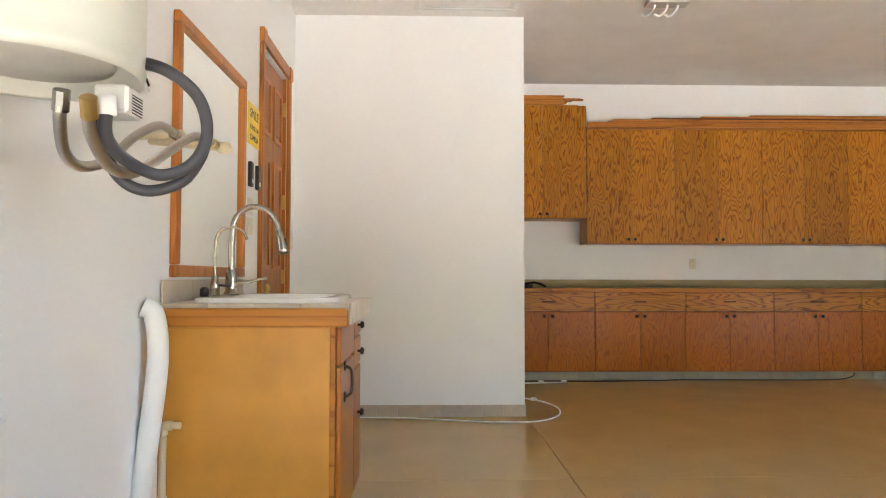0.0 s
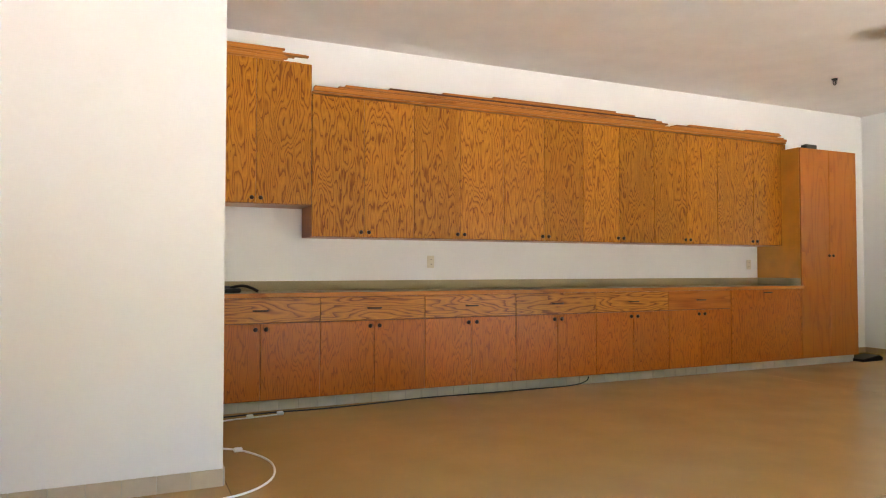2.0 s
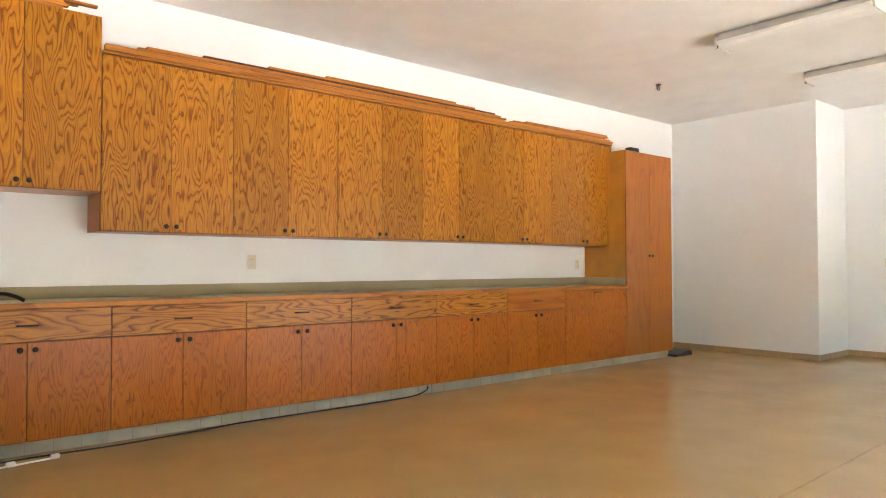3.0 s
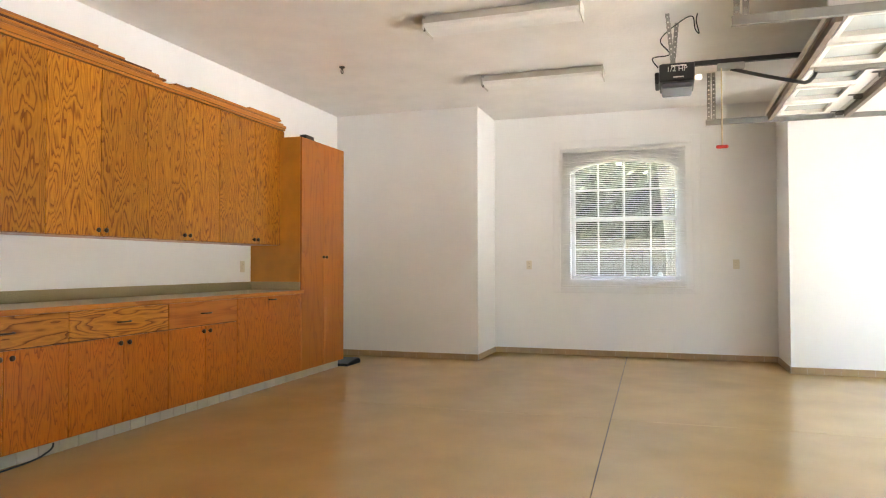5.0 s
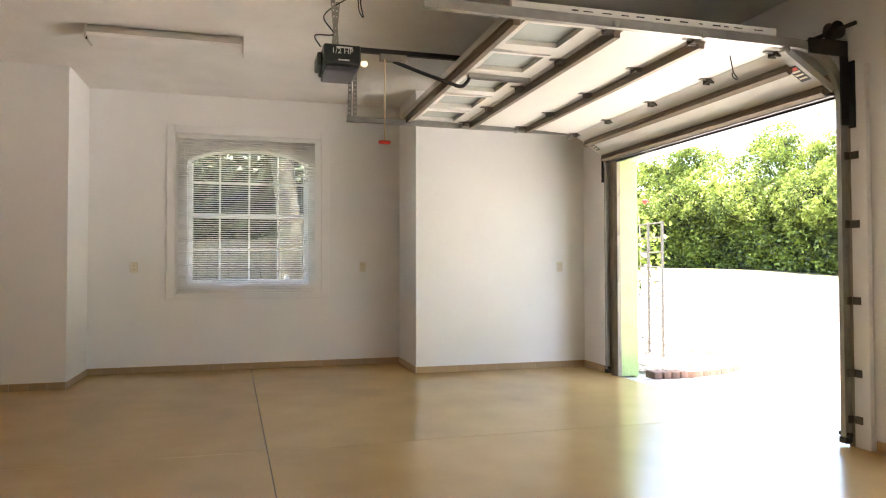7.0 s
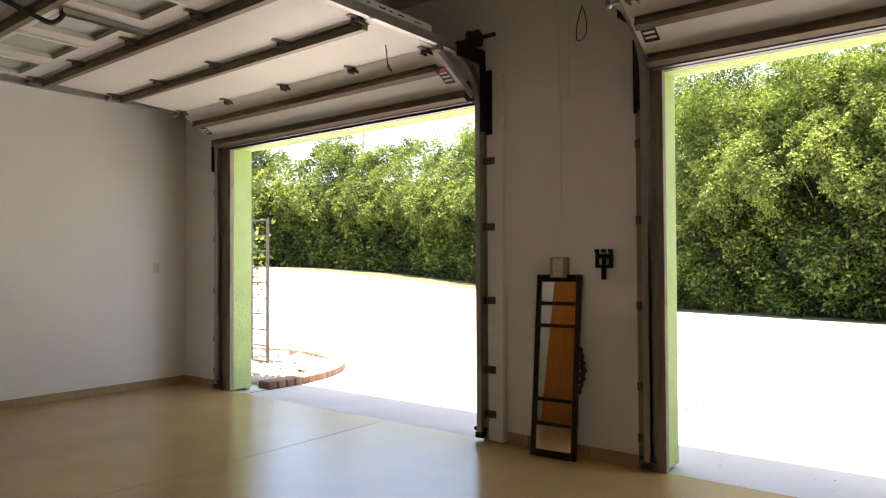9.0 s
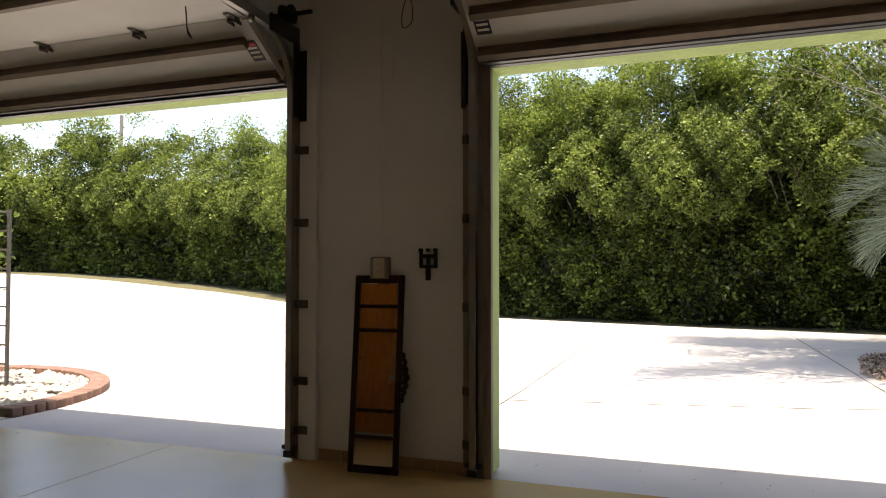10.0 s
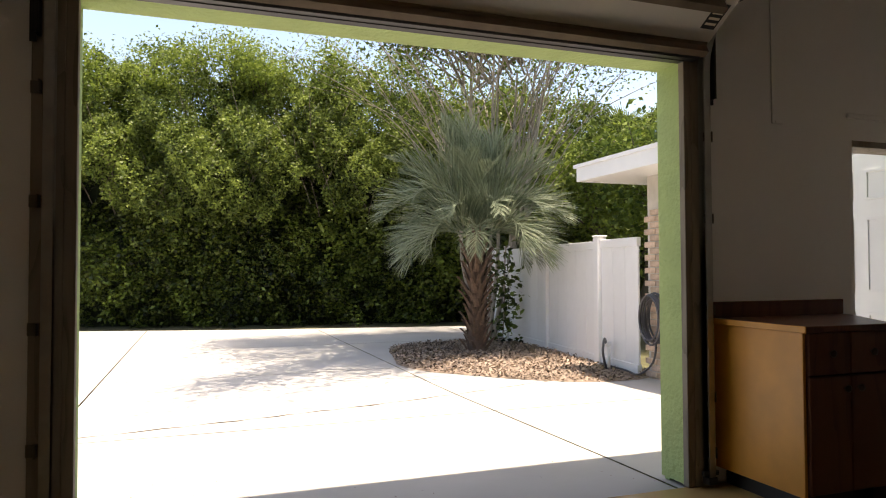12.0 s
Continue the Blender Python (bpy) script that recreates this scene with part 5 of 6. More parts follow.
sg = thing("warning_sign", (XW + 0.002, 0.03, 1.77), "yellow plastic camera warning sign on the wall", "sign")
part("plate", box(0, 0.003, -0.13, 0.13, 0, 0.235, 0.001), M["yellow"], sg)
words("SMILE", 0.075, sg, "black", (0.0036, 0, 0.155), (90, 0, 90))
words("YOU'RE ON", 0.036, sg, "black", (0.0036, 0, 0.09), (90, 0, 90))
words("CAMERA", 0.045, sg, "black", (0.0036, 0, 0.03), (90, 0, 90))
for y in (-0.06, 0.10):
    rc = thing("remote_holder", (XW + 0.001, y, 1.53), "black remote control clipped to the wall", "remote", "wall remotes")
    part("body", box(0, 0.022, -0.026, 0.026, 0, 0.14, 0.006, 2), M["black"], rc)
    part("button", box(0.0221, 0.025, -0.012, 0.012, 0.02, 0.045, 0.001), M["white_plastic"], rc)
for z in (1.31, 1.42):
    sw = thing("light_switch", (XW + 0.001, -0.04, z), "ivory wall switch plate", "light switch", "switch plates")
    part("plate", box(0, 0.006, -0.055, 0.055, -0.045, 0.05, 0.002), M["ivory"], sw)
    for y in (-0.022, 0.022):
        part("toggle", box(0.006, 0.016, y - 0.006, y + 0.006, -0.01, 0.012, 0.002), M["ivory"], sw)


wh = thing("water_heater", (-3.52, -2.58, 1.418), "small white enamel water heater hung on the wall", "water heater")
part("tank", lathe([(0.06, 0.03), (0.186, 0.028), (0.19, 0.0), (0.2, -0.004), (0.205, 0.02), (0.2, 0.03), (0.203, 0.06), (0.203, 0.8), (0.19, 0.83), (0.05, 0.84)], 40), M["enamel"], wh, smooth=True)
part("bottom_cover", lathe([(0.15, 0.0275), (0.146, 0.021), (0.05, 0.02)], 36), M["pan"], wh, smooth=True)
part("dial", lathe([(0.03, -0.02), (0.028, -0.034), (0.012, -0.036)], 16), M["white_plastic"], wh, "white plastic dial", loc=(-0.06, -0.05, 0.04))
part("bracket", box(-0.238, -0.2, -0.08, 0.08, 0.3, 0.36, 0.004), M["steel"], wh)
cb = part("control_box", box(-0.035, 0.035, -0.042, 0.042, -0.058, -0.001, 0.006), M["white_plastic"], wh, "white plastic connection box", loc=(0.12, 0.11, 0))
for i in range(7):
    part("label_bar", box(0.0351, 0.0356, -0.02, 0.03, -0.055 + i * 0.006, -0.0525 + i * 0.006 + 0.001 * (i % 2)), M["black"], cb, "tiny printed bars")
h1 = [(-3.489, -2.523, 1.389), (-3.502, -2.503, 1.346), (-3.532, -2.423, 1.292), (-3.544, -2.323, 1.28), (-3.541, -2.203, 1.317), (-3.547, -2.043, 1.407), (-3.544, -1.883, 1.471), (-3.555, -1.723, 1.476)]
h2 = [(-3.406, -2.583, 1.36), (-3.42, -2.543, 1.309), (-3.418, -2.463, 1.258), (-3.418, -2.333, 1.268), (-3.434, -2.103, 1.356), (-3.429, -1.923, 1.432), (-3.425, -1.763, 1.44)]
for nm, pts in (("supply_hose", h1), ("supply_hose", h2)):
    h = thing(nm, (0, 0, 0), "braided steel water hose from the heater", "hose", "braided hoses")
    part("hose", tube(smooth_path(pts, 8), 0.0125, 10), M["braid"], h, smooth=True)
    for e, f in ((pts[0], pts[1]), (pts[-1], pts[-2])):
        e, f = Vector(e), Vector(f)
        part("nut", tube([e + (e - f).normalized() * 0.012, e - (e - f).normalized() * 0.03], 0.0165, 8), M["brass" if pts is h2 and e.z > 1.3 and e.x < -3.3 else "nickel"], h)
gp = [(-3.392, -2.543, 1.358), (-3.409, -2.503, 1.312), (-3.404, -2.423, 1.279), (-3.363, -2.343, 1.259), (-3.3, -2.323, 1.288), (-3.261, -2.343, 1.35), (-3.265, -2.383, 1.419), (-3.308, -2.423, 1.463), (-3.374, -2.423, 1.486), (-3.446, -2.383, 1.484), (-3.486, -2.363, 1.409), (-3.493, -2.333, 1.324), (-3.469, -2.303, 1.257), (-3.416, -2.283, 1.231), (-3.345, -2.263, 1.254), (-3.296, -2.283, 1.304), (-3.27, -2.313, 1.357)]
gh = thing("drain_hose", (0, 0, 0), "looped grey rubber hose hanging from the heater", "hose")
part("hose", tube(smooth_path(gp, 8), 0.0135, 12), M["grey_hose"], gh, smooth=True)
part("collar", tube([(-3.392, -2.543, 1.384), (-3.392, -2.543, 1.347)], 0.019, 12), M["white_plastic"], gh, "white plastic collar", smooth=True)
for a, b in (((-3.753, -1.543, 1.509), (-3.562, -1.683, 1.484)), ((-3.745, -1.443, 1.511), (-3.402, -1.723, 1.437))):
    st = thing("pipe_stub", (0, 0, 0), "cream plastic pipe stub coming out of the wall", "pipe", "wall pipe stubs")
    a, b = Vector(a), Vector(b)
    part("pipe", tube([a, b], 0.013, 10), M["cpvc"], st, smooth=True)
    part("coupling", tube([b - (b - a).normalized() * 0.03, b + (b - a).normalized() * 0.01], 0.018, 10), M["cpvc"], st, smooth=True)
wb = (-3.745, -1.463, 0.925)
tb = thing("insulated_drain_pipe", (0, 0, 0), "white foam insulated pipe leaning on the wall", "pipe")
part("foam_sleeve", tube(smooth_path([(XW + 0.01, wb[1] - 0.01, wb[2] + 0.0), (-3.714, -1.463, 0.895), (-3.7, -1.463, 0.736), (-3.721, -1.483, 0.462), (-3.741, -1.503, 0.232), (-3.748, -1.513, 0.06)], 6), 0.036, 14), M["white_plastic"], tb, smooth=True)
cp = thing("drain_riser", (0, 0, 0), "cream plastic drain riser with an elbow", "pipe")
e = Vector((-3.708, -1.383, 0.496))
part("riser", tube([(e.x, e.y, 0), e], 0.0125, 10), M["cpvc"], cp, smooth=True)
part("elbow", tube(smooth_path([e - Vector((0, 0, 0.03)), e, e + Vector((0.03, 0.0, 0.004))], 4), 0.018, 10), M["cpvc"], cp, smooth=True)
part("outlet_stub", tube([e + Vector((0.02, 0, 0.004)), e + Vector((0.062, 0, 0.004))], 0.013, 10), M["cpvc"], cp, smooth=True)
part("coupling", tube([(e.x, e.y, 0.2), (e.x, e.y, 0.25)], 0.017, 10), M["cpvc"], cp, smooth=True)
pl = thing("coiled_plug_cord", (XW + 0.002, -1.52, 1.70), "small white coiled cord at the wall", "cord")
part("cord", tube(smooth_path([(0, 0, 0.05), (0.02, 0.02, 0.03), (0.02, 0.05, 0.0), (0.02, 0.02, -0.03), (0.02, -0.02, 0.0), (0.02, 0.0, 0.03), (0.025, 0.04, 0.01), (0.025, 0.02, -0.02)], 5), 0.005, 6), M["white_plastic"], pl, smooth=True)
part("tie", tube([(0.02, 0.0, 0.02), (0.02, 0.04, -0.01)], 0.004, 6), M["black"], pl)
solid("access_panel", box(0, 0.015, -0.26, 0.26, 0, 0.5, 0.004), M["white_plastic"], "white access panel low on the wall", "panel", (XW + 0.001, -2.5, 0.2))


# ---- outlets ----
def outlet(loc, rz, label="ivory double outlet on the white wall", boxed=False):
    o = thing("wall_outlet", loc, label, "outlet", "wall outlets", rz)
    d = 0.0
    if boxed:
        part("surface_box", box(-0.06, 0.06, -0.045, -0.001, -0.065, 0.065, 0.005), M["steel"], o, "grey steel surface box")
        d = -0.045
    part("plate", box(-0.036, 0.036, d - 0.006, d - 0.0005, -0.058, 0.058, 0.002), M["ivory"], o)
    for z in (-0.022, 0.022):
        s = part("socket", lathe([(0.016, 0), (0.016, -0.003), (0.012, -0.004)], 14, "Y"), M["ivory"], o, loc=(0, d - 0.006, z))
        for x in (-0.006, 0.006):
            part("slot", box(x - 0.001, x + 0.001, -0.0045, -0.004, -0.005, 0.005), M["black"], s)


outlet((0.129, YN, 1.176), 0)
outlet((4.32, YN, 1.16), 0)
outlet((XA, 1.149, 1.173), -90)
outlet((XA, -1.408, 1.177), -90)
outlet((XE, -3.60, 1.175), -90)
outlet((2.089, YS, 1.172), 180, "steel boxed outlet on the pier wall", True)

# ---- base tiles ----
TB = {}


def base_run(x0, y0, x1, y1, material, label, h=0.07):
    a, b = Vector((x0, y0, 0)), Vector((x1, y1, 0))
    L = (b - a).length
    n = max(int(round(L / 0.155)), 1)
    r = thing("baseboard", (x0, y0, 0), label, "baseboard", rz=math.degrees(math.atan2(b.y - a.y, b.x - a.x)))
    tagged(r, kind="structure")
    key = (round(L / n, 4), material, h)
    if key not in TB:
        TB[key] = mesh_of("tile", box(0.0012, L / n - 0.0012, -0.011, -0.0015, 0.0, h, 0.002), M[material])
    for i in range(n):
        part("tile", TB[key], M[material], r, loc=(L / n * i, 0, 0))
    part("grout", box(0, L, -0.0075, -0.001, 0.0, h - 0.003), M["mortar"], r)


base_run(XW, YC, XC, YC, "tile", "beige tile baseboard along the closet wall", 0.088)
base_run(XC, YC, XC, 2.93, "tile", "beige tile baseboard along the closet side", 0.088)
base_run(5.44, YN, XE, YN, "base", "tan tile baseboard")
base_run(XE, YN, XE, AN, "base", "tan tile baseboard")
base_run(XE, AN, XA, AN, "base", "tan tile baseboard")
base_run(XA, AN, XA, AS, "base", "tan tile baseboard")
base_run(XA, AS, XE, AS, "base", "tan tile baseboard")
base_run(XE, AS, XE, YS, "base", "tan tile baseboard")
base_run(XE, YS, A1 + 0.13, YS, "base", "tan tile baseboard")
base_run(A0 - 0.13, YS, B1 + 0.13, YS, "base", "tan tile baseboard")

# ---- window in the bay ----
win = thing("window_1", (XA, -0.08, 0), "white arched window with grilles", "window")
tagged(win, kind="structure")
hwid, zs, zt, zb = 0.68, 2.38, 2.56, 0.98


def arch(s, rise_top, w):
    return zs + (rise_top - zs) * math.sqrt(max(0.0, 1 - (s / w) ** 2))


bm = bmesh.new()
N = 18
for inner, outer, x0, x1 in ((0.0, None, 0.02, 0.25),):
    for k in range(N):
        s0, s1 = -hwid + 2 * hwid * k / N, -hwid + 2 * hwid * (k + 1) / N
        z0, z1 = arch(s0, zt, hwid), arch(s1, zt, hwid)
        vs = [bm.verts.new(q) for q in ((x0, s0, z0), (x0, s1, z1), (x0, s1, WZ1 + 0.001), (x0, s0, WZ1 + 0.001), (x1, s0, z0), (x1, s1, z1), (x1, s1, WZ1 + 0.001), (x1, s0, WZ1 + 0.001))]
        for f in ((0, 1, 2, 3), (7, 6, 5, 4), (0, 4, 5, 1)):
            bm.faces.new([vs[i] for i in f])
bmesh.ops.recalc_face_normals(bm, faces=bm.faces[:])
part("arch_spandrel", bm, M["wall"], win)
fr = boxes([(0.10, 0.16, -hwid, -hwid + 0.05, zb, zs), (0.10, 0.16, hwid - 0.05, hwid, zb, zs), (0.10, 0.16, -hwid + 0.05, hwid - 0.05, zb, zb + 0.05), (0.09, 0.16, -hwid + 0.05, hwid - 0.05, 1.745, 1.80)], 0.004)
part("frame", fr, M["vinyl"], win)
pts = [(0.13, s, arch(s, zt, hwid) - 0.02) for s in [-hwid + 0.02 + 2 * (hwid - 0.02) * k / 24 for k in range(25)]]
part("arch_frame", tube([(x - 0.09, s, z) for x, s, z in pts], 0.036, 8), M["vinyl"], win)
for s in (-0.33, 0.0, 0.33):
    part("muntin", box(0.122, 0.138, s - 0.011, s + 0.011, zb + 0.05, 1.745, 0.003), M["vinyl"], win)
    part("muntin", box(0.122, 0.138, s - 0.011, s + 0.011, 1.80, arch(s, zt, hwid) - 0.03, 0.003), M["vinyl"], win)
for z in (1.375, 2.16):
    part("muntin", box(0.1225, 0.1375, -hwid + 0.05, hwid - 0.05, z - 0.011, z + 0.011, 0.003), M["vinyl"], win)
for z0, z1 in ((zb + 0.05, 1.745), (1.80, zt - 0.02)):
    pn = part("pane", box(0.128, 0.132, -hwid + 0.04, hwid - 0.04, z0, z1), M["glass"], win, "clear glass pane")
    pn.visible_shadow = False
part("trim", boxes([(-0.012, -0.001, 0.81, 0.90, 0.81, 2.80), (-0.012, -0.001, -0.92, -0.83, 0.81, 2.80), (-0.012, -0.001, -0.83, 0.81, 2.70, 2.80), (-0.012, -0.001, -0.83, 0.81, 0.81, 0.88)], 0.003), M["wall"], win, "flat white painted surround")
bl = thing("venetian_blind", (XA - 0.012, -0.07, 0), "white slatted blind, lowered with slats open", "blind")
part("head_rail", box(-0.045, -0.002, -0.765, 0.765, 2.635, 2.668, 0.003), M["slat"], bl)
part("bottom_rail", box(-0.04, -0.008, -0.76, 0.76, 0.885, 0.905, 0.004), M["slat"], bl)
SL = mesh_of("slat", boxes([(-0.0125, 0.0125, -0.76, 0.76, -0.0006, 0.0006)]), M["slat"])
z = 0.925
while z < 2.63:
    part("slat", SL, M["slat"], bl, loc=(-0.024, 0, z), rot=(0, 12, 0))
    z += 0.0245
for s in (-0.6, 0.0, 0.6):
    part("cord", boxes([(-0.0385, -0.0375, s - 0.001, s + 0.001, 0.9, 2.64), (-0.0105, -0.0095, s - 0.001, s + 0.001, 0.9, 2.64)]), M["slat"], bl)
part("tilt_wand", tube([(-0.05, 0.70, 2.62), (-0.052, 0.70, 1.9)], 0.004, 6), M["white_plastic"], bl)
for y, h, r in ((-0.52, 0.10, 0.035), (-0.62, 0.05, 0.05)):
    solid("white_jug", lathe([(r, 0), (r, h * 0.7), (r * 0.6, h * 0.9), (r * 0.5, h)], 12), M["white_plastic"], "small white jug on the outer window sill", "jug", (XA + 0.20, y, WZ0), "jugs on the sill", smooth=True)
# yard beyond the window
wf = thing("board_fence", (0, 0, 0), "dark brown board fence beyond the window", "fence")
FB = mesh_of("board", box(-0.012, 0.012, -0.095, 0.095, -0.3, 1.72, 0.004), M["dark_bark"])
for k in range(34):
    part("board", FB, M["dark_bark"], wf, loc=(13.2, -4.2 + k * 0.2, 0.0))
part("rail", box(13.22, 13.27, -4.3, 2.6, 0.4, 0.5), M["dark_bark"], wf)
hedge_mass("hedge", [(17.5, 9), (17.0, 4), (17.0, -1), (17.5, -7)], [3.0, 3.0, 3.0, 3.0], 300, 0.2, 9, M["far_leaf"], "green hedge beyond the window, leaves coloured dark for shade")
oak = thing("yard_tree", (11.0, -0.8, -0.1), "thick leaning tree trunk beyond the window", "tree")
part("trunk", tube(smooth_path([(0, 0, -0.2), (0, 0.0, 0.8), (0.0, 0.02, 1.6), (0.1, 0.12, 2.6), (0.2, 0.3, 4.0), (0.3, 0.5, 5.5)], 5), 0.24, 10, None, 0.7), M["dark_bark"], oak, smooth=True)
part("limb", tube(smooth_path([(0, 0.0, 1.7), (0.2, -0.4, 2.8), (0.5, -1.0, 4.2)], 5), 0.12, 8, None, 0.5), M["dark_bark"], oak, smooth=True)
# crown spread wide and flat, mostly out of view, added to shade the yard
rng = np.random.default_rng(77)
pts = np.array((2.4, 0.2, 4.3)) + np.clip(rng.normal(size=(9000, 3)), -1.5, 2) * np.array((2.4, 3.6, 0.8))
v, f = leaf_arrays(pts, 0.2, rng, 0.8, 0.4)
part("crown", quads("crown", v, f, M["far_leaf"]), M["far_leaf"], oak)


# ---- ceiling fixtures ----
for x in (3.42, 5.22):
    fl = thing("ceiling_light", (x, 0.59, ZC), "white fluorescent ceiling light with wide lens, off", "ceiling light", "fluorescent ceiling lights")
    part("pan", box(-0.10, 0.10, -0.60, 0.60, -0.05, -0.001, 0.004), M["pan"], fl, "white steel pan, greyed for its shaded side")
    part("lens", prism([(-0.14, -0.055), (0.14, -0.055), (0.125, -0.10), (0.06, -0.115), (-0.06, -0.115), (-0.125, -0.10)], -0.60, 0.60, 0.004), M["slat"], fl, "milky ribbed lens")
    part("lip", boxes([(-0.15, -0.141, -0.61, 0.61, -0.075, -0.045), (0.141, 0.15, -0.61, 0.61, -0.075, -0.045)]), M["pan"], fl)
    for y in (-0.612, 0.612):
        part("end_cap", box(-0.122, 0.122, y - 0.006, y + 0.006, -0.118, -0.002, 0.003), M["pan"], fl)
    part("screw", lathe([(0.008, -0.125), (0.008, -0.1)], 8), M["bronze"], fl, loc=(-0.1, 0.606, 0.0))
sh = thing("ceiling_hook", (4.375, 2.447, ZC), "dark metal ceiling hook with a ring", "hook")
part("base", lathe([(0.03, -0.001), (0.028, -0.01), (0.012, -0.02)], 14), M["iron"], sh)
part("ring", tube([(0.022 * math.cos(a), 0, -0.045 + 0.022 * math.sin(a)) for a in (2 * math.pi * k / 16 for k in range(17))], 0.005, 6), M["iron"], sh)
ah = thing("attic_hatch", (-2.49, 0.70, ZL), "white ceiling hatch with moulded trim", "hatch")
part("lid", box(-0.31, 0.31, -0.33, 0.33, -0.008, -0.001, 0.002), M["ceil"], ah)
for nm, x0, x1, y0, y1 in (("trim", -0.37, 0.37, 0.33, 0.40), ("trim", -0.37, 0.37, -0.40, -0.33), ("trim", -0.37, -0.311, -0.329, 0.329), ("trim", 0.311, 0.37, -0.329, 0.329)):
    part(nm, boxes([(x0, x1, y0, y1, -0.014, -0.001), (x0 + 0.015, x1 - 0.015, y0 + 0.015, y1 - 0.015, -0.026, -0.0141)], 0.003), M["white_plastic"], ah)
hk = thing("hook_rack", (-0.93, 1.27, ZC), "grey ceiling plate with curved white hooks", "rack")
part("board", box(-0.16, 0.16, -0.06, 0.06, -0.03, -0.001, 0.004), M["pan"], hk)
for x in (-0.1, 0.0, 0.08):
    part("hook", tube(smooth_path([(x, 0.0, -0.03), (x - 0.01, 0.02, -0.07), (x - 0.05, 0.05, -0.10), (x - 0.08, 0.06, -0.08)], 5), 0.01, 8), M["white_plastic"], hk, smooth=True)

# ---- opener ----
op = thing("garage_door_opener", (4.0, -0.70, 2.53), "black garage door opener hung from the ceiling, lamp lit", "garage door opener")
part("housing", box(-0.20, 0.20, -0.13, 0.13, 0.06, 0.20, 0.012, 2), M["black"], op)
part("lens_cover", box(-0.17, 0.17, -0.115, 0.115, 0.018, 0.059, 0.015, 2), M["smoke"], op, "smoked lamp cover")
part("end_module", box(-0.12, 0.12, 0.131, 0.165, 0.07, 0.16, 0.008), M["black"], op)
words("1/2 HP", 0.055, op, "white_plastic", (-0.2008, 0.0, 0.135), (90, 0, -90))
for z, w in ((0.178, 0.07), (0.09, 0.05)):
    part("label_bar", box(-0.2012, -0.2002, -w, w * 0.6, z - 0.005, z + 0.005), M["white_plastic"], op)
part("bulb", lathe([(0.010, 0), (0.014, -0.008), (0.022, -0.028), (0.018, -0.045), (0.006, -0.052)], 14, "Y"), M["bulb"], op, "glowing bulb", loc=(-0.16, -0.131, 0.085), smooth=True)
rail = part("drive_rail", box(-0.02, 0.02, -3.16, -0.131, 0.215, 0.25, 0.003), M["iron"], op, "black drive rail")
part("trolley", box(-0.03, 0.03, -0.50, -0.30, 0.165, 0.214, 0.005), M["steel"], op)
part("arm", tube(smooth_path([(0, -0.40, 0.17), (0, -0.62, 0.10), (0, -0.85, 0.035), (0, -0.93, 0.02), (0, -0.98, 0.06), (0, -1.0, 0.11)], 4), 0.014, 6), M["iron"], op, "bent black door arm")
part("door_bracket", boxes([(-0.03, 0.03, -1.48, -0.98, 0.108, 0.116), (-0.03, -0.024, -1.48, -0.98, 0.086, 0.108), (0.024, 0.03, -1.48, -0.98, 0.086, 0.108)]), M["steel"], op, "long perforated steel bracket")
part("pull_cord", tube([(-0.035, -0.33, 0.17), (-0.035, -0.33, -0.43)], 0.0055, 6), M["cpvc"], op, "tan pull cord")
part("pull_handle", boxes([(-0.05, -0.02, -0.375, -0.285, -0.455, -0.43)], 0.008), M["red"], op, "red plastic handle")
for x in (-0.12, 0.12):
    hg = bmesh.new()
    for i in range(10):
        z, y = 0.2 + i * 0.0427, 0.03 + 0.004 * i * (1 if x < 0 else -1)
        add_box(hg, -0.002, 0.002, y - 0.016, y + 0.016, z + 0.013, z + 0.0427)
        add_box(hg, -0.002, 0.002, y - 0.016, y - 0.006, z, z + 0.013)
        add_box(hg, -0.002, 0.002, y + 0.006, y + 0.016, z, z + 0.013)
    part("hanger", hg, M["steel"], op, "perforated steel hanger", loc=(x, 0, 0))
part("mounting_plate", box(-0.16, 0.16, -0.05, 0.11, 0.2005, 0.212, 0.003), M["steel"], op)
part("power_cord", tube(smooth_path([(-0.1, 0.14, 0.2), (-0.1, 0.18, 0.28), (-0.1, 0.05, 0.3), (-0.1, 0.12, 0.42), (-0.05, -0.02, 0.56), (-0.05, -0.12, 0.60), (-0.05, -0.14, 0.50), (-0.05, -0.17, 0.46), (-0.05, -0.15, 0.56), (-0.05, -0.16, 0.62)], 6), 0.005, 6), M["black"], op, smooth=True)
bd = thing("spare_board", (2.70, -2.4, 2.664), "white board with pencil scribbles lying on the door track", "board")
part("plank", box(-0.02, 0.02, -0.95, 0.88, 0, 0.045, 0.003), M["doorskin"], bd)
rr = random.Random(9)
y = 0.5
while y > -0.8:
    w = rr.uniform(0.02, 0.07)
    part("mark", box(-0.0212, -0.0202, y - w, y, 0.018, 0.024 + rr.uniform(0, 0.006)), M["black"], bd, "pencil mark")
    y -= w + rr.uniform(0.02, 0.1)

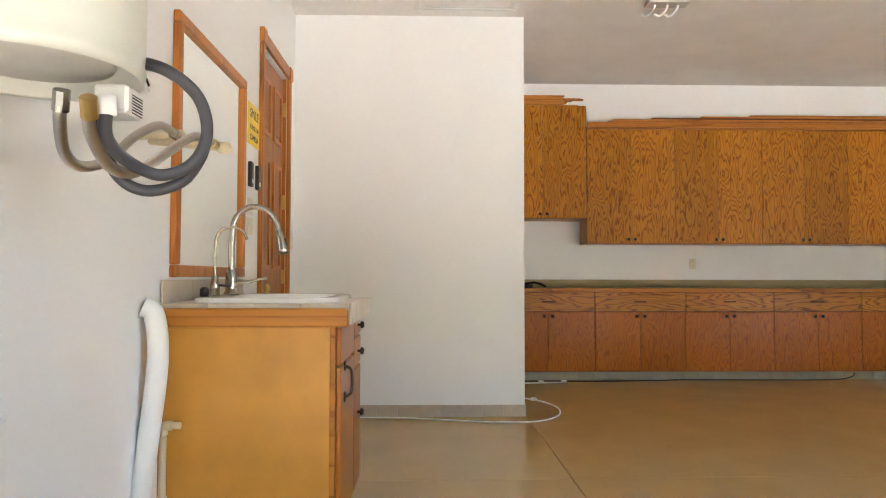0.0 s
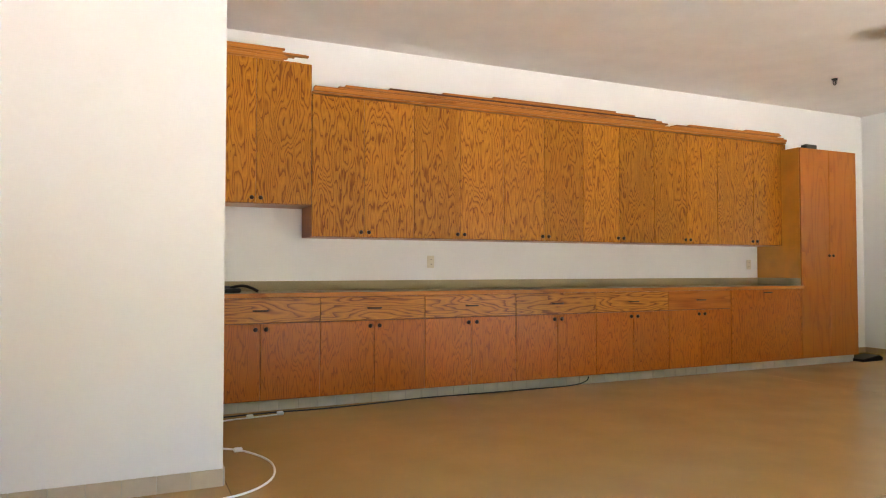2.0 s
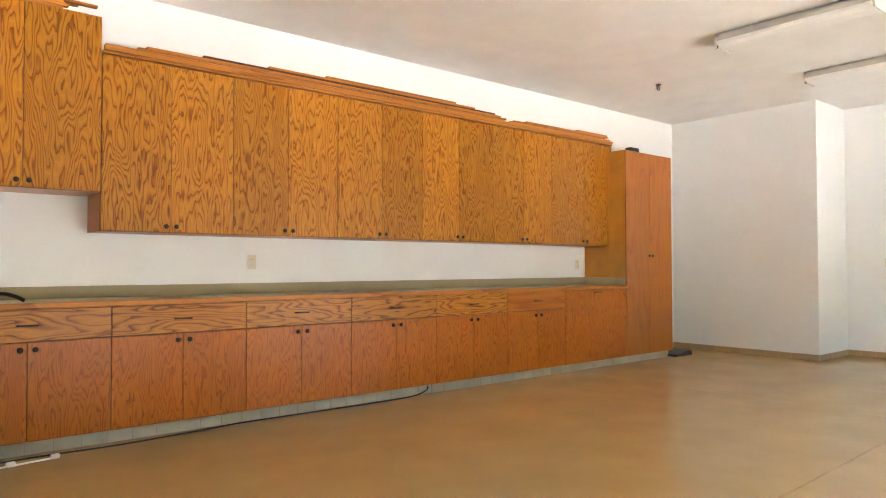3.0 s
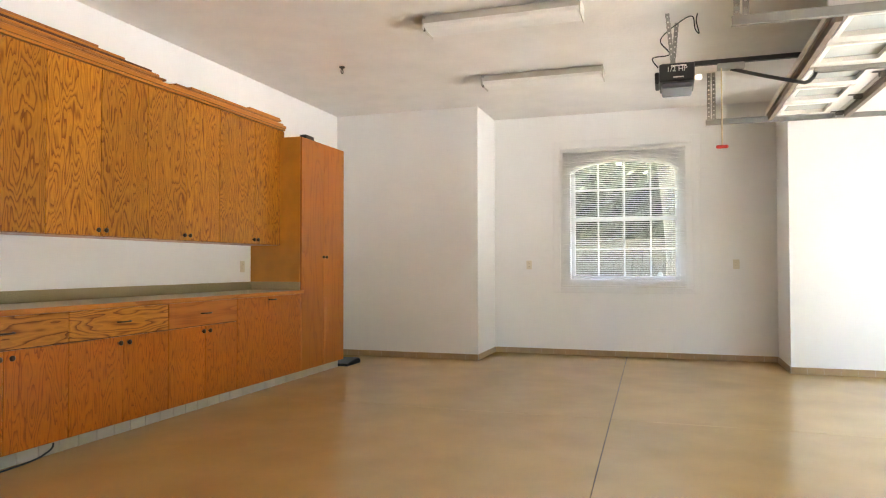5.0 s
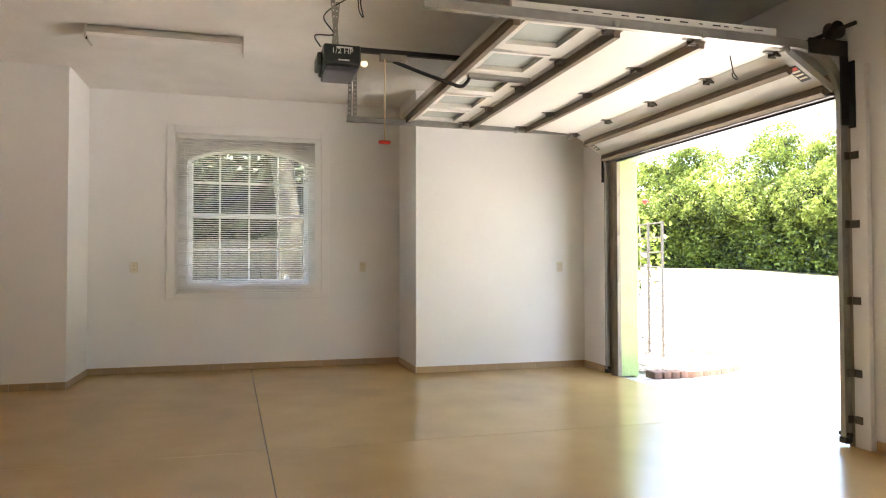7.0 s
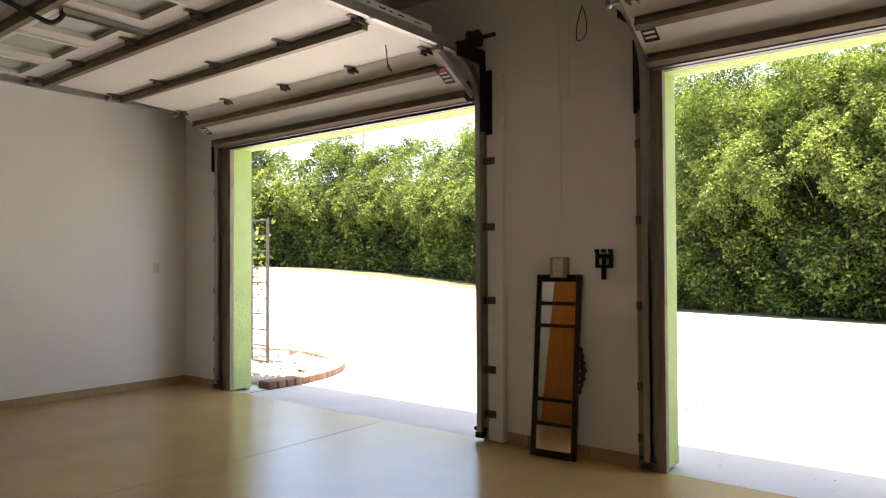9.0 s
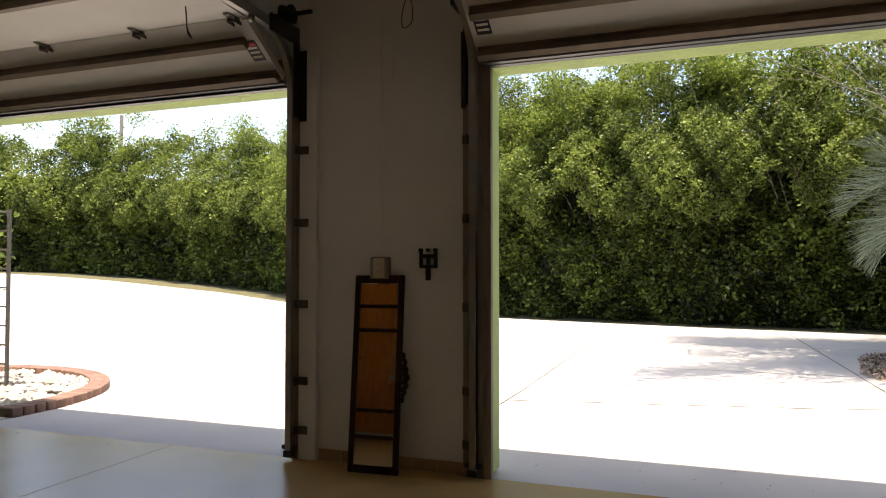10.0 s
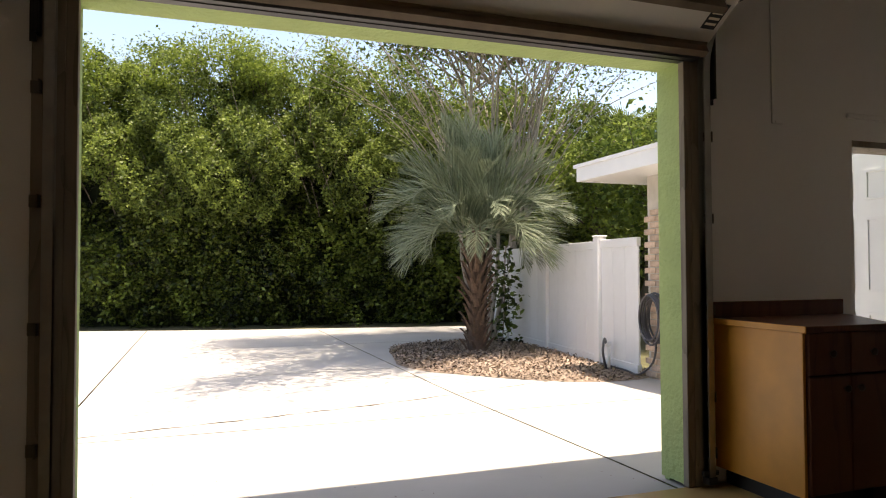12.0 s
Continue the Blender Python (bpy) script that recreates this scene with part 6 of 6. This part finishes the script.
# ---- the pier between the doors ----
lm = thing("leaning_mirror", (2.075, YS + 0.155, 0), "tall dark-framed mirror with five panes leaning on the wall", "mirror")
lm.rotation_euler = (radians(-6.6), radians(-0.5), radians(182))
hw = 0.155
H = 1.135
part("stile", box(-hw, -hw + 0.034, -0.012, 0.012, 0, H, 0.004), M["dark_wood"], lm)
part("stile", box(hw - 0.034, hw, -0.012, 0.012, 0, H, 0.004), M["dark_wood"], lm)
zr = [0.0, 0.19, 0.34, 0.80, 0.94, H - 0.045]
for i, z in enumerate(zr):
    part("rail", box(-hw + 0.035, hw - 0.035, -0.011, 0.011, z, z + (0.045 if i in (0, 5) else 0.022), 0.003), M["dark_wood"], lm)
for i, (a, b) in enumerate(zip(zr, zr[1:])):
    part("pane", box(-hw + 0.035, hw - 0.035, -0.003, 0.001, a + (0.046 if i == 0 else 0.023), b - 0.001), M["mirror"], lm, "mirror pane")
part("backing", box(-hw + 0.034, hw - 0.034, 0.002, 0.009, 0.03, H - 0.02), M["cork"], lm)
bm = bmesh.new()
for k, (z, r) in enumerate(((0.42, 0.014), (0.46, 0.02), (0.50, 0.026), (0.545, 0.03), (0.59, 0.024), (0.63, 0.02), (0.67, 0.014))):
    tube([(hw + r * 0.6, -0.008, z - r), (hw + r * 1.3, -0.008, z), (hw + r * 0.6, -0.008, z + r)], r * 0.7, 6, bm)
part("carved_crest", bm, M["dark_wood"], lm, "carved dark wood ornament", smooth=True)
bk = thing("wall_bracket", (1.79, YS, 1.10), "black metal equipment bracket screwed to the wall", "bracket")
part("plate", boxes([(-0.055, -0.035, 0.001, 0.02, 0.07, 0.165), (0.035, 0.055, 0.001, 0.02, 0.07, 0.165), (-0.0349, 0.0349, 0.001, 0.018, 0.13, 0.152), (-0.0349, 0.0349, 0.001, 0.018, 0.07, 0.09), (-0.012, 0.012, 0.0011, 0.03, 0.0, 0.0699), (-0.011, 0.011, 0.0012, 0.02, 0.0901, 0.1299)], 0.003), M["iron"], bk)
for x in (-0.045, 0.0, 0.045):
    part("tab", box(x - 0.01, x + 0.01, 0.001, 0.03, 0.1651, 0.185, 0.002), M["iron"], bk)
cl = thing("conduit_patch", (2.09, YS, 1.24), "painted-over conduit strip running up the wall", "conduit")
part("strip", boxes([(-0.01, 0.01, 0.001, 0.006, 0.0, 1.05), (-0.07, -0.055, 0.001, 0.006, 1.0, 1.65), (0.0, 0.012, 0.001, 0.006, 1.051, 1.65)], 0.002), M["wall"], cl)
wl2 = thing("wire_loop", (1.92, YS + 0.02, 2.62), "thin wire loop hanging on the wall", "wire")
part("wire", tube(smooth_path([(0, 0, 0.2), (-0.03, 0, 0.1), (-0.03, 0.01, 0), (0.02, 0.02, -0.03), (0.03, 0.01, 0.06), (0.0, 0, 0.18)], 6), 0.003, 5), M["iron"], wl2)

# ---- cabinet by the entrance, nook door ----
sc = thing("worn_base_cabinet", (-1.75, YS, 0), "dark-fronted cabinet with a bare plywood side", "cabinet")
part("side_panel", box(-0.018, 0.0, 0.006, 0.60, 0.09, 0.872, 0.002), M["birch"], sc, "bare yellow plywood side")
part("body", boxes([(-0.54, -0.019, 0.006, 0.58, 0.1, 0.12), (-0.55, -0.541, 0.006, 0.60, 0.0, 0.872), (-0.54, -0.019, 0.006, 0.02, 0.12, 0.872)]), M["cab_dark"], sc)
# coloured black to stand for the shadow under the side panel
part("toe_kick", box(-0.54, -0.05, 0.03, 0.515, 0, 0.099), M["black"], sc)
for a, b in ((-0.28, -0.02), (-0.548, -0.285)):
    d = part("door", box(a, b, 0.601, 0.62, 0.105, 0.66, 0.004), M["cab_dark"], sc)
    part("handle", KNOB, M["bronze"], d, loc=((a + b) / 2 + (0.09 if a < -0.5 else -0.09), 0.62, 0.6))
    d = part("drawer", box(a, b, 0.601, 0.62, 0.668, 0.868, 0.004), M["cab_dark"], sc)
    part("handle", KNOB, M["bronze"], d, loc=((a + b) / 2, 0.62, 0.77))
bm = prism([(0.012, 0.004), (0.012, 0.635), (-0.56, 0.635), (-0.93, 0.10), (-0.93, 0.004)], -0.903, -0.873, 0.003)
for v in bm.verts:
    v.co = (v.co.x, v.co.z, -v.co.y)
bmesh.ops.recalc_face_normals(bm, faces=bm.faces[:])
part("top", bm, M["cab_dark"], sc, "dark laminate top with a clipped corner")
part("edge", box(0.0121, 0.02, 0.004, 0.635, 0.871, 0.904, 0.002), M["birch"], sc)
part("backsplash", box(-0.95, 0.012, 0.0015, 0.02, 0.9035, 0.992, 0.003), M["cab_dark"], sc)
wd = thing("door_2", (XJ - 0.045, YO - 0.47, 0), "white six-panel door standing open to the yard", "door")
tagged(wd, kind="structure")
lf = part("leaf", box(0.002, 0.04, -0.42, 0.42, 0.005, 2.03, 0.003), M["vinyl"], wd)
for y0, y1 in ((-0.33, -0.05), (0.05, 0.33)):
    for z0, z1 in ((0.2, 0.85), (1.0, 1.55), (1.68, 1.9)):
        fr = bmesh.new()
        for q in ((y0, y1, z0, z0 + 0.02), (y0, y1, z1 - 0.02, z1), (y0, y0 + 0.02, z0 + 0.02, z1 - 0.02), (y1 - 0.02, y1, z0 + 0.02, z1 - 0.02)):
            add_box(fr, 0.0401, 0.05, *q)
        part("panel_moulding", fr, M["vinyl"], lf)
part("knob", lathe([(0.026, 0), (0.01, 0.01), (0.01, 0.03), (0.026, 0.045), (0.015, 0.06)], 14, "X"), M["nickel"], lf, loc=(0.04, 0.35, 0.96), smooth=True)

dk = thing("door_frame", (0, 0, 0), "white painted frame of the side doorway", "door frame")
tagged(dk, kind="structure")
part("jamb", box(XK - 0.03, XK - 0.001, YO + 0.021, YS - 0.001, 0, ZK - 0.001, 0.002), M["wall"], dk)
part("jamb", box(XJ + 0.001, XJ + 0.03, YO + 0.021, YS - 0.001, 0, ZK - 0.001, 0.002), M["wall"], dk)
part("head", box(XJ + 0.031, XK - 0.031, YO + 0.021, YS - 0.001, ZK - 0.04, ZK - 0.001, 0.002), M["jamb_wood"], dk)
part("ledge", box(XJ - 0.05, XK + 0.02, YS + 0.001, YS + 0.02, ZK + 0.13, ZK + 0.16, 0.004), M["wall"], dk)
c2 = thing("conduit_patch", (-2.2, YS, 2.02), "painted-over conduit strip beside the garage doorway", "conduit")
part("strip", boxes([(-0.012, 0.012, 0.001, 0.008, 0.0, 0.95), (-0.07, -0.0125, 0.001, 0.008, 0.0, 0.02)], 0.002), M["wall"], c2)

# ---- small things on floor and counter ----
wc = thing("extension_cord", (0, 0, 0), "thin white cord trailing over the floor", "cord")
part("cord", tube(smooth_path([(-3.4, 1.19, 0.006), (-2.9, 1.16, 0.006), (-2.4, 1.03, 0.006), (-2.02, 1.02, 0.006), (-1.80, 1.22, 0.006), (-1.74, 1.55, 0.006), (-1.84, 1.85, 0.006), (-1.99, 2.0, 0.006)], 6), 0.006, 6), M["white_plastic"], wc, smooth=True)
part("plug", box(-1.90, -1.85, 1.86, 1.89, 0.001, 0.026, 0.005), M["white_plastic"], wc)
w2 = thing("extension_cord", (0, 0, 0), "short white cord with plug on the floor", "cord")
part("cord", tube(smooth_path([(-2.0, 2.72, 0.006), (-1.8, 2.78, 0.006), (-1.65, 2.80, 0.006), (-1.45, 2.83, 0.006)], 5), 0.006, 6), M["white_plastic"], w2, smooth=True)
for x, y in ((-1.66, 2.80), (-1.43, 2.83)):
    part("plug", box(x - 0.025, x + 0.025, y - 0.015, y + 0.015, 0.001, 0.028, 0.006), M["white_plastic"], w2)
kc = thing("power_cable", (0, 0, 0), "dark cable lying along the toe kick", "cable")
part("cable", tube(smooth_path([(-2.0, 2.88, 0.006), (-1.5, 2.92, 0.006), (-1.07, 2.90, 0.006), (-0.5, 2.95, 0.006), (-0.14, 2.99, 0.006), (0.6, 2.97, 0.006), (1.3, 2.98, 0.006), (1.52, 3.01, 0.03), (1.56, 3.018, 0.07)], 6), 0.006, 6), M["black"], kc, smooth=True)
tl = thing("hand_tool", (-1.78, 3.22, 0.919), "black and green hand tool lying on the worktop", "tool")
part("body", box(-0.16, 0.10, -0.07, 0.05, 0.0, 0.035, 0.008), M["black"], tl)
part("grip", tube(smooth_path([(-0.02, 0.0, 0.03), (0.10, -0.06, 0.055), (0.17, -0.10, 0.04), (0.22, -0.13, 0.012)], 4), 0.012, 8), M["iron"], tl, smooth=True)
part("case", box(-0.14, 0.02, -0.05, 0.03, 0.0351, 0.055, 0.006), M["grey_hose"], tl)
bw = thing("metal_ramp", (5.47, 3.02, 0.0), "black metal wedge leaning by the tall cabinet", "ramp")
part("plate", prism([(0.0, 0.0), (0.36, 0.0), (0.36, 0.045), (0.3, 0.07), (0.0, 0.03)], -0.10, 0.10, 0.006), M["iron"], bw)
part("strut", tube([(0.03, 0.05, 0.03), (0.02, 0.12, 0.42)], 0.012, 8), M["white_plastic"], bw, "thin pale rod")

# ---- stone bed with trellis ----
BC, BR = Vector((7.55, -4.35, 0)), 1.98
sb = tagged(new("stone_bed"), "white river stone bed edged with bricks", "flower bed", kind="stuff")
EB = mesh_of("edging_brick", box(-0.048, 0.048, -0.095, 0.095, -0.05, 0.075, 0.008), M["paver"])
for k in range(42):
    a = math.radians(175 + k * 3.1)
    p = BC + Vector((math.cos(a), math.sin(a), 0)) * BR
    if p.y > YO - 0.06:
        continue
    part("edging_brick", EB, M["paver"], sb, loc=(p.x, p.y, ground_z(p.x, p.y)), rot=(0, 0, math.degrees(a) + 90))
rng = np.random.default_rng(31)
rv, rf = [], []
cnt = 0
while cnt < 900:
    a, r = rng.uniform(0, 2 * math.pi), BR * math.sqrt(rng.uniform(0, 1)) - 0.12
    x, y = BC.x + math.cos(a) * r, BC.y + math.sin(a) * r
    if y > YO - 0.08 or x > 8.6:
        continue
    s = rng.uniform(0.03, 0.07)
    z = ground_z(x, y) + 0.035
    o = len(rv)
    j = rng.uniform(0.7, 1.2, 6)
    rv += [(x + s * j[0], y, z), (x, y + s * j[1], z), (x - s * j[2], y, z), (x, y - s * j[3], z), (x, y, z + s * 0.55 * j[4]), (x, y, z - s * 0.5)]
    rf += [(o, o + 1, o + 4), (o + 1, o + 2, o + 4), (o + 2, o + 3, o + 4), (o + 3, o, o + 4), (o + 1, o, o + 5), (o + 2, o + 1, o + 5), (o + 3, o + 2, o + 5), (o, o + 3, o + 5)]
    cnt += 1
part("stones", arrays("stones", rv, rf, M["stone"]), M["stone"], sb)
tr = thing("trellis", (7.1, -5.2, -0.03), "tall grey metal trellis in the stone bed", "trellis")
for x in (-0.32, 0.0, 0.33):
    part("upright", boxes([(x - 0.015, x + 0.015, -0.015, 0.015, -0.1, 1.79)], 0.002), M["trellis"], tr)
for k in range(10):
    z = 0.06 + k * 0.19
    part("rung", boxes([(-0.319, 0.329, -0.010, 0.010, z - 0.009, z + 0.009)], 0.002), M["trellis"], tr)
rose = thing("climbing_rose", (7.45, -5.35, -0.03), "sparse climbing rose with pale and red blooms", "shrub")
part("stems", tube(smooth_path([(0, 0, 0), (0.05, 0.05, 0.6), (-0.05, 0.08, 1.2), (0.12, 0.0, 1.9), (0.1, 0.1, 2.3)], 4), 0.012, 6, None, 0.4), M["grey_bark"], rose)
rng = np.random.default_rng(5)
v, f = leaf_arrays(np.array((0.0, 0.0, 1.5)) + rng.normal(size=(420, 3)) * np.array((0.17, 0.12, 0.42)), 0.07, rng)
part("leaves", quads("leaves", v, f, M["tree"]), M["tree"], rose)
for x, y, z, m in ((-0.25, 0.1, 1.2, "ivory"), (-0.1, 0.05, 1.35, "ivory"), (-0.42, 0.12, 1.12, "ivory"), (0.05, 0.0, 1.5, "ivory"), (-0.2, 0.1, 2.08, "red")):
    part("bloom", lathe([(0.01, -0.03), (0.045, 0.0), (0.05, 0.02), (0.02, 0.035)], 9), M[m], rose, loc=(x, y, z))

# ---- hose, tap and vine by the fence; far things ----
hr = thing("garden_hose", (-3.985, -7.35, 0.62), "dark garden hose coiled on the brick corner", "hose")
for k in range(7):
    ra = 0.22 + 0.012 * (k % 3)
    part("coil", tube([(0.02 + 0.022 * k, ra * 0.8 * math.cos(a), ra * 1.15 * math.sin(a) - 0.02 * (k % 2)) for a in (2 * math.pi * q / 24 for q in range(25))], 0.013, 6), M["grey_hose"], hr, smooth=True)
part("tail", tube(smooth_path([(0.05, 0.0, -0.26), (0.1, 0.0, -0.5), (0.15, -0.2, -0.66), (0.05, -0.6, -0.67), (-0.05, -1.3, -0.68)], 5), 0.013, 6), M["grey_hose"], hr, smooth=True)
tp = thing("yard_tap", (-3.96, -8.35, ground_z(-3.96, -8.35)), "white yard tap with a short looped hose", "tap")
part("standpipe", tube([(0, 0, 0), (0, 0, 0.32)], 0.022, 10), M["white_plastic"], tp, smooth=True)
part("valve", box(-0.03, 0.05, -0.025, 0.025, 0.30, 0.36, 0.008), M["white_plastic"], tp)
part("hose", tube(smooth_path([(0.04, 0.0, 0.34), (0.10, 0.06, 0.40), (0.15, 0.10, 0.25), (0.10, 0.08, 0.06), (0.04, 0.04, 0.02)], 5), 0.016, 8), M["grey_hose"], tp, smooth=True)
rng = np.random.default_rng(6)
vn = thing("fence_vine", (-4.1, -11.9, ground_z(-4.1, -11.9)), "leafy green vine climbing the end of the fence", "vine")
part("stems", tube(smooth_path([(0, 0, 0), (0.05, 0.2, 0.6), (0.0, 0.1, 1.2), (0.1, 0.4, 1.7)], 5), 0.012, 5), M["grey_bark"], vn)
v, f = leaf_arrays(np.array((0.05, 0.15, 0.85)) + rng.normal(size=(420, 3)) * np.array((0.13, 0.26, 0.48)), 0.11, rng)
part("leaves", quads("leaves", v, f, M["hedge"]), M["hedge"], vn)
cpz = ground_z(-10.5, -17.6)
cpm = thing("cabbage_palm", (-10.5, -17.6, cpz), "cabbage palm with a round fan crown behind the trees", "palm tree")
part("trunk", tube([(0, 0, -0.2), (0.05, 0, 2.5), (0.0, 0.05, 5.1)], 0.17, 10), M["grey_bark"], cpm, smooth=True)
fan = bmesh.new()
for k in range(26):
    an = radians(-110 + 220 * k / 25)
    d1 = Vector((0.45 + 0.4 * math.cos(an), 0.42 * math.sin(an), 0.05))
    tip = Vector((0.5 + 0.85 * math.cos(an), 0.62 * math.sin(an), -0.18))
    w = Vector((-math.sin(an), math.cos(an), 0)) * 0.028
    v = [fan.verts.new(q) for q in (Vector((0.42, 0, 0.03)), d1 + w, tip, d1 - w)]
    fan.faces.new(v)
tube([(0, 0, 0), (0.22, 0, 0.04), (0.43, 0, 0.03)], 0.014, 5, fan)
FAN = mesh_of("frond", fan, M["thicket"])
rr = random.Random(8)
for k in range(30):
    ob = part("frond", FAN, M["thicket"], cpm, loc=(0, 0, 5.1), rot=(rr.uniform(-20, 20), 30 - 95 * (k / 30), k * 137.5))
    ob.scale = (0.8, 0.8, 0.8)
solid("utility_pole", lathe([(0.14, -0.5), (0.11, 9.6)], 10), M["grey_bark"], "thin dark utility pole far off", "pole", (33, -33, 1.0))

# dry leaf bits and grit blown in over the threshold
rng = np.random.default_rng(14)
gp = np.column_stack((rng.uniform(-1.5, 5.5, 150), YS + 0.1 + rng.exponential(0.9, 150), np.full(150, 0.003)))
ap = np.column_stack((rng.uniform(-1.5, 5.5, 110), rng.uniform(-5.2, YS - 0.05, 110), np.zeros(110)))
ap = ap[(ap[:, 0] < B1 - 0.1) | (ap[:, 0] > A0 + 0.1)]
ap[:, 2] = [ground_z(x, y) + 0.004 for x, y in ap[:, :2]]
v, f = leaf_arrays(np.concatenate((gp, ap)), 0.016, rng, 3.0, 0.35)
v[:, 2] = np.repeat(np.concatenate((gp, ap))[:, 2], 4) + np.abs(v[:, 2] - np.repeat(np.concatenate((gp, ap))[:, 2], 4)) * 0.25
tagged(new("leaf_litter", quads("leaf_litter", v, f, M["paver"])), "dry brown leaf bits scattered on the floor", "litter", kind="stuff")
